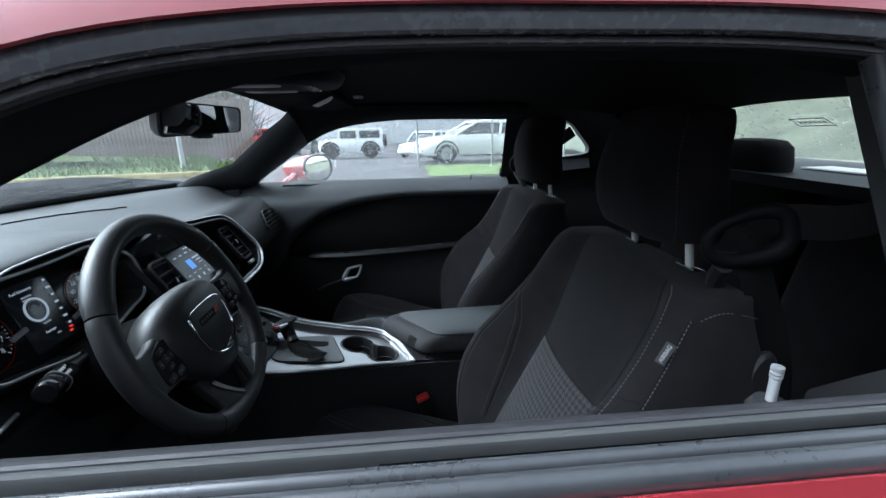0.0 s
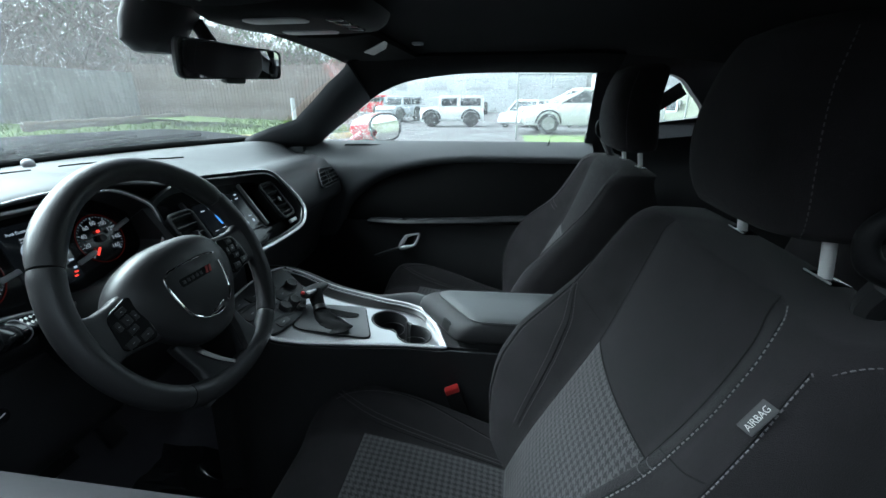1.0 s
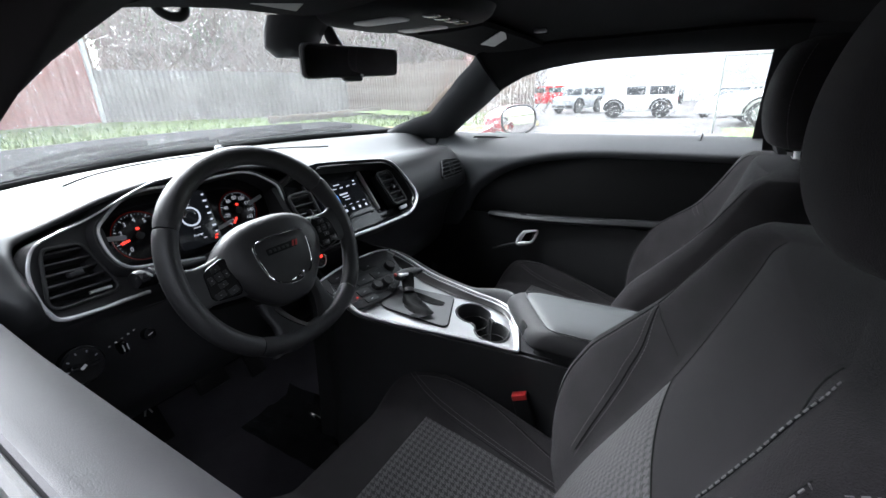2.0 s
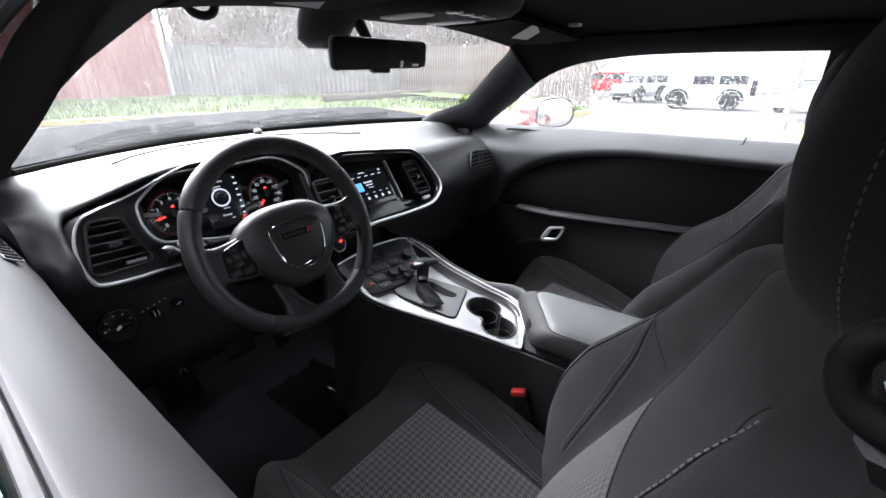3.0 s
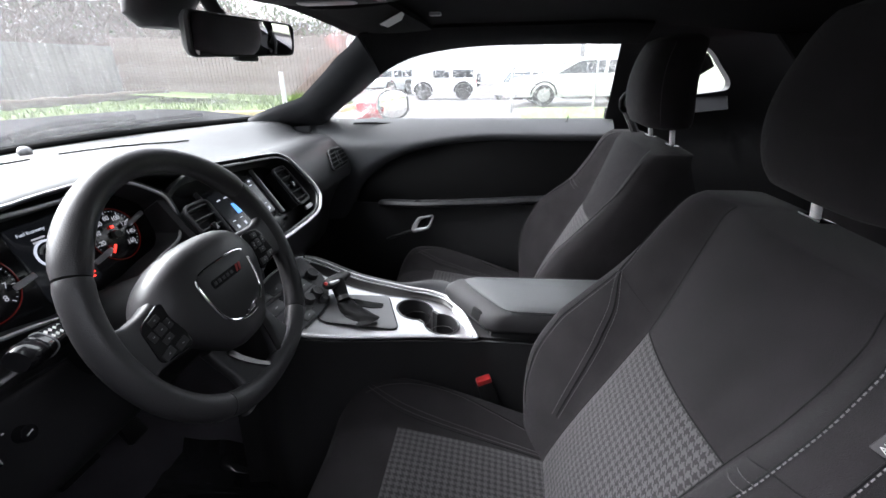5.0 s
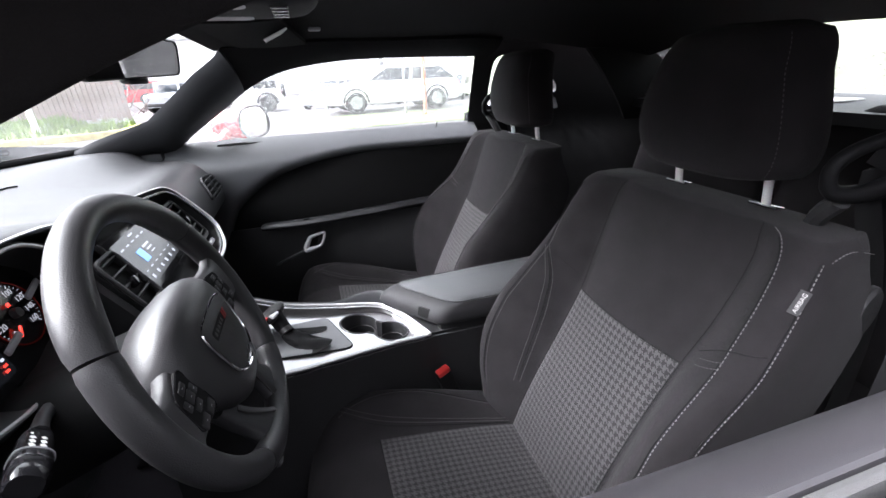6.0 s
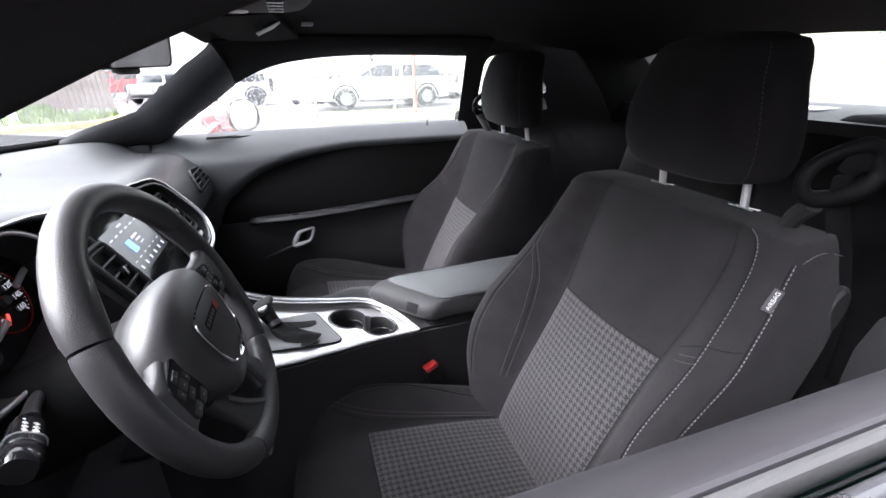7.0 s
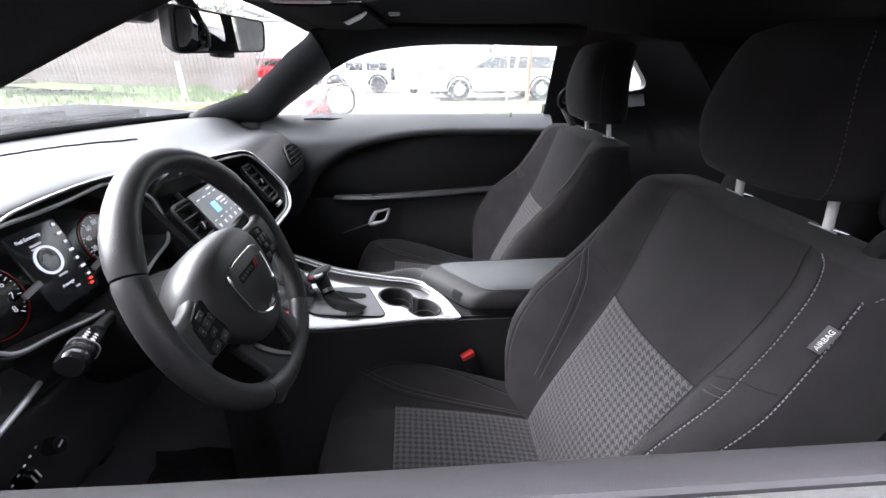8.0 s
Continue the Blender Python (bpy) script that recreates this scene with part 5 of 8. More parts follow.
# sunken bar across the emblem with five small blocks in place of letters
bm = plate(bmesh.new(), [wf.at(x - 0.002, y + EC + 0.020, 0.0249) for x, y in rounded(0.062, 0.012, 0.003)], wf.n * 0.0004)
part("emblem_band", bm, M_DARK, emb)
bm = bmesh.new()
for k in range(5):
    rbox(bm, wf.at(-0.026 + 0.0088 * k, EC + 0.020, 0.0254), (0.0060, 0.0050, 0.0006), 0.0002, wf.rot())
part("emblem_bar", bm, M_PLASTIC, emb)
bm = bmesh.new()
for k in range(2):
    o = [(0.018 + 0.007 * k, 0.0155), (0.0225 + 0.007 * k, 0.0155), (0.0265 + 0.007 * k, 0.0255), (0.022 + 0.007 * k, 0.0255)]
    plate(bm, [wf.at(x, y + EC, 0.0254) for x, y in o], wf.n * 0.0006)
part("emblem_stripe", bm, M_REDPLASTIC, emb, "two red slanted stripes")
bm = plate(bmesh.new(), [wf.at(x, y + EC, 0.0252) for x, y in ((-0.013, -0.041), (0.012, -0.041), (0.022, -0.032), (0.010, -0.033), (0.003, -0.036), (-0.006, -0.036))], wf.n * 0.0014, 0.0004)
part("emblem_crest", bm, M_CHROME, emb, "small chrome crest")
for s in (-1, 1):
    # side spoke, set back behind the cover, with its flush switch pad
    bm = bmesh.new()
    loops = []
    for x, yc, h, o, th in ((0.070, -0.010, 0.042, -0.016, 0.014), (0.095, -0.010, 0.039, -0.010, 0.013), (0.120, -0.009, 0.034, -0.006, 0.011), (0.142, -0.007, 0.032, -0.003, 0.010), (0.156, -0.006, 0.036, -0.001, 0.010), (0.170, -0.005, 0.048, 0.0, 0.009)):
        loops.append([wt.at(s * x, yc + h * math.copysign(abs(math.sin(w)) ** 0.5, math.sin(w)), o + th * math.copysign(abs(math.cos(w)) ** 0.5, math.cos(w))) for w in [2 * math.pi * k / 28 for k in range(28)]])
    rings(bm, loops)
    spoke = part("spoke", bm, M_LEATHER, wheel)
    PAD = [(0.092, 0.024), (0.134, 0.014), (0.141, -0.033), (0.090, -0.043)]
    pl = soft_quad([(s * a, b) for a, b in PAD], 5, 0.22)
    bm = plate(bmesh.new(), [wt.at(p.x, p.y, 0.0000) for p in pl], wt.n * 0.0075, 0.002)
    pad = part("switch_pad", bm, M_DARK, spoke)
    part("pad_seam", tube(bmesh.new(), [wt.at(p.x, p.y, 0.0062) for p in pl], 0.0009, 6, closed=True), M_GLOSS, pad)
    # rocker cross above, a divided pair of keys below
    for a, b, w, h in ((0.115, 0.011, 0.015, 0.008), (0.1025, -0.002, 0.008, 0.012), (0.1285, -0.003, 0.008, 0.012), (0.115, -0.002, 0.013, 0.012), (0.115, -0.0155, 0.015, 0.008), (0.1045, -0.031, 0.018, 0.010), (0.1265, -0.029, 0.018, 0.010)):
        bm = rbox(bmesh.new(), wt.at(s * a, b, 0.0078), (w, h, 0.0026), 0.0010, wt.rot() @ Matrix.Rotation(radians(-8 * s), 3, "Z"))
        key = part("wheel_button", bm, M_KEY, pad)
        bm = rbox(bmesh.new(), wt.at(s * a, b, 0.0092), (0.0026, 0.0010, 0.0003), 0, wt.rot())
        part("button_mark", bm, M_LENS, pad)
    # one leg of the lower spoke on each side of the slot
    bm = bmesh.new()
    loops = []
    for y, xa, xb, o in ((-0.076, 0.034, 0.068, -0.024), (-0.100, 0.037, 0.067, -0.019), (-0.122, 0.029, 0.066, -0.012), (-0.138, 0.019, 0.070, -0.006), (-0.150, 0.008, 0.080, -0.002), (-0.166, 0.0, 0.098, 0.0)):
        xc, hw = (xa + xb) / 2, (xb - xa) / 2
        loops.append([wt.at(s * (xc + hw * math.copysign(abs(math.cos(w)) ** 0.5, math.cos(w))), y, o + 0.010 * math.copysign(abs(math.sin(w)) ** 0.5, math.sin(w))) for w in [2 * math.pi * k / 20 for k in range(20)]])
    rings(bm, loops)
    leg = part("lower_spoke", bm, M_PLASTIC, wheel, "black lower spoke")
    bm = sheet(bmesh.new(), lambda a, b: wt.at(s * (0.0375 - 0.029 * a**1.6 + 0.0125 * b * (1 - 0.3 * a)), -0.094 - 0.058 * a, -0.0095 + 0.0185 * a - 0.0015 * math.cos(math.pi * b)), 12, 4, 0.004 * s)
    part("spoke_edge", bm, M_SMOKE, leg, "smoked satin inlay")
# column shroud and stalk
col = thing("steering_column", (-0.48, 0.678, 0.86), "black steering column shroud with its stalk", "steering column")
bm = bmesh.new()
rings(bm, [[Vector(wf.at(0.062 * math.copysign(abs(math.cos(w)) ** 0.8, math.cos(w)) * s, -0.018 + 0.055 * math.copysign(abs(math.sin(w)) ** 0.8, math.sin(w)) * s, o)) for w in [2 * math.pi * k / 24 for k in range(24)]] for s, o in ((0.9, -0.025), (1.0, -0.035), (1.08, -0.12), (1.1, -0.22))])
part("shroud", bm, M_DARK, col)
sp = [Vector(p) for p in ((-0.500, 0.650, 0.888), (-0.490, 0.612, 0.897), (-0.474, 0.570, 0.906), (-0.456, 0.528, 0.915), (-0.440, 0.490, 0.922))]
bm = tube(bmesh.new(), smooth_path(sp[:3], 5), [0.0085] * 8 + [0.0095, 0.0105, 0.012], 14, flat=0.85)
stalk = part("stalk", bm, M_KEY, col, "black multi-function stalk with white marks")
st_c = sp[2].lerp(sp[4], 0.5)
st_f = Face(st_c, sp[2] - sp[4], (sp[4] - sp[2]).cross(Vector((0.62, 0.10, 0.78))))
BARREL = [(0.0150 * math.copysign(abs(math.cos(w)) ** 0.72, math.cos(w)), 0.0130 * math.copysign(abs(math.sin(w)) ** 0.72, math.sin(w))) for w in [2 * math.pi * k / 28 for k in range(28)]]
bm = bmesh.new()
rings(bm, [[st_f.at(-q, x * g, y * g) for x, y in BARREL] for q, g in ((-0.050, 0.62), (-0.042, 0.78), (-0.030, 0.92), (0.014, 1.0), (0.0165, 1.0), (0.0172, 0.965), (0.0182, 0.965), (0.0188, 1.0), (0.034, 1.0), (0.041, 0.93), (0.045, 0.78))])
part("stalk_barrel", bm, M_GLOSS, stalk, "satin black barrel", angle=50)
part("barrel_ring", tube(bmesh.new(), [st_f.at(-0.003, x * 1.0, y * 1.0) for x, y in BARREL], 0.0008, 6, closed=True), M_LENS, stalk)
bm = bmesh.new()
for k in range(4):
    for j in range(2):
        rbox(bm, st_f.at(0.026 - 0.0085 * k, 0.005 - 0.008 * j, 0.0131 - 0.0006 * (3 - k)), (0.0050, 0.0034, 0.0008), 0.0, st_f.rot() @ Matrix.Rotation(radians(25), 3, "Z"))
part("stalk_marks", bm, M_LABEL, stalk)

# ---- rear-view mirror ----
mirror = thing("rearview_mirror", (-0.47, 1.03, 1.26), "black rear-view mirror on a windshield mount", "mirror")
ml, mr = Vector((-0.470, 0.906, 1.249)), Vector((-0.398, 1.151, 1.249))
rf = Face((ml + mr) / 2, mr - ml, Vector((0.135, -0.04, 1)))


def mirror_outline(s):
    out = rounded(0.252 * s, 0.066 * (s if s > 0.9 else s * 0.96), 0.014 * s, 5)
    return [(x, y * (1 - 0.10 * x / 0.12)) for x, y in out]


bm = bmesh.new()
rings(bm, [[rf.at(x * s, y * s, o) for x, y in mirror_outline(1)] for s, o in ((0.55, -0.045), (0.85, -0.036), (0.98, -0.012), (1.0, 0.0), (0.975, 0.004), (0.945, 0.002))])
part("housing", bm, M_PLASTIC, mirror)
bm = plate(bmesh.new(), [rf.at(x * 0.93, y * 0.90, 0.0025) for x, y in mirror_outline(1)], rf.n * 0.001)
part("mirror_glass", bm, M_MIRROR, mirror)
bm = rbox(bmesh.new(), rf.at(0.0, -0.036, -0.006), (0.05, 0.012, 0.02), 0.005, rf.rot())
part("tilt_tab", bm, M_PLASTIC, mirror)
bm = tube(bmesh.new(), smooth_path([rf.at(0.0, 0.01, -0.035), rf.at(-0.01, 0.035, -0.06), rf.at(-0.02, 0.065, -0.075)], 5), 0.014, 12)
part("mount_arm", bm, M_PLASTIC, mirror)
bm = bmesh.new()
rings(bm, [[Vector((x0 + 0.045 * sx * math.cos(w), 0.955 + 0.075 * sy * math.sin(w), z)) for w in [2 * math.pi * k / 20 for k in range(20)]] for x0, sx, sy, z in ((-0.55, 0.5, 0.55, 1.262), (-0.545, 0.85, 0.9, 1.280), (-0.53, 1.0, 1.0, 1.31), (-0.51, 1.1, 1.05, 1.335))])
part("sensor_pod", bm, M_PLASTIC, mirror, "dark sensor pod behind the mirror")

# ---- overhead console, visors, labels ----
over = thing("overhead_console", (-0.30, 1.06, 1.33), "dark overhead console with map lamps", "overhead console")
bm = bmesh.new()
rings(bm, [[Vector((-0.30 + 0.165 * s * math.copysign(abs(math.cos(w)) ** 0.6, math.cos(w)), 1.06 + 0.155 * s * math.copysign(abs(math.sin(w)) ** 0.6, math.sin(w)), z)) for w in [2 * math.pi * k / 32 for k in range(32)]] for s, z in ((1.05, 1.345), (1.0, 1.328), (0.92, 1.318), (0.6, 1.314))])
part("housing", bm, M_DARK, over)
for y in (0.985, 1.135):
    bm = plate(bmesh.new(), [Vector((-0.31 + x, y + q, 1.316)) for x, q in rounded(0.12, 0.055, 0.02)], (0, 0, -0.004), 0.002)
    part("map_lamp_lens", bm, M_LENS, over)
bm = bmesh.new()
for k in range(4):
    rbox(bm, (-0.20, 1.0 + 0.04 * k, 1.315), (0.03, 0.028, 0.006), 0.003)
part("overhead_button", bm, M_GLOSS, over)
for side, (ya, yb) in (("driver", (0.50, 0.86)), ("passenger", (1.24, 1.52))):
    vz = thing("sun_visor", (-0.33, (ya + yb) / 2, 1.32), "folded black cloth sun visor with a paper label", "sun visor", "sun visors")

    def visor(a, b, ya=ya, yb=yb):
        y = ya + (yb - ya) * a
        u = (y - CL) / 0.565
        x = -0.405 + 0.09 * u * u + 0.18 * b
        return Vector((x, y, 1.334 - 0.05 * abs(u) ** 2.4 + 0.004 * b - 0.004 * math.sin(math.pi * b)))

    part("board", sheet(bmesh.new(), visor, 10, 6, -0.012), M_HEADLINER, vz)
    c = visor(0.42 if side == "passenger" else 0.6, 0.6)
    if side == "passenger":
        c = Vector((-0.224, 1.358, 1.305))
    bm = rbox(bmesh.new(), (c.x, c.y, c.z - 0.004), (0.060, 0.082, 0.002), 0.0, Matrix.Rotation(radians(-24), 3, "Y"))
    part("paper_label", bm, M_LABEL, vz, "white printed label")
bm = tube(bmesh.new(), smooth_path([(-0.365, 0.574, 1.325), (-0.362, 0.577, 1.298), (-0.36, 0.588, 1.287), (-0.36, 0.606, 1.287), (-0.362, 0.617, 1.298), (-0.365, 0.618, 1.325)], 6), 0.0062, 10)
tagged(part("visor_hook", bm, M_PLASTIC), "black visor pivot hook on the headliner", "visor hook")
bm = rbox(bmesh.new(), (-0.131, 1.426, 1.318), (0.03, 0.022, 0.008), 0.003)
tagged(part("headliner_button", bm, M_LENS), "small grey clip in the headliner", "clip")

# ---- centre console ----
cons = thing("centre_console", (-0.15, 1.04, 0.27), "centre console with brushed silver plate, shifter and twin cup holders", "console")
TOPZ = hermite([-0.52, -0.42, -0.38, -0.30, -0.20, -0.10, 0.02], [0.80, 0.775, 0.755, 0.715, 0.690, 0.673, 0.655])
LEFT = hermite([-0.46, -0.42, -0.376, -0.33, -0.283, -0.19, -0.069, 0.005], [0.880, 0.854, 0.836, 0.836, 0.856, 0.895, 0.937, 0.954])
RIGHT = hermite([-0.46, -0.424, -0.40, -0.325, -0.24, -0.17, -0.10, -0.065, -0.02, 0.005], [1.045, 1.072, 1.086, 1.102, 1.110, 1.111, 1.110, 1.094, 1.027, 0.962])


def bed(x, y):
    """The plate lies below its bright rim, behind a sloping inner wall."""
    d = min((y - LEFT(x)) / 0.010, (RIGHT(x) - y) / (0.030 - 0.012 * step(x, -0.22, -0.15)), (0.005 - x) / 0.010)
    d = min(max(d, 0.0), 1.0)
    return TOPZ(x) - 0.014 * d * d * (3 - 2 * d)


def cons_top(a, b, lift=0.0):
    x = -0.435 + 0.440 * a
    y = LEFT(x) + (RIGHT(x) - LEFT(x)) * b
    return Vector((x, y, bed(x, y) + lift))


CUPS = ((-0.140, 1.044, 0.0405), (-0.074, 1.004, 0.0380), (-0.106, 1.024, 0.0250))
CUP_MID = Vector((-0.106, 1.024, 0))


def cup_edge(w):
    """How far the double opening reaches from its middle towards angle w."""
    d, best = Vector((math.cos(w), math.sin(w), 0)), 0.0
    for x, y, r in CUPS:
        c = Vector((x, y, 0)) - CUP_MID
        q = c.dot(d)
        h = r * r - (c.length_squared - q * q)
        if h > 0:
            best = max(best, q + math.sqrt(h))
    return best


def cups_at(x, y):
    d = Vector((x, y, 0)) - CUP_MID
    return d.length - cup_edge(math.atan2(d.y, d.x))


bm = bmesh.new()
nu, nv = 120, 64
vs = [[bm.verts.new(cons_top(i / nu, j / nv)) for j in range(nv + 1)] for i in range(nu + 1)]
for i in range(nu):
    for j in range(nv):
        c = cons_top((i + 0.5) / nu, (j + 0.5) / nv)
        if cups_at(c.x, c.y) > 0.001:
            bm.faces.new((vs[i][j], vs[i + 1][j], vs[i + 1][j + 1], vs[i][j + 1]))
for v in [v for v in bm.verts if not v.link_faces]:
    bm.verts.remove(v)
part("trim_plate", bm, M_PLATE, cons, "brushed silver plate")
bm = bmesh.new()
ws = [2 * math.pi * k / 72 for k in range(72)]


def cup_ring(grow, dz):
    return [Vector((CUP_MID.x + (cup_edge(w) + grow) * math.cos(w), CUP_MID.y + (cup_edge(w) + grow) * math.sin(w), bed(CUP_MID.x + cup_edge(w) * math.cos(w), CUP_MID.y + cup_edge(w) * math.sin(w)) + dz)) for w in ws]


rings(bm, [cup_ring(0.006, 0.0008), cup_ring(0.002, 0.003), cup_ring(-0.001, 0.001), cup_ring(-0.003, -0.015), cup_ring(-0.006, -0.07)], cap=False)
part("cup_holder", bm, M_PLASTIC, cons, "black double cup holder")
for x, y, r in CUPS[:2]:
    z0 = bed(x, y) - 0.066
    part("cup_floor", rod(bmesh.new(), (x, y, z0 - 0.006), (x, y, z0), r, r, 28), M_DARK, cons)
    part("cup_ring", tube(bmesh.new(), [Vector((x + (r - 0.006) * math.cos(w), y + (r - 0.006) * math.sin(w), bed(x, y) - 0.026)) for w in ws[::3]], 0.0010, 6, closed=True), M_SMOKE, cons)


def rim_path(inset, lift):
    left = [Vector((x, LEFT(x) + inset, TOPZ(x) + lift)) for x in [-0.385 + 0.365 * k / 12 for k in range(13)]]
    right = [Vector((x, RIGHT(x) - inset * 1.15, TOPZ(x) + lift)) for x in [-0.005 - 0.410 * (k / 22) ** 1.4 for k in range(23)]]
    xt = 0.006 - inset
    tip = [Vector((xt - 0.004, LEFT(xt) + inset * 0.6 + 0.001, TOPZ(xt) + lift)), Vector((xt, LEFT(xt) + 0.008 + inset * 0.8, TOPZ(xt) + lift))]
    return smooth_path(left + tip + right, 4)


part("silver_edge", tube(bmesh.new(), rim_path(-0.002, 0.0012), 0.0040, 10), M_BRIGHT, cons, "bright silver edge of the plate")
part("inner_line", tube(bmesh.new(), rim_path(0.0068, -0.0012), 0.0017, 8), M_BRIGHT, cons, "thin bright inner line")


# dark sheet on the inner slope stands in for the dim passenger side's reflection
bm = sheet(bmesh.new(), lambda a, b: (lambda x: (lambda y: Vector((x, y, bed(x, y) + 0.0016)))(RIGHT(x) - 0.003 - (0.029 - 0.012 * step(x, -0.22, -0.15)) * b))(-0.40 + 0.345 * a), 40, 8)
part("dark_reflect_band", bm, M_SMOKE, cons, "inner wall of the plate, darkened to stand for the dark cabin it mirrors")


def cons_side(s):
    def f(a, b):
        x = -0.52 + 0.98 * a
        xe = min(x, 0.005)
        y = (LEFT(xe) - 0.004) if s < 0 else (RIGHT(min(xe, -0.16)) + 0.022)
        if x > 0.005:
            y = 0.955 if s < 0 else 1.13
        z = (TOPZ(xe) - 0.004) * (1 - b) + 0.27 * b
        return Vector((x, y + s * 0.03 * b * b, z))
    return f


for s in (-1, 1):
    part("side_panel", sheet(bmesh.new(), cons_side(s), 40, 10, 0.006 * -s), M_PLASTIC, cons)
def shoulder(a, b):
    x = -0.40 + 0.345 * a
    up = 0.003 + 0.032 * step(x, -0.22, -0.055)
    return Vector((x, RIGHT(x) + 0.004 + (0.012 + 0.020 * step(x, -0.26, -0.06)) * b, TOPZ(x) - 0.002 + up * math.sin(min(1, b * 1.35) * math.pi / 2) - 0.010 * step(b, 0.78, 1.0)))


part("padded_shoulder", sheet(bmesh.new(), shoulder, 40, 12, 0.006), M_PILLAR, cons, "charcoal vinyl shoulder beside the plate")
# dark deck between the plate's slanted rear rim and the armrest
bm = sheet(bmesh.new(), lambda a, b: (lambda x: Vector((x, (RIGHT(x) + 0.002) * (1 - b) + 1.132 * b, TOPZ(min(x, 0.02)) - 0.001 + 0.012 * b * step(x, -0.12, 0.0))))(-0.16 + 0.24 * a), 20, 10, 0.01)
part("rear_deck", bm, M_PLASTIC, cons)
# armrest lid: its front follows the plate's slanted rear rim; a piped pad, coloured paler for the sheen on top, lies on
# a darker shell
def soft_poly(q, r, n=5):
    """A closed outline with each corner rounded over a length r."""
    q = [Vector(p) for p in q]
    out = []
    for i, p in enumerate(q):
        e0, e1 = (q[i - 1] - p), (q[(i + 1) % len(q)] - p)
        p0, p1 = p + e0.normalized() * min(r, e0.length * 0.45), p + e1.normalized() * min(r, e1.length * 0.45)
        for k in range(n + 1):
            t = k / n
            out.append(p0.lerp(p, t).lerp(p.lerp(p1, t), t))
    return out


def lid_ring(front, side, z):
    d, n = Vector((0.592, -0.806)), Vector((0.806, 0.592))
    o = Vector((-0.075, 1.0935)) + n * front

    def on_front(y):
        return o + d * ((y - o.y) / d.y)

    yl, yr = 0.950 + side, 1.126 - side
    q = [on_front(yl), Vector((0.385 - side, yl)), Vector((0.385 - side, yr)), on_front(yr) + Vector((0.022, 0)), on_front(yr - 0.024)]
    return [Vector((p.x, p.y, z + (0.006 * step(p.x, -0.02, 0.16) if z > 0.69 else 0.0))) for p in soft_poly(q, 0.026)]


SHELL = ((0.012, 0.010, 0.672), (0.004, 0.002, 0.675), (0.001, 0.0, 0.684), (0.006, 0.002, 0.699), (0.020, 0.005, 0.712), (0.038, 0.008, 0.7190))
PAD = ((0.037, 0.0075, 0.7185), (0.042, 0.012, 0.7220), (0.058, 0.026, 0.7245), (0.085, 0.055, 0.7255))
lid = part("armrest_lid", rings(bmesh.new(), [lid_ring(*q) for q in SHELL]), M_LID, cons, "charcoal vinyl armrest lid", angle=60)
part("lid_pad", rings(bmesh.new(), [lid_ring(*q) for q in PAD]), M_ARM, lid, "padded top, painted pale grey for the sky's sheen", angle=60)
part("lid_piping", tube(bmesh.new(), lid_ring(0.038, 0.0080, 0.7205), 0.0016, 6, closed=True), M_KNEE, lid)
part("armrest_stitching", stitches(smooth_path(lid_ring(0.033, 0.0062, 0.7188)[5:14], 6), (0, -0.6, 0.8)), M_DIMTHREAD, lid)
lt = Face((0.0075, 0.9945, 0.693), (-0.592, 0.806, 0), (0.25, 0.18, 0.95))
part("lid_latch", rbox(bmesh.new(), lt.at(0, 0, 0.000), (0.034, 0.024, 0.010), 0.004, lt.rot()), M_DARK, lid)
part("latch_lever", rbox(bmesh.new(), lt.at(0, -0.002, 0.005), (0.024, 0.010, 0.006), 0.002, lt.rot()), M_PILLAR, lid)
bm = rbox(bmesh.new(), (0.215, 1.046, 0.625), (0.36, 0.160, 0.09), 0.012)
part("armrest_bin", bm, M_PLASTIC, cons)
# shifter: grey plate with a slot, low pleated boot, T handle
GATE = soft_quad([(-0.322, 0.908), (-0.160, 0.950), (-0.212, 1.076), (-0.330, 1.012)], 6, 0.13)


def gate_at(p, grow=1.0, lift=0.0):
    x, y = -0.250 + (p.x + 0.250) * grow, 0.983 + (p.y - 0.983) * grow
    return Vector((x, y, bed(x, y) + lift))


bm = bmesh.new()
rings(bm, [[gate_at(p, g, z) for p in GATE] for g, z in ((1.0, 0.0005), (0.985, 0.0035), (0.90, 0.0042), (0.72, 0.0042), (0.45, 0.0036), (0.2, 0.0036))])
gate = part("shifter_plate", bm, M_GATE, cons, "grey satin shifter plate")
part("plate_seam", tube(bmesh.new(), [gate_at(p, 1.0, 0.0012) for p in GATE], 0.0019, 6, closed=True), M_DARK, gate)
SLOT = [Vector((-0.256 + 0.044 * math.copysign(abs(math.cos(w)) ** 0.6, math.cos(w)), 1.014 + 0.25 * 0.044 * math.cos(w) + 0.0115 * math.copysign(abs(math.sin(w)) ** 0.6, math.sin(w)), 0)) for w in [2 * math.pi * k / 28 for k in range(28)]]
bm = plate(bmesh.new(), [Vector((p.x, p.y, bed(p.x, p.y) + 0.0040)) for p in SLOT], (0, 0, 0.0012))
part("shifter_slot", bm, M_DARK, gate)
part("slot_edge", tube(bmesh.new(), [Vector((p.x, p.y, bed(p.x, p.y) + 0.0052)) for p in SLOT], 0.0009, 6, closed=True), M_PLASTIC, gate)
sf_b, sf_n, sf_k = Vector((-0.254, 0.956, bed(-0.254, 0.956) + 0.003)), Vector((-0.294, 0.992, 0.716)), Vector((-0.316, 1.020, 0.746))
bm = bmesh.new()
loops = []
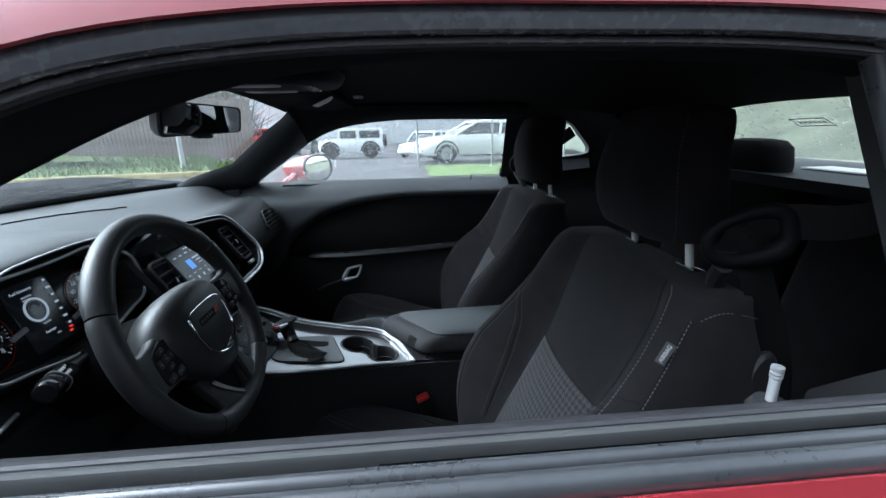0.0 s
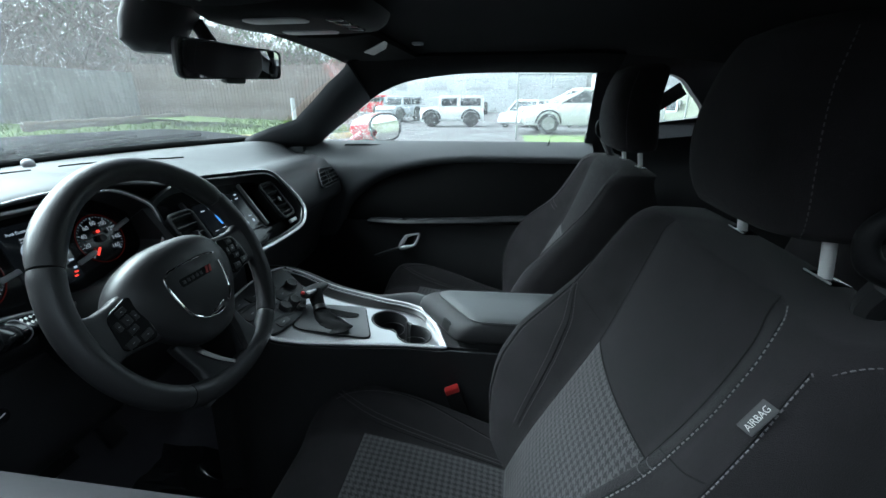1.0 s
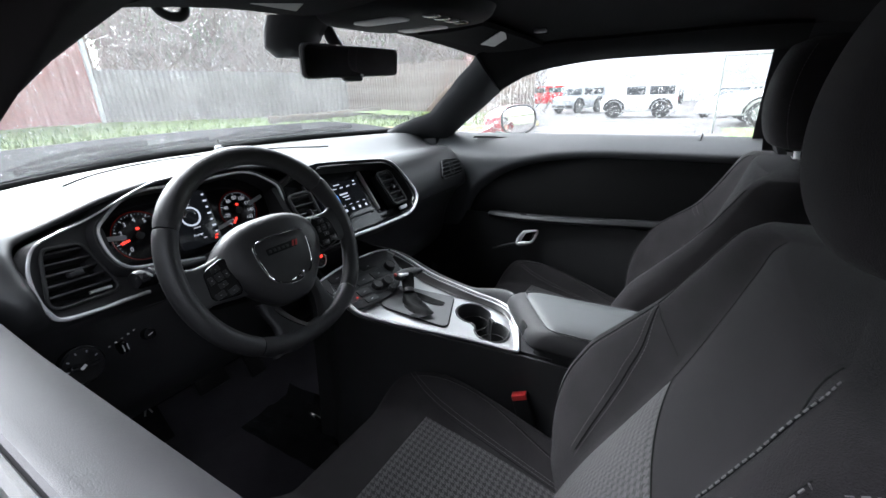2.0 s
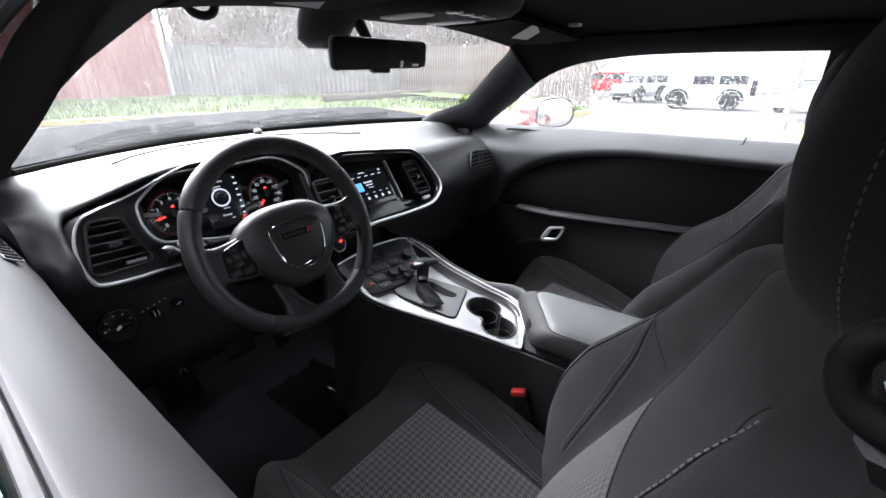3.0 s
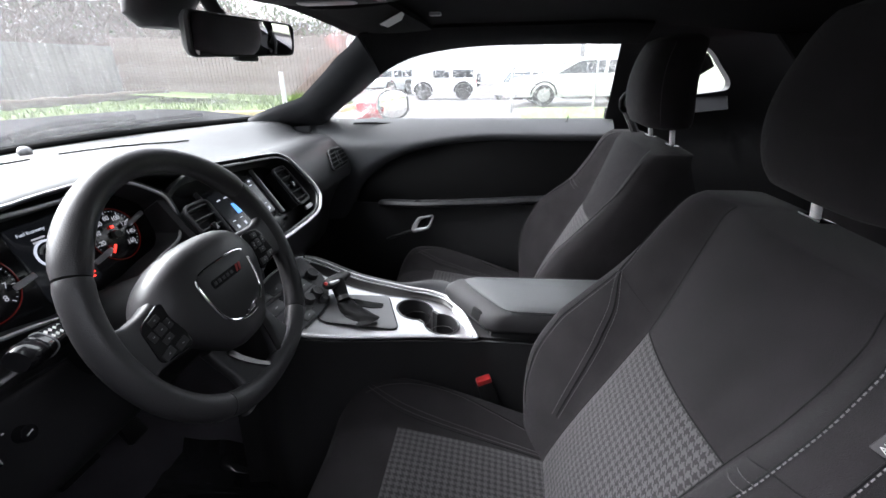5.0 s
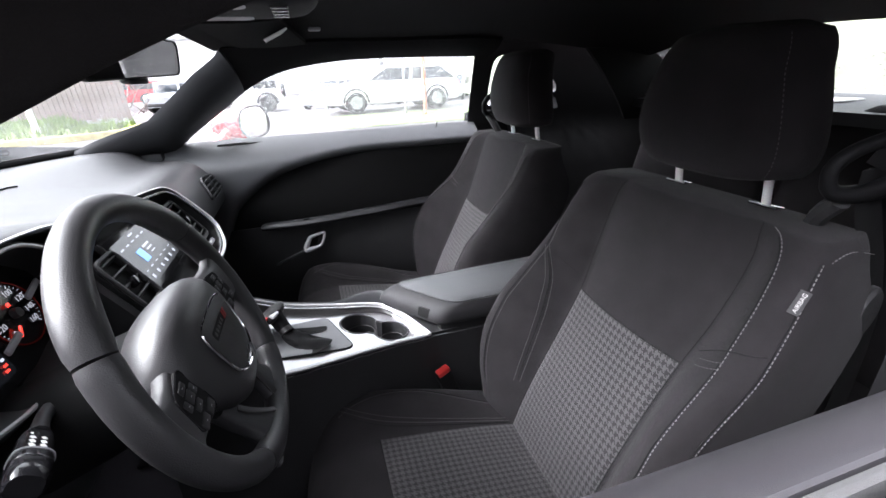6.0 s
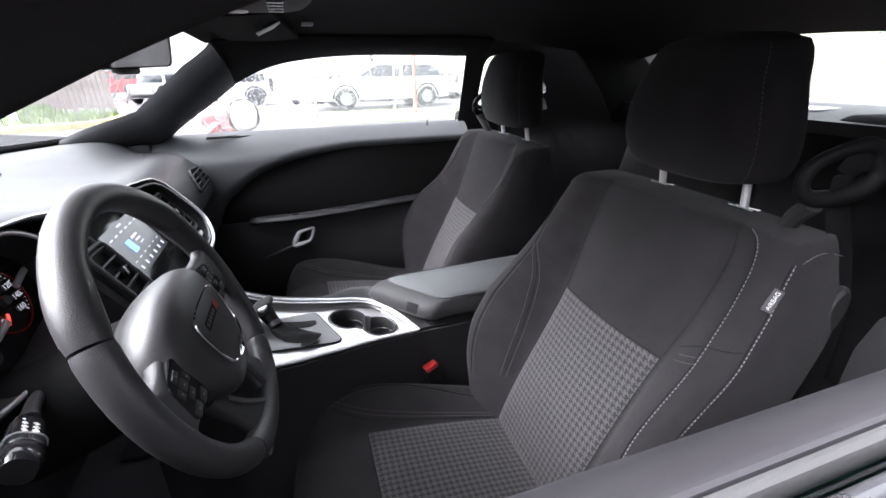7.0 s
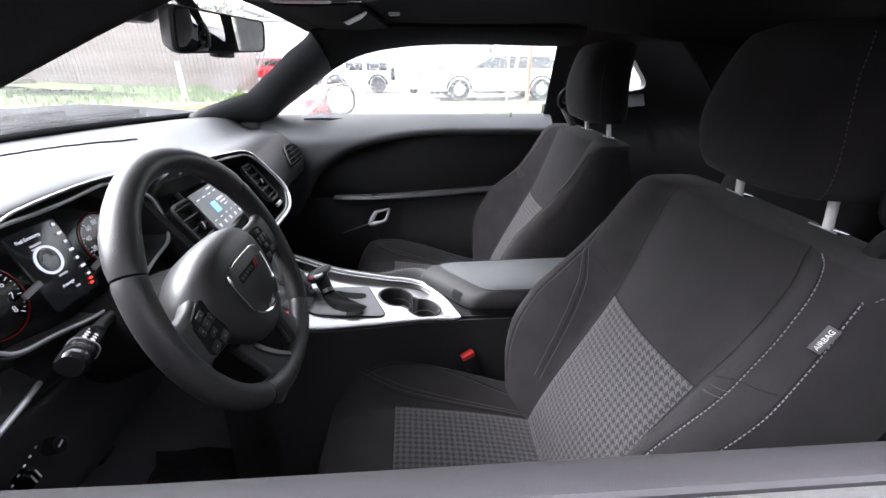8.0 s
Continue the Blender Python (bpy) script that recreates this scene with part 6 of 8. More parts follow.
for i, (t, rx, ry) in enumerate(((0.0, 0.048, 0.030), (0.06, 0.047, 0.029), (0.16, 0.036, 0.024), (0.27, 0.037, 0.025), (0.40, 0.026, 0.018), (0.50, 0.0275, 0.020), (0.64, 0.019, 0.0150), (0.75, 0.0200, 0.0165), (0.90, 0.0155, 0.0145), (1.0, 0.0140, 0.0135))):
    c = sf_b.lerp(sf_n, t)
    loops.append([c + Vector((rx * (1 + 0.08 * (1 - t) * math.sin(5 * w + 1.3 * i)) * math.cos(w), ry * (1 + 0.08 * (1 - t) * math.cos(4 * w + i)) * math.sin(w), 0.004 * (1 - t) * math.sin(3 * w + i) * (t > 0.1))) for w in [2 * math.pi * k / 40 for k in range(40)]])
rings(bm, loops)
part("shifter_boot", bm, M_BOOT, cons, "pleated black leather boot", angle=60)
part("boot_collar", rod(bmesh.new(), sf_n.lerp(sf_k, -0.10), sf_n.lerp(sf_k, 0.12), 0.0152, 0.0148, 20), M_SMOKE, cons)
part("shifter_neck", rod(bmesh.new(), sf_n, sf_n.lerp(sf_k, 0.95), 0.0140, 0.0175, 20), M_BOOT, cons)
# the handle lies across the car, blunt towards the driver, tapering beyond
ax_k = Vector((0.33, 0.93, -0.13)).normalized()
side_k = ax_k.cross(Vector((0, 0, 1))).normalized()
up_k = side_k.cross(ax_k)
bm = bmesh.new()
loops = []
for q, w, h, dz in ((-0.036, 0.007, 0.005, -0.002), (-0.034, 0.012, 0.009, -0.001), (-0.024, 0.0165, 0.0125, 0.0), (-0.008, 0.0180, 0.0150, 0.0), (0.010, 0.0165, 0.0135, 0.002), (0.028, 0.0125, 0.0095, 0.004), (0.042, 0.0080, 0.0060, 0.005), (0.046, 0.0040, 0.0030, 0.005)):
    loops.append([sf_k + ax_k * q + side_k * (w * math.cos(t)) + up_k * (dz + h * math.sin(t)) for t in [2 * math.pi * k / 24 for k in range(24)]])
rings(bm, loops)
kn = part("shifter_knob", bm, M_PLASTIC, cons, "black T-shaped shift handle", angle=70)
km = Matrix((side_k, ax_k, up_k)).transposed()
part("knob_cap", rbox(bmesh.new(), sf_k - ax_k * 0.020 + side_k * 0.011 + up_k * 0.006, (0.012, 0.026, 0.008), 0.003, km), M_BRIGHT, kn, "bright silver inlay")
part("knob_button", rbox(bmesh.new(), sf_k - ax_k * 0.035 + up_k * 0.004, (0.010, 0.006, 0.007), 0.0018, km), M_REDPLASTIC, kn, "red release button")

# ---- seats ----
def seat(name, cy, dx, label, airbag, out, slide=0.0):
    """A bucket seat: back with bolsters and a houndstooth panel, cushion, head restraint on two rods. u runs across from the seat's middle; out is the sign of its door side."""
    st = thing(name, (0.0 + dx, cy, 0.27), label, "car seat", "front seats")
    XC = hermite([0.40, 0.50, 0.60, 0.70, 0.80, 0.90, 0.96, 1.0, 1.014], [0.120, 0.150, 0.194, 0.245, 0.297, 0.338, 0.359, 0.374, 0.392])
    HW = hermite([0.40, 0.50, 0.60, 0.68, 0.80, 0.90, 0.96, 1.0, 1.012], [0.215, 0.228, 0.242, 0.250, 0.247, 0.240, 0.232, 0.220, 0.200])
    BOL = hermite([0.40, 0.50, 0.60, 0.68, 0.75, 0.80, 0.87, 0.92, 0.96, 0.99, 1.012], [0.02, 0.045, 0.092, 0.118, 0.120, 0.102, 0.069, 0.052, 0.042, 0.030, 0.012])
    U1 = hermite([0.40, 0.50, 0.79, 0.86, 0.95, 1.0, 1.012], [0.114, 0.121, 0.127, 0.137, 0.143, 0.134, 0.126])

    def front(u, z, lift=0.0):
        w, b, u1 = HW(z), BOL(z) * (1 - 0.24 * step(z, 0.78, 0.86) * (u * out > 0)), U1(z)
        t = min(max((abs(u) - u1) / (0.90 * w - u1), 0), 1)
        rise = math.sin(t * math.pi / 2) ** 1.35
        fall = 1 - step(abs(u) / w, 0.92, 1.05) * (0.55 - 0.15 * step(z, 0.84, 0.92))
        crown = 0.008 * (1 - min(1, abs(u) / u1) ** 2) * step(z, 0.50, 0.60)
        return Vector((XC(z) - b * rise * fall + 0.010 * (u / w) ** 2 - crown - lift + dx, cy + u, z))

    loops = []
    zs = [0.40 + 0.586 * k / 44 for k in range(45)] + [0.992, 0.998, 1.002, 1.0045]
    for z in zs:
        w, xc, u1 = HW(z), XC(z), U1(z)
        top = step(z, 0.86, 1.014)
        us = [-w + (w - u1) * k / 14 for k in range(14)] + [-u1 + 2 * u1 * k / 16 for k in range(16)] + [u1 + (w - u1) * k / 14 for k in range(15)]
        lp = [front(u, z) for u in us]
        th = 0.125 - 0.080 * top
        for k in range(13):
            t = math.pi * k / 12
            lp.append(Vector((xc + dx + 0.04 - 0.005 * top + th * (0.75 + 0.25 * math.sin(t)) * (1 if 0 < k < 12 else 0.35), cy + w * math.cos(t) * (0.97 if 1 < k < 11 else 1.005), z)))
        loops.append(lp)
    bm = bmesh.new()
    rings(bm, loops)
    part("backrest", bm, M_CLOTH, st, "black cloth backrest with side bolsters", angle=60)
    # houndstooth panel of the back: narrower towards the foot
    zt, zb = 0.79, 0.485

    def insert(a, b):
        z = zb + (zt - zb) * b
        return front((1 - 2 * a) * U1(z) * 0.985, z, 0.003 if 0.01 < a < 0.99 and 0.01 < b < 0.99 else 0.0005)

    part("back_insert", sheet(bmesh.new(), insert, 26, 30, 0.0, lambda a, b: (a * 0.25, b * 0.34)), M_HOUND, st, "grey and black houndstooth back panel")
    # cushion
    ZC = hermite([-0.30, -0.275, -0.24, -0.18, -0.10, 0.05, 0.20], [0.43, 0.492, 0.519, 0.529, 0.522, 0.500, 0.468])
    WC = hermite([-0.302, -0.294, -0.275, -0.24, -0.18, 0.0, 0.22], [0.120, 0.165, 0.205, 0.230, 0.243, 0.250, 0.245])

    def cushion(u, x, lift=0.0):
        w = WC(x)
        q = abs(u) / w
        rise = (0.056 - 0.044 * step(x, -0.16, 0.16)) * step(q, 0.52, 0.84) * (1 - 0.9 * step(q, 0.88, 1.02)) * step(x, -0.31, -0.225)
        return Vector((x + dx - slide, cy + u, ZC(x) + rise - 0.02 * step(q, 0.9, 1.0) + lift))

    loops = []
    for x in [-0.302, -0.296, -0.285] + [-0.275 + 0.515 * k / 36 for k in range(37)]:
        w = WC(x)
        s = 0.93 if x < -0.30 else (0.97 if x < -0.29 else 1.0)
        lp = [cushion((-w + 2 * w * k / 48) * s, x) for k in range(49)]
        lp += [Vector((x + dx - slide, cy + w * s * 1.01, 0.42)), Vector((x + dx - slide, cy + w * s * 0.98, 0.345)), Vector((x + dx - slide, cy - w * s * 0.98, 0.345)), Vector((x + dx - slide, cy - w * s * 1.01, 0.42))]
        loops.append(lp)
    bm = bmesh.new()
    rings(bm, loops)
    part("cushion", bm, M_CLOTH, st, "black cloth seat cushion", angle=60)

    def cins(a, b):
        x = -0.142 + 0.30 * b
        return cushion((2 * a - 1) * (0.133 - 0.010 * b), x, 0.0035 if 0.01 < a < 0.99 and b > 0.01 else 0.0007)

    part("cushion_insert", sheet(bmesh.new(), cins, 24, 28, 0.0, lambda a, b: (a * 0.27, b * 0.30)), M_HOUND, st, "grey and black houndstooth seat panel")

    # seams: a dark sewn line and a row of stitches beside it
    def curve(f, pts, n=60):
        """n + 1 places at even steps of a smooth line through pairs, laid on the surface f."""
        path = smooth_path([Vector((a, b, 0)) for a, b in pts], 12)
        return [f(p.x, p.y) for p in (along(path, k / n) for k in range(n + 1))]

    def seam(pts, up, thread=M_THREAD, r=0.00048, length=0.0036):
        part("stitching", stitches(pts, up, length, 0.0024, r), thread, st, "pale contrast stitching")

    def groove(pts, r=0.0011):
        part("seam_line", tube(bmesh.new(), pts, r, 6), M_DARK, st)

    def side(s, pts):
        return [(s * a, b) for a, b in pts]

    for s in (-1, 1):
        groove([front(s * U1(z), z, 0.0004) for z in [0.50 + 0.503 * k / 60 for k in range(61)]], 0.0009)
    # door side: ridge seam that hooks over the shoulder, edge seam, a fold between them
    o = out
    ridge = side(o, [(0.205, 0.54), (0.220, 0.62), (0.226, 0.70), (0.219, 0.78), (0.203, 0.86), (0.197, 0.92), (0.192, 0.96), (0.184, 0.985), (0.170, 0.998), (0.154, 1.0035), (0.136, 1.0035)])
    groove(curve(lambda u, z: front(u, z, 0.0006), [(u - o * 0.004, z - 0.001) for u, z in ridge[:9]], 90))
    seam(curve(lambda u, z: front(u, z, 0.0016), ridge[:10], 90), (-0.9, o * 0.2, 0.3), r=0.00058)
    edge = [front(o * HW(z) * 0.985, z, 0.0008) for z in [0.56 + 0.425 * k / 70 for k in range(71)]]
    turn = smooth_path([edge[-1], Vector((0.376 + dx, cy + o * 0.2255, 0.9935)), Vector((0.392 + dx, cy + o * 0.2245, 0.9975)), Vector((0.412 + dx, cy + o * 0.2235, 0.997)), Vector((0.445 + dx, cy + o * 0.2225, 0.988))], 8)
    groove(edge + [p + Vector((0, -o * 0.002, -0.0015)) for p in turn[1:]], 0.0008)
    seam([p + Vector((-0.0008, o * 0.0030, 0)) for p in edge] + [p + Vector((0, o * 0.002, -0.005)) for p in turn[1:]], (-0.3, o * 0.9, 0.2), r=0.00058)
    groove(curve(lambda u, z: front(u, z, 0.0004), side(o, [(0.150, 0.828), (0.180, 0.852), (0.205, 0.868), (0.236, 0.877)]), 20), 0.0009)
    for dz in (0.0, 0.008):
        seam(curve(lambda u, z: front(u, z, 0.0014), side(o, [(0.168, 0.824 + dz), (0.188, 0.836 + dz), (0.206, 0.846 + dz)]), 16), (-1, 0, 0.3), M_DIMTHREAD)
    # console side: ridge seam, a fold, and a double seam that sweeps down to the panel
    i = -out
    ridge = side(i, [(0.196, 0.56), (0.204, 0.62), (0.209, 0.70), (0.209, 0.79), (0.209, 0.865), (0.221, 0.92), (0.216, 0.985)])
    groove(curve(lambda u, z: front(u, z, 0.0006), ridge, 80))
    seam(curve(lambda u, z: front(u, z, 0.0014), [(u - i * 0.006, z) for u, z in ridge], 80), (-0.8, -i * 0.5, 0.2), M_DIMTHREAD)
    sweep = side(i, [(0.204, 0.860), (0.186, 0.834), (0.170, 0.802), (0.158, 0.755), (0.151, 0.700), (0.147, 0.640), (0.144, 0.58)])
    groove(curve(lambda u, z: front(u, z, 0.0006), sweep, 60))
    for d in (-0.0045, 0.0045):
        seam(curve(lambda u, z: front(u, z, 0.0015), [(u + i * d, z) for u, z in sweep], 60), (-0.8, -i * 0.5, 0.2), M_DIMTHREAD)
    groove(curve(lambda u, z: front(u, z, 0.0004), side(i, [(0.205, 0.862), (0.175, 0.842), (0.142, 0.815)]), 16), 0.0006)
    groove([front(u, zt, 0.0006) for u in [-0.127 + 0.254 * k / 20 for k in range(21)]])
    groove([cushion(u, -0.142, 0.0008) for u in [-0.133 + 0.266 * k / 20 for k in range(21)]])
    for s in (-1, 1):
        inner = side(s, [(0.180, -0.212), (0.168, -0.180), (0.158, -0.140), (0.150, -0.08), (0.142, 0.0), (0.135, 0.07), (0.127, 0.155)])
        groove(curve(lambda u, x: cushion(u, x, 0.0008), inner))
        for d in (0.0045, 0.0115):
            seam(curve(lambda u, x: cushion(u, x, 0.0016), [(u + s * d, x) for u, x in inner]), (0, 0, 1), M_DIMTHREAD)
        outer_seam = side(s, [(0.181, -0.214), (0.196, -0.172), (0.210, -0.10), (0.212, -0.03), (0.199, 0.05), (0.180, 0.14)])
        groove(curve(lambda u, x: cushion(u, x, 0.0008), outer_seam))
        seam(curve(lambda u, x: cushion(u, x, 0.0016), [(u - s * 0.005, x) for u, x in outer_seam]), (0, 0, 1), M_DIMTHREAD)
    # head restraint: full below, narrower and rounded above
    loops = []
    nl = 20
    for j in range(nl + 1):
        t = j / nl
        z = 1.041 + 0.211 * t
        e = (1 - abs(2 * t - 1) ** 5) ** 0.5 * 0.30 + 0.70 if 0 < j < nl else 0.62
        w = (0.138 + 0.011 * math.sin(math.pi * min(1, t * 1.4)) - 0.026 * t * t) * e
        th = 0.054 * (e if 0 < j < nl else 0.5)
        xc = 0.428 - 0.02 * math.sin(math.pi * t) + 0.012 * t
        loops.append([Vector((xc + dx + th * math.copysign(abs(math.cos(a)) ** 0.75, math.cos(a)) + 0.024 * abs(math.sin(a)) ** 3, cy + 0.004 - 0.005 * out + w * math.copysign(abs(math.sin(a)) ** 0.66, math.sin(a)), z)) for a in [2 * math.pi * k / 40 for k in range(40)]])
    bm = bmesh.new()
    rings(bm, loops)
    hr = part("head_restraint", bm, M_CLOTH, st, "black cloth head restraint", angle=75)
    for s in (-1, 1):
        pts = []
        for k in range(40):
            t = (0.05 + 0.87 * k / 39) * nl
            a, b = loops[int(t)], loops[min(int(t) + 1, nl)]
            j = 20 + s * 6
            pts.append(a[j].lerp(b[j], t - int(t)) + Vector((-0.0012, 0, 0)))
        part("head_seam", tube(bmesh.new(), [p + Vector((0.0006, s * 0.004, 0)) for p in pts], 0.0011, 6), M_DARK, hr)
        part("head_stitching", stitches(pts, (-1, 0, 0), 0.0036, 0.0030, 0.0005), M_DIMTHREAD, hr)
        c = cy + s * 0.082
        bm = rod(bmesh.new(), (0.452 + dx, c, 0.985), (0.437 + dx, c, 1.085), 0.0062, 0.0062, 14)
        part("headrest_rod", bm, M_STEEL, st, "steel rod, whitened for the sky it reflects")
        bm = rbox(bmesh.new(), (0.450 + dx, c, 1.003), (0.022, 0.044, 0.005), 0.0024)
        part("rod_guide", bm, M_GLOSS, st)
        part("guide_edge", tube(bmesh.new(), [Vector((0.441 + dx, c + 0.020 * (k / 6 - 1), 1.0065)) for k in range(13)], 0.0011, 6), M_SATIN, st)
    # side shield and recline hinge
    for s in (-1, 1):
        bm = rbox(bmesh.new(), (0.06 + dx, cy + s * 0.252, 0.37), (0.46, 0.03, 0.13), 0.014)
        part("side_shield", bm, M_PLASTIC, st)
    bm = rbox(bmesh.new(), (0.0 + dx, cy, 0.305), (0.40, 0.40, 0.07), 0.01)
    part("seat_base", bm, M_DARK, st)
    if airbag:
        tf = Face((0.3220 + dx, 0.4525, 0.947), (0.45, 0.0, 0.89), (-0.7, 0.6, 0.35))
        bm = rbox(bmesh.new(), tf.at(0.0, -0.001, 0.002), (0.030, 0.0125, 0.002), 0.0008, tf.rot())
        tag = part("airbag_tag", bm, M_TAG, st, "small grey woven tag lettered AIRBAG")
        words("tag_word", "AIRBAG", tf, 0.0, -0.001, 0.0072, M_LABEL, tag, 0.0034)
        bm = bmesh.new()
        rings(bm, [[Vector((0.462 + dx + 0.02 * s * math.cos(w), cy - 0.226 - q, 0.900 + 0.036 * s * math.sin(w) + 0.4 * 0.02 * math.cos(w))) for w in [2 * math.pi * k / 24 for k in range(24)]] for s, q in ((1.0, 0.0), (1.0, 0.006), (0.85, 0.010))])
        part("tilt_lever", bm, M_PLASTIC, st, "oval black tilt lever on the shoulder")
    return st


seat("driver_seat", 0.686, 0.0, "black cloth driver seat with houndstooth panels", True, -1)
seat("passenger_seat", 1.405, 0.02, "black cloth passenger seat with houndstooth panels", False, 1, 0.045)

# belt buckle beside the driver seat
buck = thing("belt_buckle", (0.05, 0.932, 0.45), "black seat-belt buckle with a red release button", "belt buckle")
bfc = Face((0.030, 0.931, 0.556), (0.93, 0.25, 0.28), (-0.30, 0, 0.95))
part("buckle_body", rbox(bmesh.new(), bfc.at(0, -0.022, 0), (0.036, 0.080, 0.024), 0.006, bfc.rot()), M_DARK, buck)
part("release_button", rbox(bmesh.new(), bfc.at(0, 0.014, 0.004), (0.032, 0.013, 0.019), 0.003, bfc.rot()), M_REDPLASTIC, buck, "bright red release button")
part("buckle_stem", tube(bmesh.new(), smooth_path([bfc.at(0, -0.06, 0), bfc.at(0, -0.12, -0.02), bfc.at(0, -0.18, -0.05)], 5), 0.011, 8), M_DARK, buck)

# belt guide loops on the outer shoulders
for s, gx, far in ((-1, Vector((0.438, 0.490, 1.083)), Vector((0.66, 0.36, 1.20))), (1, Vector((0.447, 1.603, 1.095)), Vector((0.66, 1.655, 1.20)))):
    g = thing("belt_guide", (gx.x, gx.y, 1.0), "black plastic belt guide loop on the seat shoulder", "belt guide", "belt guides")
    ax, bx = Vector((0.90, s * 0.30, 0.30)), Vector((-0.20, -s * 0.10, 0.97))
    lp, rs = [], []
    for k in range(36):
        t = 2 * math.pi * k / 36
        c, n = math.cos(t), math.sin(t)
        lp.append(gx + ax * (0.046 * math.copysign(abs(c) ** 0.75, c)) + bx * (0.029 * math.copysign(abs(n) ** 0.75, n) * (1 + 0.15 * c)))
        rs.append(0.0085 + 0.003 * max(0, -n) + 0.003 * max(0, c))
    part("loop", tube(bmesh.new(), lp, rs, 12, closed=True), M_BOOT, g)
    foot = gx - ax * 0.030 - bx * 0.030
    part("loop_foot", tube(bmesh.new(), smooth_path([foot, foot + Vector((0.012, -s * 0.025, -0.030)), foot + Vector((0.030, -s * 0.040, -0.070))], 5), 0.012, 8), M_PLASTIC, g)
    belt = [far, gx + Vector((0.10, s * 0.05, 0.03)), gx + Vector((0.01, 0, 0.0)), gx + Vector((0.07, s * 0.02, -0.22)), gx + Vector((0.05, s * 0.03, -0.55))]
    sb = thing("seat_belt", far, "black woven seat belt hanging through its guide", "seat belt", "seat belts")
    wb = smooth_path(belt, 6)
    part("upper_webbing", tube(bmesh.new(), wb[:13], 0.022, 8, flat=0.08, up=(0, 1, 0)), M_DARK, sb)
    part("lower_webbing", tube(bmesh.new(), wb[12:], 0.022, 8, flat=0.08, up=(0, 1, 0)), M_DARK, sb)

# rear bench
bench = thing("rear_seat", (0.95, CL, 0.3), "dark cloth rear bench in shadow", "car seat")
for c in (0.74, 1.30):
    bm = bmesh.new()
    rings(bm, [[Vector((1.0 + 0.22 * (z - 0.5) + 0.07 * math.copysign(abs(math.cos(w)) ** 0.5, math.cos(w)), c + 0.26 * e * math.copysign(abs(math.sin(w)) ** 0.4, math.sin(w)), z)) for w in [2 * math.pi * k / 28 for k in range(28)]] for z, e in ((0.46, 0.98), (0.6, 1.0), (0.85, 0.98), (1.02, 0.95), (1.06, 0.8))])
    part("backrest", bm, M_CLOTH, bench)
    bm = rbox(bmesh.new(), (0.80, c, 0.42), (0.46, 0.52, 0.18), 0.05, seg=4)
    part("cushion", bm, M_CLOTH, bench)
for c in (0.76, 1.27):
    bm = bmesh.new()
    rings(bm, [[Vector((1.10 + 0.055 * e * math.copysign(abs(math.cos(w)) ** 0.7, math.cos(w)), c + 0.125 * e * math.copysign(abs(math.sin(w)) ** 0.6, math.sin(w)), z)) for w in [2 * math.pi * k / 28 for k in range(28)]] for z, e in ((1.03, 0.96), (1.06 + 0.04 * (c > 1), 1.0), (1.08 + 0.07 * (c > 1), 0.92), (1.093 + 0.075 * (c > 1), 0.74), (1.098 + 0.076 * (c > 1), 0.4))])
    part("head_bump", bm, M_CLOTH, bench, "raised head pad")
bm = rbox(bmesh.new(), (1.25, 1.10, 1.088), (0.10, 0.20, 0.004), 0.0)
tagged(part("paper_sheet", bm, M_LABEL), "white sheet of paper on the parcel shelf", "paper")

# floor mats, pedals
for cy in (0.66, 1.40):
    bm = rbox(bmesh.new(), (-0.50, cy, 0.278), (0.50, 0.44, 0.012), 0.005)
    tagged(part("floor_mat", bm, M_CARPET), "black rubber-edged floor mat", "floor mat", "floor mats")
for y, w in ((0.74, 0.09), (0.87, 0.05)):
    p = thing("pedal", (-0.86, y, 0.4), "dark foot pedal under the dashboard", "pedal", "pedals")
    part("pad", rbox(bmesh.new(), (-0.84, y, 0.43), (0.02, w, 0.07 if w > 0.06 else 0.14), 0.005, Matrix.Rotation(radians(-25), 3, "Y")), M_RUBBER, p)
    part("lever", tube(bmesh.new(), [(-0.85, y, 0.44), (-0.94, y, 0.50), (-1.095, y, 0.56)], 0.008, 6), M_DARK, p)

rest = thing("foot_rest", (-0.90, 0.56, 0.30), "black foot rest with a small white mark", "foot rest")
part("pad", rbox(bmesh.new(), (-0.90, 0.565, 0.40), (0.02, 0.10, 0.20), 0.006, Matrix.Rotation(radians(-35), 3, "Y")), M_DARK, rest)
bm = bmesh.new()
for k in (-1, 1):
    rbox(bm, (-0.876, 0.585 + 0.006 * k, 0.412), (0.003, 0.004, 0.020), 0.0, Matrix.Rotation(radians(18 * k), 3, "X"))
part("mark", bm, M_LABEL, rest, "small white mark")


def film(a, b):
    x = -0.74 + 0.38 * a
    y = 0.74 + (0.180 - 0.50 * max(0, x + 0.508)) * b
    return Vector((x, y, 0.292 + 0.012 * noise.noise(Vector((a * 5, b * 5, 1))) + 0.030 * max(0, b - 0.90) / 0.10 + 0.020 * max(0, a - 0.92) / 0.08))


bm = sheet(bmesh.new(), film, 30, 30, 0.001)
tagged(part("floor_film", bm, M_FILM), "crinkled glossy dark protective film on the floor mat", "floor film")

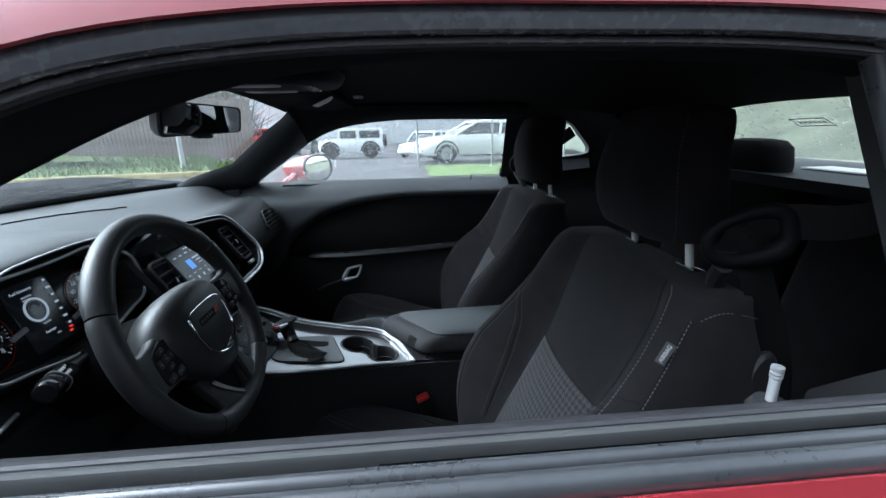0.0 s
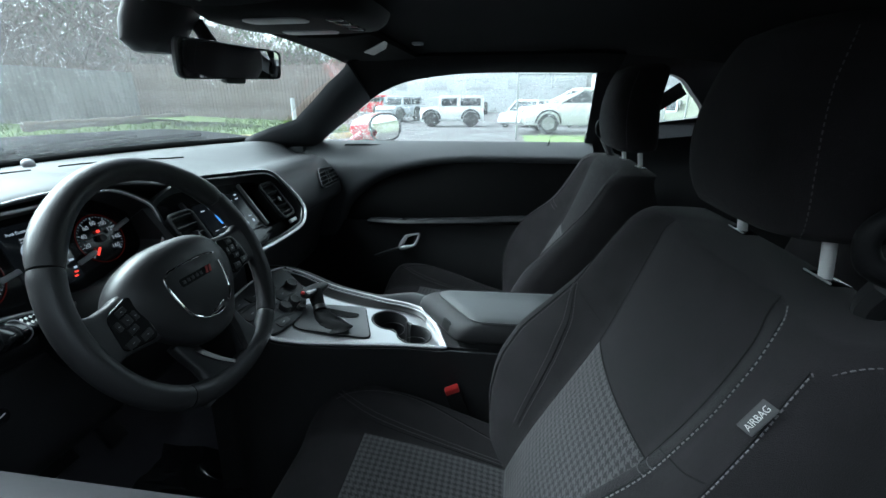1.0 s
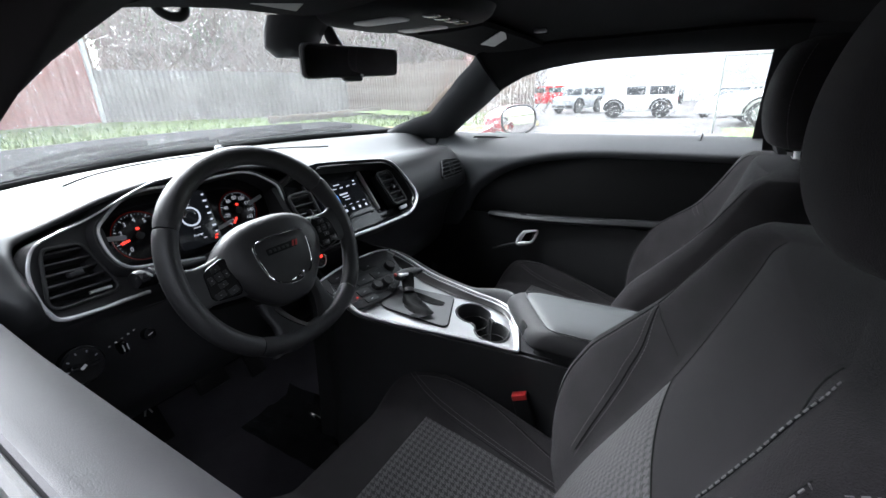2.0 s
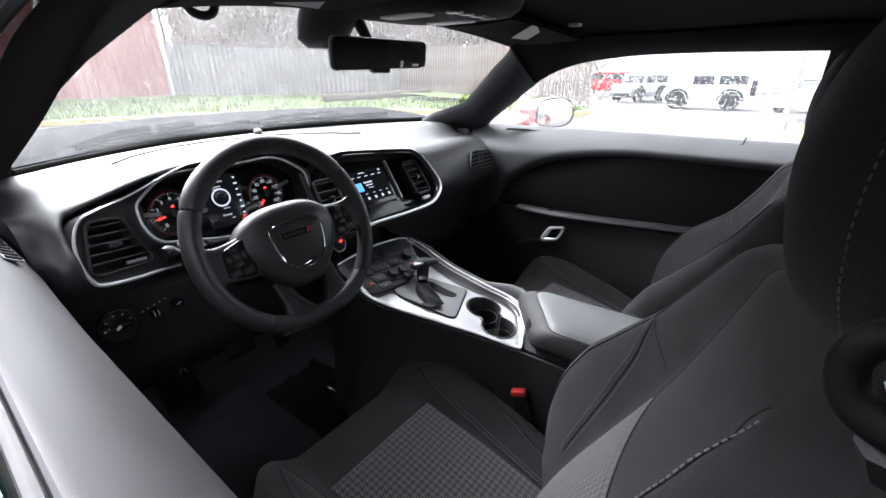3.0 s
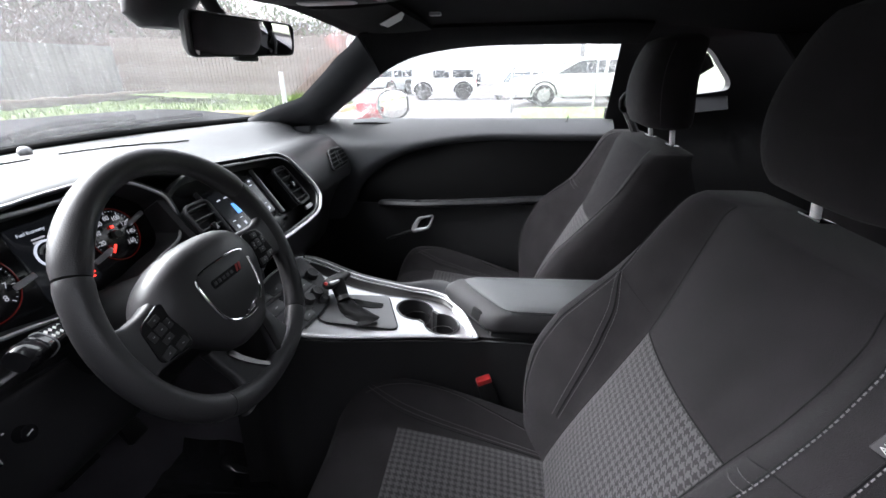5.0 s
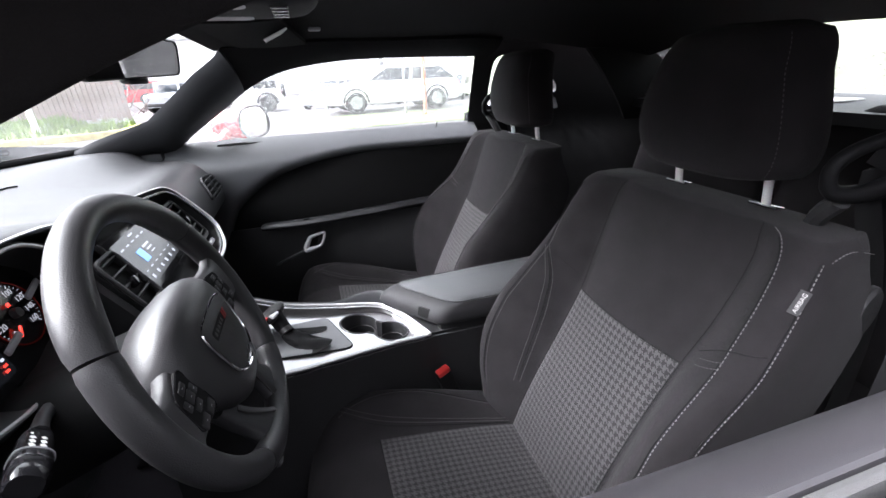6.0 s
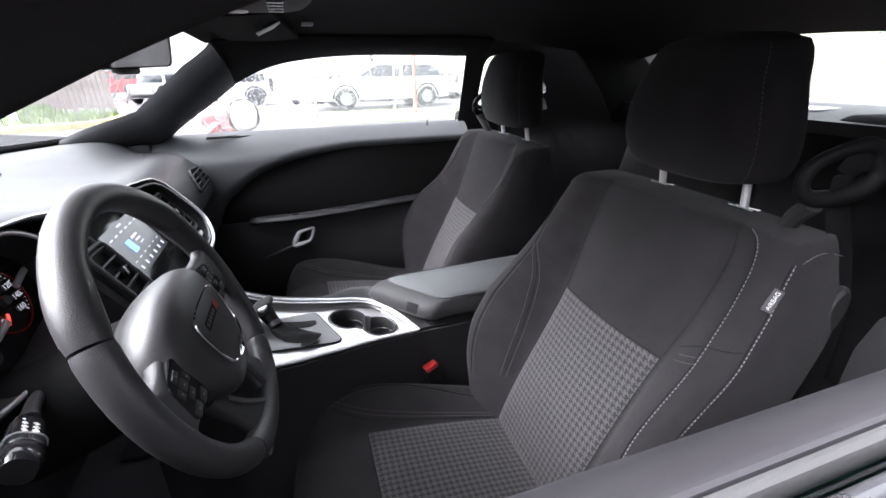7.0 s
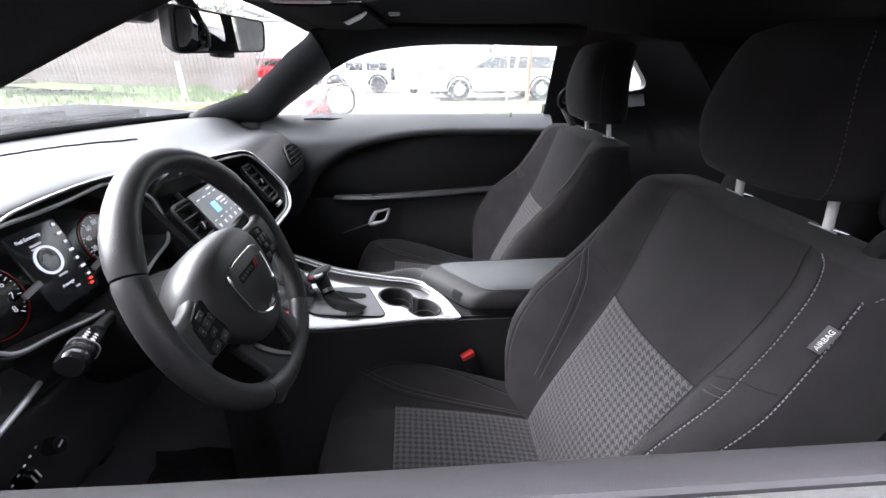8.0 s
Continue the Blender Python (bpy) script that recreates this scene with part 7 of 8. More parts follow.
# ---- outside ----
M_ASPHALT = mat("wet_asphalt", (0.062, 0.055, 0.056), 0.58, grain=0.8, scale=70, var=0.40, vscale=0.6, rvar=0.4, spec=0.32)
M_TWIG = mat("bare_brown_twigs", (0.15, 0.115, 0.10), 0.85, var=0.4, vscale=0.7)
M_WOODS = mat("mottled_winter_woods", (0.115, 0.10, 0.085), 0.95, grain=1.0, scale=6, var=0.55, vscale=0.35)
M_GRASS = mat("grass_ground", (0.10, 0.15, 0.035), 0.9, grain=1.0, scale=60, var=0.5, vscale=3)
M_LIGHTBLOCK = mat("dark_blocking_wall", (0.07, 0.072, 0.075), 0.7, grain=0.3, scale=30, var=0.25, vscale=1.5)
M_KERB = mat("worn_yellow_kerb", (0.40, 0.33, 0.13), 0.7, grain=0.5, scale=120, var=0.35)
M_WALLRED = mat("red_brown_siding", (0.26, 0.075, 0.06), 0.7, grain=0.3, scale=40, var=0.2)
M_METAL = mat("grey_sheet_fence", (0.20, 0.188, 0.18), 0.6, grain=0.2, scale=50, var=0.3, vscale=1.0)
M_WOOD = mat("grey_brown_boards", (0.21, 0.165, 0.145), 0.8, grain=0.5, scale=90, var=0.35, vscale=2)
M_GALV = mat("galvanised_steel", (0.35, 0.36, 0.36), 0.5, metal=0.6, var=0.2)
M_POST = mat("rust_red_post", (0.45, 0.16, 0.10), 0.7, var=0.25)
M_WHITECAR = mat("white_car_paint", (0.78, 0.79, 0.80), 0.25, coat=0.6, var=0.04)
M_REDCAR = mat("bright_red_car_paint", (0.60, 0.02, 0.03), 0.25, coat=0.6, var=0.06)
M_GREYCAR = mat("silver_car_paint", (0.35, 0.37, 0.39), 0.3, metal=0.4, coat=0.6, var=0.06)
M_CARGLASS = mat("dark_car_glass", (0.03, 0.035, 0.04), 0.08, var=0.05)
M_TYRE = mat("tyre_rubber", (0.018, 0.018, 0.018), 0.75, var=0.2)
M_LEAF = mat("foliage_leaf", (0.085, 0.115, 0.05), 0.7, var=0.45, vscale=3)
M_LAWN = mat("pale_wet_lawn", (0.112, 0.121, 0.085), 0.9, grain=0.6, scale=40, var=0.45, vscale=0.9)
M_BARK = mat("tree_bark", (0.10, 0.08, 0.06), 0.9, grain=0.8, scale=60, var=0.3)
M_FARGLASS = mat("pale_far_windows", (0.49, 0.50, 0.51), 0.4, var=0.1)
M_BUILD = mat("pale_far_building", (0.55, 0.56, 0.57), 0.7, var=0.1, vscale=0.4)

def lot_z(y):
    """The lot falls a little beyond the verge."""
    t = min(max((y - 17.0) / 9.0, 0), 1)
    return -0.65 * t * t * (3 - 2 * t)


def far_step(t):
    return 900 * math.copysign(abs(2 * t - 1) ** 3, t - 0.5)


bm = sheet(bmesh.new(), lambda a, b: Vector((far_step(a), far_step(b), lot_z(far_step(b)))), 40, 220)
tagged(part("ground", bm, M_ASPHALT), "wet grey asphalt car park", "ground", kind="structure")

KERB = smooth_path([(-15.4, -30, 0), (-15.3, -8, 0), (-15.2, 1, 0), (-15.0, 3.6, 0), (-13.9, 6.8, 0), (-12.2, 9.4, 0), (-10.2, 11.1, 0), (-7.8, 11.8, 0), (-5.8, 12.2, 0), (-4.6, 13.0, 0), (-4.6, 14.6, 0)], 8)
bm = bmesh.new()
loops = []
for i, p in enumerate(KERB):
    t = (KERB[min(i + 1, len(KERB) - 1)] - KERB[max(i - 1, 0)]).normalized()
    s = Vector((-t.y, t.x, 0))
    loops.append([p + s * a + Vector((0, 0, z)) for a, z in ((0, -0.05), (0, 0.10), (0.03, 0.14), (0.15, 0.15), (0.16, -0.05))])
rings(bm, loops)
tagged(part("kerb", bm, M_KERB), "worn yellow-painted concrete kerb", "kerb", kind="structure")
bm = bmesh.new()
rows = []
for i, p in enumerate(KERB):
    t = (KERB[min(i + 1, len(KERB) - 1)] - KERB[max(i - 1, 0)]).normalized()
    s = Vector((-t.y, t.x, 0))
    rows.append([bm.verts.new(p + s * (0.15 + 0.9 * k) + Vector((0, 0, 0.145 + 0.05 * k + 0.03 * noise.noise(Vector((i * 0.7, k * 0.9, 0)))))) for k in range(9)])
for a, b in zip(rows, rows[1:]):
    for j in range(8):
        bm.faces.new((a[j], a[j + 1], b[j + 1], b[j]))
tagged(part("grass_bank", bm, M_GRASS), "ragged green grass verge behind the kerb", "grass", kind="structure")
random.seed(3)
bm = bmesh.new()
for k in range(5200):
    i = random.randrange(8, len(KERB) - 2)
    p = KERB[i].lerp(KERB[i + 1], random.random())
    t = (KERB[i + 1] - KERB[i]).normalized()
    s = Vector((-t.y, t.x, 0))
    d = random.random() ** 1.4 * 4.5 + 0.12
    q = p + s * d + Vector((0, 0, 0.14 + 0.05 * d))
    h, w, r = random.uniform(0.08, 0.26), random.uniform(0.01, 0.025), random.uniform(0, 6.28)
    v = Vector((math.cos(r), math.sin(r), 0)) * w
    bm.faces.new([bm.verts.new(q - v), bm.verts.new(q + v), bm.verts.new(q + Vector((random.uniform(-0.08, 0.08), random.uniform(-0.08, 0.08), h)))])
tagged(part("grass_blades", bm, M_GRASS, smooth=False), "uneven wet grass blades on the verge", "grass", kind="stuff")

# red shed wall and the corrugated and boarded fences
def corrugated(name, a, b, h0, h1, z0, pitch, material, label, depth=0.03):
    a, b = Vector((*a, z0)), Vector((*b, z0))
    L = (b - a).length
    t = (b - a) / L
    s = Vector((-t.y, t.x, 0))
    n = int(L / pitch) * 4
    bm = bmesh.new()
    fr, bk = [], []
    for i in range(n + 1):
        o = depth * (0, 1, 1, 0)[i % 4]
        p = a + t * (L * i / n) - s * o
        h = h0 + (h1 - h0) * i / n
        fr.append((bm.verts.new(p), bm.verts.new(p + Vector((0, 0, h)))))
        bk.append((bm.verts.new(p + s * 0.04), bm.verts.new(p + s * 0.04 + Vector((0, 0, h)))))
    for i in range(n):
        bm.faces.new((fr[i][0], fr[i + 1][0], fr[i + 1][1], fr[i][1]))
        bm.faces.new((bk[i][0], bk[i][1], bk[i + 1][1], bk[i + 1][0]))
        bm.faces.new((fr[i][1], fr[i + 1][1], bk[i + 1][1], bk[i][1]))
    bmesh.ops.recalc_face_normals(bm, faces=bm.faces)
    return tagged(part(name, bm, material, smooth=False), label, "fence" if "fence" in name else "wall", kind="structure")


corrugated("wall_shed", (-24.0, -26.0), (-20.4, 8.3), 5.5, 5.5, 0.25, 0.35, M_WALLRED, "red-brown metal-sided shed wall")
corrugated("fence_sheet", (-20.3, 8.4), (-13.4, 15.0), 2.15, 1.75, 0.3, 0.20, M_METAL, "weathered grey corrugated fence")
bm = rbox(bmesh.new(), (-20.33, 8.36, 2.9), (0.14, 0.14, 5.6), 0.01)
tagged(part("corner_post", bm, M_BUILD), "pale post at the shed's corner", "post", kind="structure")
fence = thing("board_fence", (-13.4, 15.0, 0.2), "weathered upright board fence", "fence")
a, b = Vector((-13.4, 15.0, 0.3)), Vector((-5.2, 15.6, 0.25))
board = None
random.seed(5)
for k in range(66):
    p = a.lerp(b, k / 65)
    if board is None:
        bm = rbox(bmesh.new(), p + Vector((0, 0, 1.0)), (0.115, 0.03, 2.0), 0.006, seg=1)
        board = part("board", bm, M_WOOD, fence)
        p_first = p
    else:
        o = board.copy()
        scene.collection.objects.link(o)
        o.location = p - p_first + Vector((0, 0, random.uniform(-0.06, 0.03)))
        o.parent = fence
for z in (0.6, 1.6):
    part("rail", rbox(bmesh.new(), (a + b) / 2 + Vector((0, 0.05, z - 0.3)), ((b - a).length, 0.05, 0.09), 0.005, Matrix.Rotation(math.atan2(b.y - a.y, b.x - a.x), 3, "Z")), M_WOOD, fence)


def tree(at, h, spread, seed, n=1500):
    random.seed(seed)
    t = thing("tree", at, "bare-branched tree with thin pale green leaves", "tree", "trees behind the fence")
    at = Vector(at)
    bm = tube(bmesh.new(), smooth_path([at, at + Vector((0.1, 0.1, h * 0.3)), at + Vector((-0.05, 0.15, h * 0.6))], 4), [0.16 - 0.012 * k for k in range(9)], 8)
    tips = []
    for k in range(9):
        z0 = h * random.uniform(0.25, 0.6)
        ang = random.uniform(0, 6.28)
        e = at + Vector((math.cos(ang) * spread * random.uniform(0.5, 1), math.sin(ang) * spread * random.uniform(0.5, 1), h * random.uniform(0.6, 1.0)))
        m = at + Vector((math.cos(ang) * spread * 0.3, math.sin(ang) * spread * 0.3, z0 + 0.3 * (e.z - at.z - z0)))
        path = smooth_path([at + Vector((0, 0.1, z0)), m, e], 4)
        tube(bm, path, [0.07 - 0.007 * j for j in range(len(path))], 6)
        tips += path[3:]
    part("trunk", bm, M_BARK, t)
    bm = bmesh.new()
    for k in range(n):
        c = random.choice(tips) + Vector((random.gauss(0, 0.45), random.gauss(0, 0.45), random.gauss(0, 0.4)))
        r = Euler((random.uniform(0, 6.28), random.uniform(0, 6.28), 0)).to_matrix()
        s = random.uniform(0.05, 0.13)
        bm.faces.new([bm.verts.new(c + r @ Vector(q)) for q in ((-s, 0, 0), (0, -s * 0.5, 0.02), (s, 0, 0), (0, s * 0.5, 0.02))])
    part("crown", bm, M_LEAF, t)


for k, (x, y, h, s) in enumerate(((-22, 14, 6.5, 3.0), (-17.5, 17.5, 6.8, 3.2), (-12.5, 19.0, 4.8, 2.6), (-8.5, 19.6, 3.6, 1.8), (-27, 11, 8.0, 4.0))):
    tree((x, y, 0.2), h, s, 20 + k)

# leafless thicket behind the fences, lower towards the open lot, and the wooded rise beyond it
THICKET = smooth_path([(-23.5, 10.0, 6.2), (-20.0, 12.5, 6.0), (-17.0, 15.2, 5.4), (-13.5, 17.4, 4.4), (-10.0, 18.3, 3.2), (-6.5, 18.6, 2.2)], 10)
random.seed(17)
bm = bmesh.new()
for k in range(9000):
    p = along(THICKET, random.random())
    d = random.gauss(0, 1.1)
    z = 0.2 + (p.z - 0.6) * random.random() ** 0.9
    c = Vector((p.x - 0.6 * d, p.y + 0.7 * d, z))
    way = Vector((random.gauss(0, 0.45), random.gauss(0, 0.45), random.uniform(0.3, 1))).normalized() * random.uniform(0.5, 1.5)
    w = way.cross(Vector((random.uniform(-1, 1), random.uniform(-1, 1), 0.2))).normalized() * random.uniform(0.010, 0.026)
    bm.faces.new([bm.verts.new(c - w), bm.verts.new(c + w), bm.verts.new(c + way + w * 0.3), bm.verts.new(c + way - w * 0.3)])
tagged(part("thicket", bm, M_TWIG, smooth=False), "tangled leafless brown thicket behind the fences", "bushes", kind="stuff")


def woods(a, b):
    p = along(THICKET, a)
    out_w = Vector((p.x, p.y, 0)).normalized()
    base = Vector((p.x, p.y, 0)) + out_w * (9 + 6 * b)
    h = (1.45 * p.z + 0.7 * noise.noise(Vector((a * 14, 0, 5))) + 0.35 * noise.noise(Vector((a * 55, 0, 2)))) * b
    q = base + Vector((0, 0, h))
    return q + out_w * (0.6 * noise.noise(Vector((a * 30, b * 8, 1))))


tagged(part("wooded_rise", sheet(bmesh.new(), woods, 110, 16), M_WOODS), "brown winter woods on the rise beyond the fences", "woods", kind="structure")
log_ob = thing("fallen_log", (-12.3, 12.5, 0.34), "weathered brown log lying along the grass verge", "log")
bm = tube(bmesh.new(), smooth_path([(-13.1, 10.5, 0.44), (-12.6, 11.8, 0.46), (-12.0, 13.3, 0.50), (-11.4, 14.6, 0.56)], 6), [0.13 + 0.02 * math.sin(k * 1.7) for k in range(19)], 10)
part("trunk", bm, M_BARK, log_ob)

# parked vehicles
def car(name, at, heading, L, W, H, paint, label, boxy=False, lift=0.0, group="parked cars"):
    """A parked car: body with sills and arches, cabin with glass, wheels, lamps. It faces its own -x."""
    v = thing(name, at, label, "car", group)
    R = Matrix.Translation(at) @ Matrix.Rotation(radians(heading), 4, "Z")
    wr = 0.34 + 0.07 * boxy
    z0, zb = 0.28 + lift, (0.98 if not boxy else 1.12) + lift
    xs = [-L / 2, -L / 2 + 0.12, -L * 0.36, -L * 0.18, L * 0.1, L * 0.34, L / 2 - 0.1, L / 2]
    hood_z = zb - (0.0 if boxy else 0.10)
    tops = [hood_z - 0.22, hood_z - 0.08, hood_z - 0.02, zb, zb, zb, zb - 0.03, zb - 0.2]
    ws = [0.86, 0.97, 1, 1, 1, 1, 0.98, 0.88]

    def put(bm):
        bmesh.ops.transform(bm, matrix=R, verts=bm.verts)
        return bm

    bm = bmesh.new()
    loops = []
    for x, zt, w in zip(xs, tops, ws):
        hw = W / 2 * w
        loops.append([Vector((x, y, z)) for y, z in ((-hw * 0.92, z0), (-hw, z0 + 0.2), (-hw, zt - 0.15), (-hw * 0.93, zt), (hw * 0.93, zt), (hw, zt - 0.15), (hw, z0 + 0.2), (hw * 0.92, z0))])
    rings(bm, loops)
    bmesh.ops.bevel(bm, geom=bm.edges[:], offset=0.03, segments=2, affect="EDGES")
    body = part("body", put(bm), paint, v)
    cab = ((-L * 0.20, -L * 0.17, L * 0.48, L * 0.49) if boxy else (-L * 0.24, -L * 0.08, L * 0.36, L * 0.47))
    ht = H + lift
    bm = bmesh.new()
    rings(bm, [[Vector((x, y, zz)) for x, y in ((x0, -W / 2 * s), (x1, -W / 2 * s), (x1, W / 2 * s), (x0, W / 2 * s))] for zz, s, x0, x1 in ((zb - 0.02, 0.93, cab[0], cab[3]), (ht - 0.10, 0.80 if not boxy else 0.9, cab[1], cab[2]))])
    house = part("glasshouse", put(bm), paint if boxy else M_CARGLASS, v, "" if boxy else "dark window glass")
    if boxy:
        z_lo, z_hi = zb + 0.06, ht - 0.16
        for s in (-1, 1):
            for x0, x1 in ((-L * 0.155, L * 0.085), (L * 0.14, L * 0.45)):
                bm = rbox(bmesh.new(), ((x0 + x1) / 2, s * W / 2 * 0.925, (z_lo + z_hi) / 2), (x1 - x0, 0.03, z_hi - z_lo), 0.02)
                part("pane", put(bm), M_CARGLASS, house, "dark window glass")
        bm = rbox(bmesh.new(), (-L * 0.19, 0, (z_lo + z_hi) / 2), (0.03, W * 0.78, z_hi - z_lo), 0.01, Matrix.Rotation(radians(11), 3, "Y"))
        part("pane", put(bm), M_CARGLASS, house, "dark window glass")
    bm = rbox(bmesh.new(), ((cab[1] + cab[2]) / 2, 0, ht - 0.06), (cab[2] - cab[1] + 0.06, W * (0.82 if not boxy else 0.92), 0.10), 0.04)
    part("roof", put(bm), paint, v)
    for s in (-1, 1):
        for x_lo, x_hi in ((cab[0], cab[1]), (L * 0.10, L * 0.12), (cab[3], cab[2])):
            bm = tube(bmesh.new(), [(x_lo, s * W / 2 * 0.935, zb - 0.02), (x_hi, s * W / 2 * (0.81 if not boxy else 0.905), ht - 0.09)], 0.045, 6)
            part("pillar", put(bm), paint, v)
        for x in (-L * 0.315, L * 0.30):
            bm = rod(bmesh.new(), (x, s * (W / 2 - 0.22), wr), (x, s * (W / 2 + 0.01), wr), wr, wr, 24)
            bmesh.ops.bevel(bm, geom=[e for e in bm.edges if abs(e.calc_face_angle(0)) > 1.0], offset=0.03, segments=2, affect="EDGES")
            w_ob = part("wheel", put(bm), M_TYRE, v)
            bm = rod(bmesh.new(), (x, s * (W / 2 - 0.02), wr), (x, s * (W / 2 + 0.02), wr), wr * 0.62, wr * 0.58, 20)
            part("rim", put(bm), M_PLASTIC if boxy else M_GALV, w_ob)
            bm = tube(bmesh.new(), [(x + (wr + 0.06) * math.cos(q), s * (W / 2 + 0.0), wr + (wr + 0.06) * math.sin(q)) for q in [math.pi * k / 12 for k in range(13)]], 0.075 if boxy else 0.03, 6)
            part("wheel_arch", put(bm), M_TYRE, v)
        bm = rbox(bmesh.new(), (-L / 2 + 0.04, s * W * 0.36, zb - 0.28), (0.08, 0.22, 0.14), 0.03)
        part("headlamp", put(bm), M_LENS, v)
        bm = rbox(bmesh.new(), (L / 2 - 0.03, s * W * 0.40, zb - 0.22), (0.06, 0.14, 0.2), 0.02)
        part("tail_lamp", put(bm), M_REDCAR, v)
    bm = rbox(bmesh.new(), (-L / 2 - 0.02, 0, z0 + 0.16), (0.14, W * 0.9, 0.2), 0.04)
    part("bumper", put(bm), M_PLASTIC if boxy else paint, v)
    if boxy:
        bm = rod(bmesh.new(), (L / 2, 0.1, 1.0 + lift), (L / 2 + 0.24, 0.1, 1.0 + lift), 0.38, 0.38, 24)
        part("spare_wheel", put(bm), M_TYRE, v)
    return v


car("offroad_car", (-3.35, 28.4, lot_z(30)), 4, 4.0, 1.85, 1.78, M_WHITECAR, "white boxy off-road car with dark rear panes", 2, 0.08)
car("suv", (2.75, 15.6, 0), 6, 4.5, 1.85, 1.42, M_WHITECAR, "white parked estate SUV behind a wire fence")
car("suv", (1.5, 28.5, lot_z(30)), 60, 4.6, 1.9, 1.60, M_WHITECAR, "white SUV parked nose-out on the lot")
car("suv", (5.4, 29.0, lot_z(30)), 62, 4.7, 1.9, 1.60, M_GREYCAR, "silver SUV parked in the row")
car("offroad_car", (-8.2, 34.0, lot_z(30)), 70, 4.0, 1.85, 1.78, M_GREYCAR, "grey boxy off-road car with black wheel flares", 2, 0.06)
car("offroad_car", (-13.1, 40.0, lot_z(30) + 0.15), 12, 5.2, 1.9, 1.75, M_REDCAR, "bright red off-road car at the lot's far side", True, 0.05)
car("suv", (-20.0, 42.0, lot_z(30)), 70, 4.6, 1.9, 1.6, M_GREYCAR, "silver car parked at the far side")
car("suv", (9.7, 29.5, lot_z(30)), 64, 4.6, 1.9, 1.6, M_WHITECAR, "white car parked in the row")

# wire fence with posts, grass patch
wf_post = thing("wire_fence", (2.5, 12.6, 0), "galvanised chain-link fence with posts", "fence")
for k in range(5):
    x = 0.4 + 2.2 * k
    part("fence_post", rod(bmesh.new(), (x, 12.7, 0), (x, 12.7, 1.75), 0.03, 0.03, 10), M_GALV, wf_post)
part("top_rail", rod(bmesh.new(), (0.4, 12.7, 1.72), (9.2, 12.7, 1.72), 0.022, 0.022, 8), M_GALV, wf_post)
verts, faces = [], []
for k in range(150):
    for s in (-1, 1):
        x0 = 0.4 + 8.8 * k / 150
        x1 = x0 + s * 1.6
        if 0.3 < x1 < 9.3:
            i = len(verts)
            verts += [(x0 - 0.003, 12.7, 0.08), (x0 + 0.003, 12.7, 0.08), (x1 + 0.003, 12.7, 1.7), (x1 - 0.003, 12.7, 1.7)]
            faces.append((i, i + 1, i + 2, i + 3))
me = bpy.data.meshes.new("wire_mesh")
me.from_pydata(verts, [], faces)
me.materials.append(M_GALV)
wm = new("wire_mesh", me)
wm.parent = wf_post
wm.location = -wf_post.location
tagged(part("marker_post", rod(bmesh.new(), (3.05, 12.2, 0), (3.05, 12.2, 2.4), 0.05, 0.05, 10), M_POST), "rust-red steel post by the fence", "post")
tagged(part("lamp_post", rod(bmesh.new(), (-6.3, 12.9, 0), (-6.3, 12.9, 1.15), 0.07, 0.06, 12), M_BUILD), "short pale bollard post on the verge", "post")
bm = sheet(bmesh.new(), lambda a, b: Vector((0.6 + 9 * a, 10.7 + 3.2 * b + 0.15 * math.sin(9 * a), 0.02 + 0.05 * math.sin(math.pi * b))), 20, 8)
tagged(part("grass_patch", bm, M_GRASS), "small strip of grass under the wire fence", "grass", kind="structure")
# far buildings and wooded edge beyond the lot
for k, (x, y, w, h) in enumerate(((-6, 60, 30, 5.0), (26, 62, 28, 6.0), (-40, 70, 36, 7.0))):
    bd = thing("far_building", (x, y, lot_z(y)), "pale low commercial building far across the lot", "building", "far buildings")
    part("wall", rbox(bmesh.new(), (x, y, h / 2 - 0.4), (w, 12, h + 0.8), 0.05), M_BUILD, bd)
    part("roof", rbox(bmesh.new(), (x, y, h + 0.15), (w + 0.8, 12.8, 0.3), 0.05), M_GALV, bd)
    for j in range(6):
        part("window", rbox(bmesh.new(), (x - w / 2 + w * (j + 0.5) / 6, y - 6.02, h * 0.5), (w / 11, 0.08, h * 0.25), 0.02), M_FARGLASS, bd)
# hedge seen through the rear window
bm = sheet(bmesh.new(), lambda a, b: Vector((8.0 + 14.0 * a, -30 + 70 * b, 0.02 + 4.6 * step(a, 0.0, 1.0) + 0.15 * noise.noise(Vector((a * 8, b * 30, 0))))), 20, 60)
tagged(part("grass_slope", bm, M_LAWN), "pale green grass slope behind the car park", "grass", kind="structure")
random.seed(11)
bm = bmesh.new()
for k in range(9000):
    x, y = random.uniform(15.5, 18), random.uniform(-8, 22)
    z = 2.3 + random.uniform(0.05, 1) ** 0.7 * 1.9 * (0.55 + 0.45 * noise.noise(Vector((y * 0.5, 0, 3))))
    r = Euler((random.uniform(0, 6.28), random.uniform(0, 6.28), 0)).to_matrix()
    s = random.uniform(0.07, 0.15)
    c = Vector((x, y, z))
    bm.faces.new([bm.verts.new(c + r @ Vector(q)) for q in ((-s, 0, 0), (0, -s * 0.5, 0.03), (s, 0, 0), (0, s * 0.5, 0.03))])
tagged(part("hedge", bm, M_LEAF, smooth=False), "ragged green shrubs on the grass slope", "hedge", kind="stuff")

# plain unseen wall, added to cut sky light through the driver's window
bm = rbox(bmesh.new(), (2.0, -4.6, 2.7), (26.0, 0.3, 5.4), 0.02)
tagged(part("wall_light_block", bm, M_LIGHTBLOCK), "plain dark grey wall out of view, added to block light from the driver's side", "wall", kind="structure")

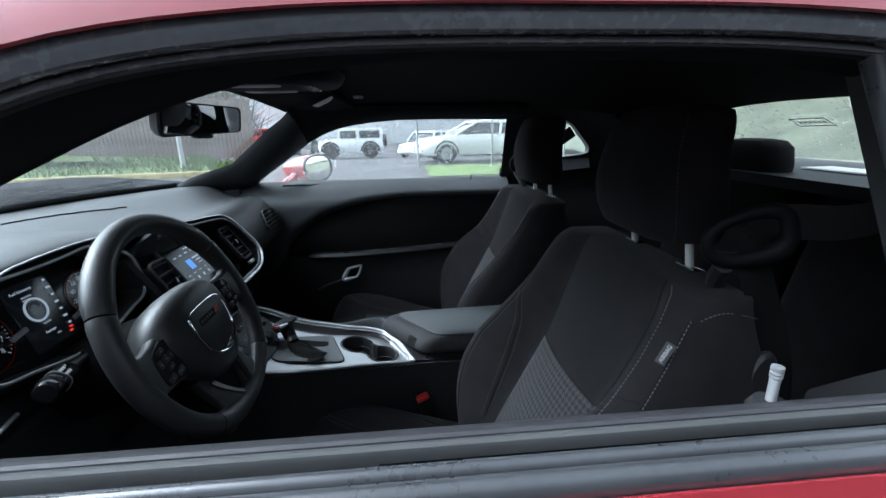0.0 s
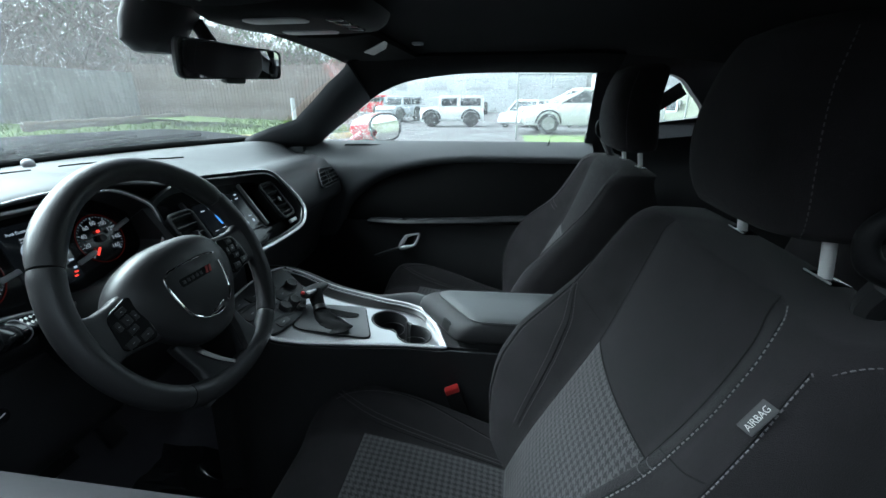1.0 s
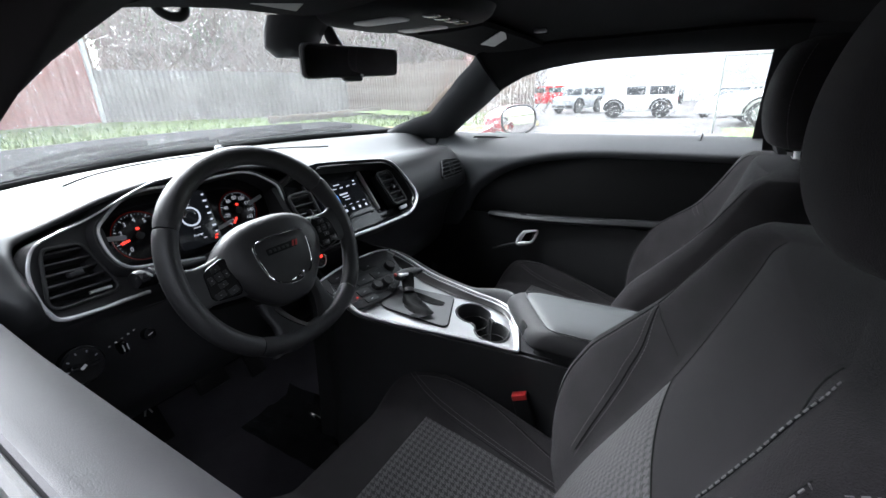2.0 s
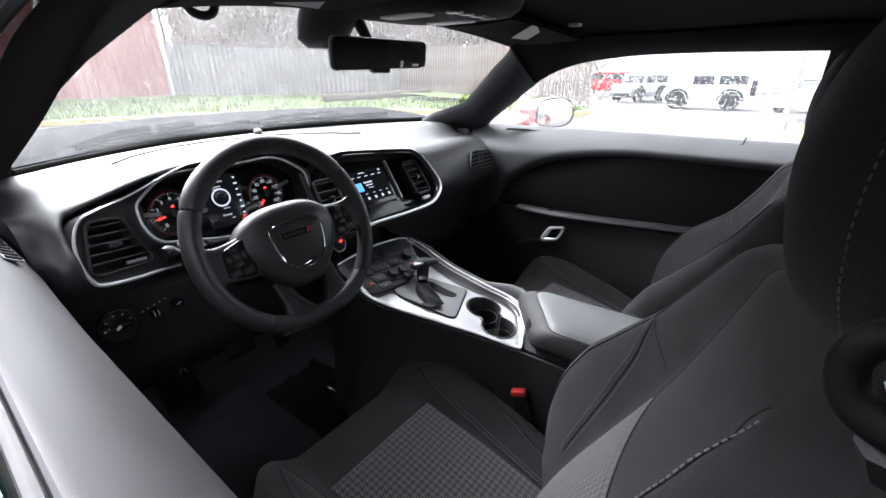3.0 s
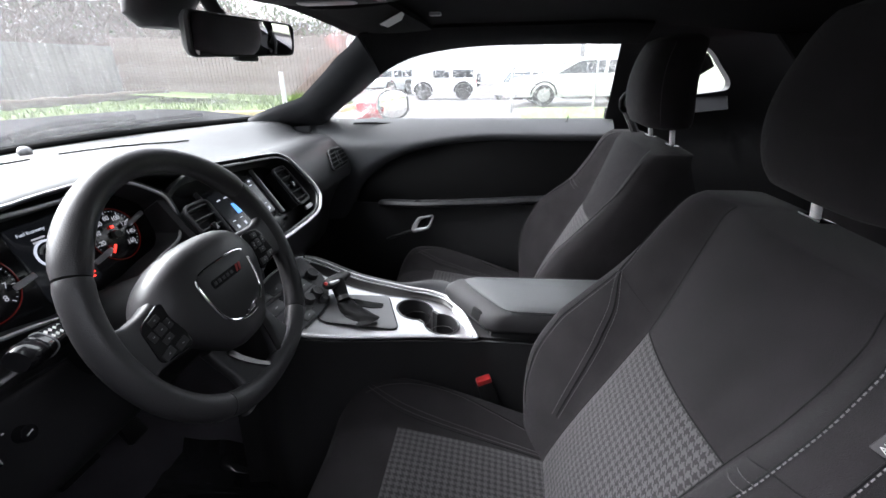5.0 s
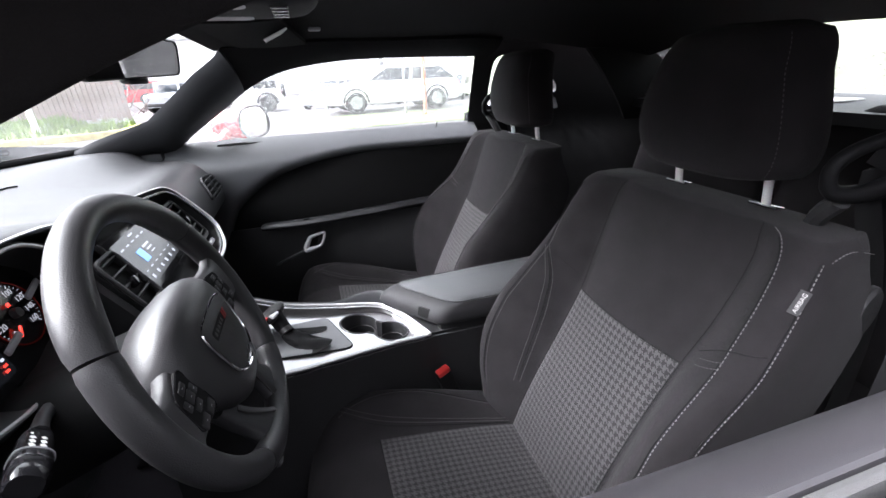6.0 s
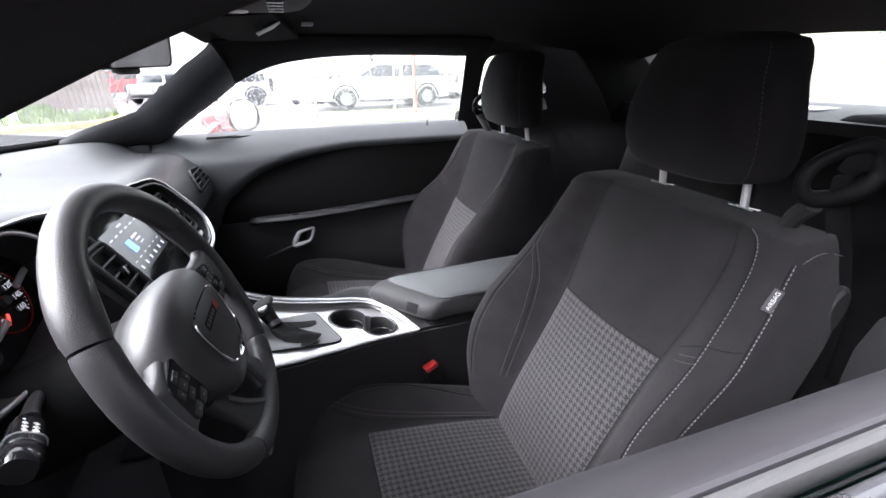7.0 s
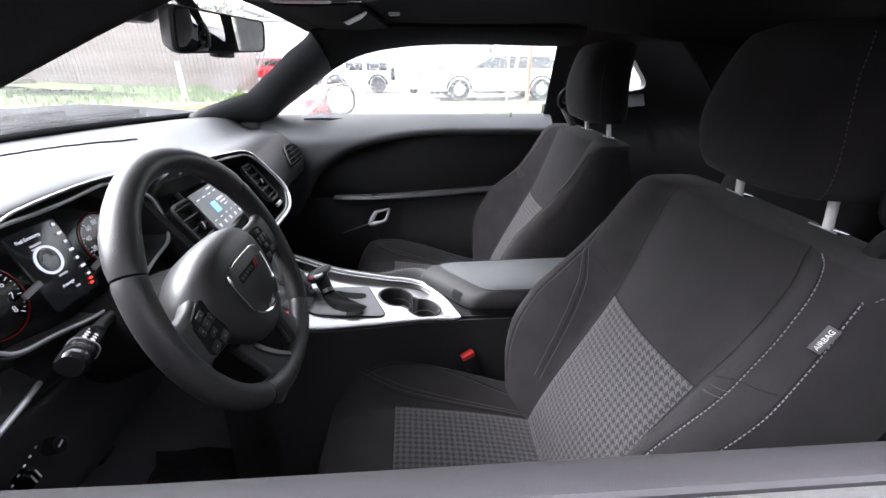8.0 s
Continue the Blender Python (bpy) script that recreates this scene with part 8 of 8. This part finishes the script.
# ---- rain on the car ----
def drops(name, surface, n, seed, r0, r1, label, out=0.0006, power=2.0, keep=None):
    """Many small water beads on the outer face of surface(u, v), joined into one object."""
    random.seed(seed)
    verts, faces = [], []
    K = 7
    for _ in range(n):
        u, v = random.random(), random.random()
        p, pu, pv = surface(u, v), surface(min(u + 0.004, 1), v), surface(u, min(v + 0.004, 1))
        if u > 0.99 or v > 0.99 or (keep and not keep(p)):
            continue
        a = (pu - p).normalized()
        nrm = a.cross(pv - p).normalized()
        b = nrm.cross(a)
        r = r0 + (r1 - r0) * random.random() ** power
        s, turn = random.uniform(0.75, 1.5), random.uniform(0, 6.28)
        c = p + nrm * out
        i = len(verts)
        for rr, h in ((1.0, 0.0), (0.80, 0.20), (0.42, 0.32)):
            for k in range(K):
                t = turn + 2 * math.pi * k / K
                w = rr * (1 + 0.15 * math.sin(2 * t + turn))
                verts.append(c + a * (r * w * math.cos(t)) + b * (r * s * w * math.sin(t)) + nrm * (r * h))
        for q in (0, 1):
            for k in range(K):
                faces.append((i + q * K + k, i + q * K + (k + 1) % K, i + (q + 1) * K + (k + 1) % K, i + (q + 1) * K + k))
        faces.append(tuple(i + 2 * K + k for k in range(K)))
        faces.append(tuple(i + K - 1 - k for k in range(K)))
    me = bpy.data.meshes.new(name)
    me.from_pydata(verts, [], faces)
    me.polygons.foreach_set("use_smooth", [True] * len(me.polygons))
    me.materials.append(M_DROP)
    ob = tagged(new(name, me), label, "water", kind="stuff")
    ob.visible_shadow = False
    return ob


drops("windshield_rain", lambda u, v: screen_at(1 - 2 * (0.02 + 0.96 * u), v), 20000, 41, 0.00025, 0.00105, "rain drops scattered over the windshield", 0.0012, 2.8)


def window_face(u, v):
    x = -0.58 + 0.98 * u
    z = 1.012 + (WIN_TOP(x) + 0.015 - 1.012) * v
    return Vector((x, side_y(z, x) + 0.005, z))


drops("window_rain", lambda u, v: window_face(1 - u, v), 13000, 42, 0.0004, 0.0020, "rain drops on the passenger window", 0.0012, 1.9)
drops("rear_window_rain", lambda u, v: rear_at(1 - 2 * u, v), 1500, 43, 0.001, 0.004, "rain drops on the rear window", -0.003)
drops("roof_rain_beads", lambda u, v: roof_side(1 - u, 0.03 + 0.5 * v), 900, 44, 0.0006, 0.0022, "water beads on the red roof edge", 0.0015)


def sill_face(u, v):
    x = 0.14 + 0.34 * u
    return Vector((x, 0.262 + 0.050 * v, 1.0125 - 0.040 * v**1.6))


drops("sill_rain_beads", lambda u, v: sill_face(u, v), 24, 47, 0.0003, 0.0008, "few water beads on the driver door top", 0.0008)
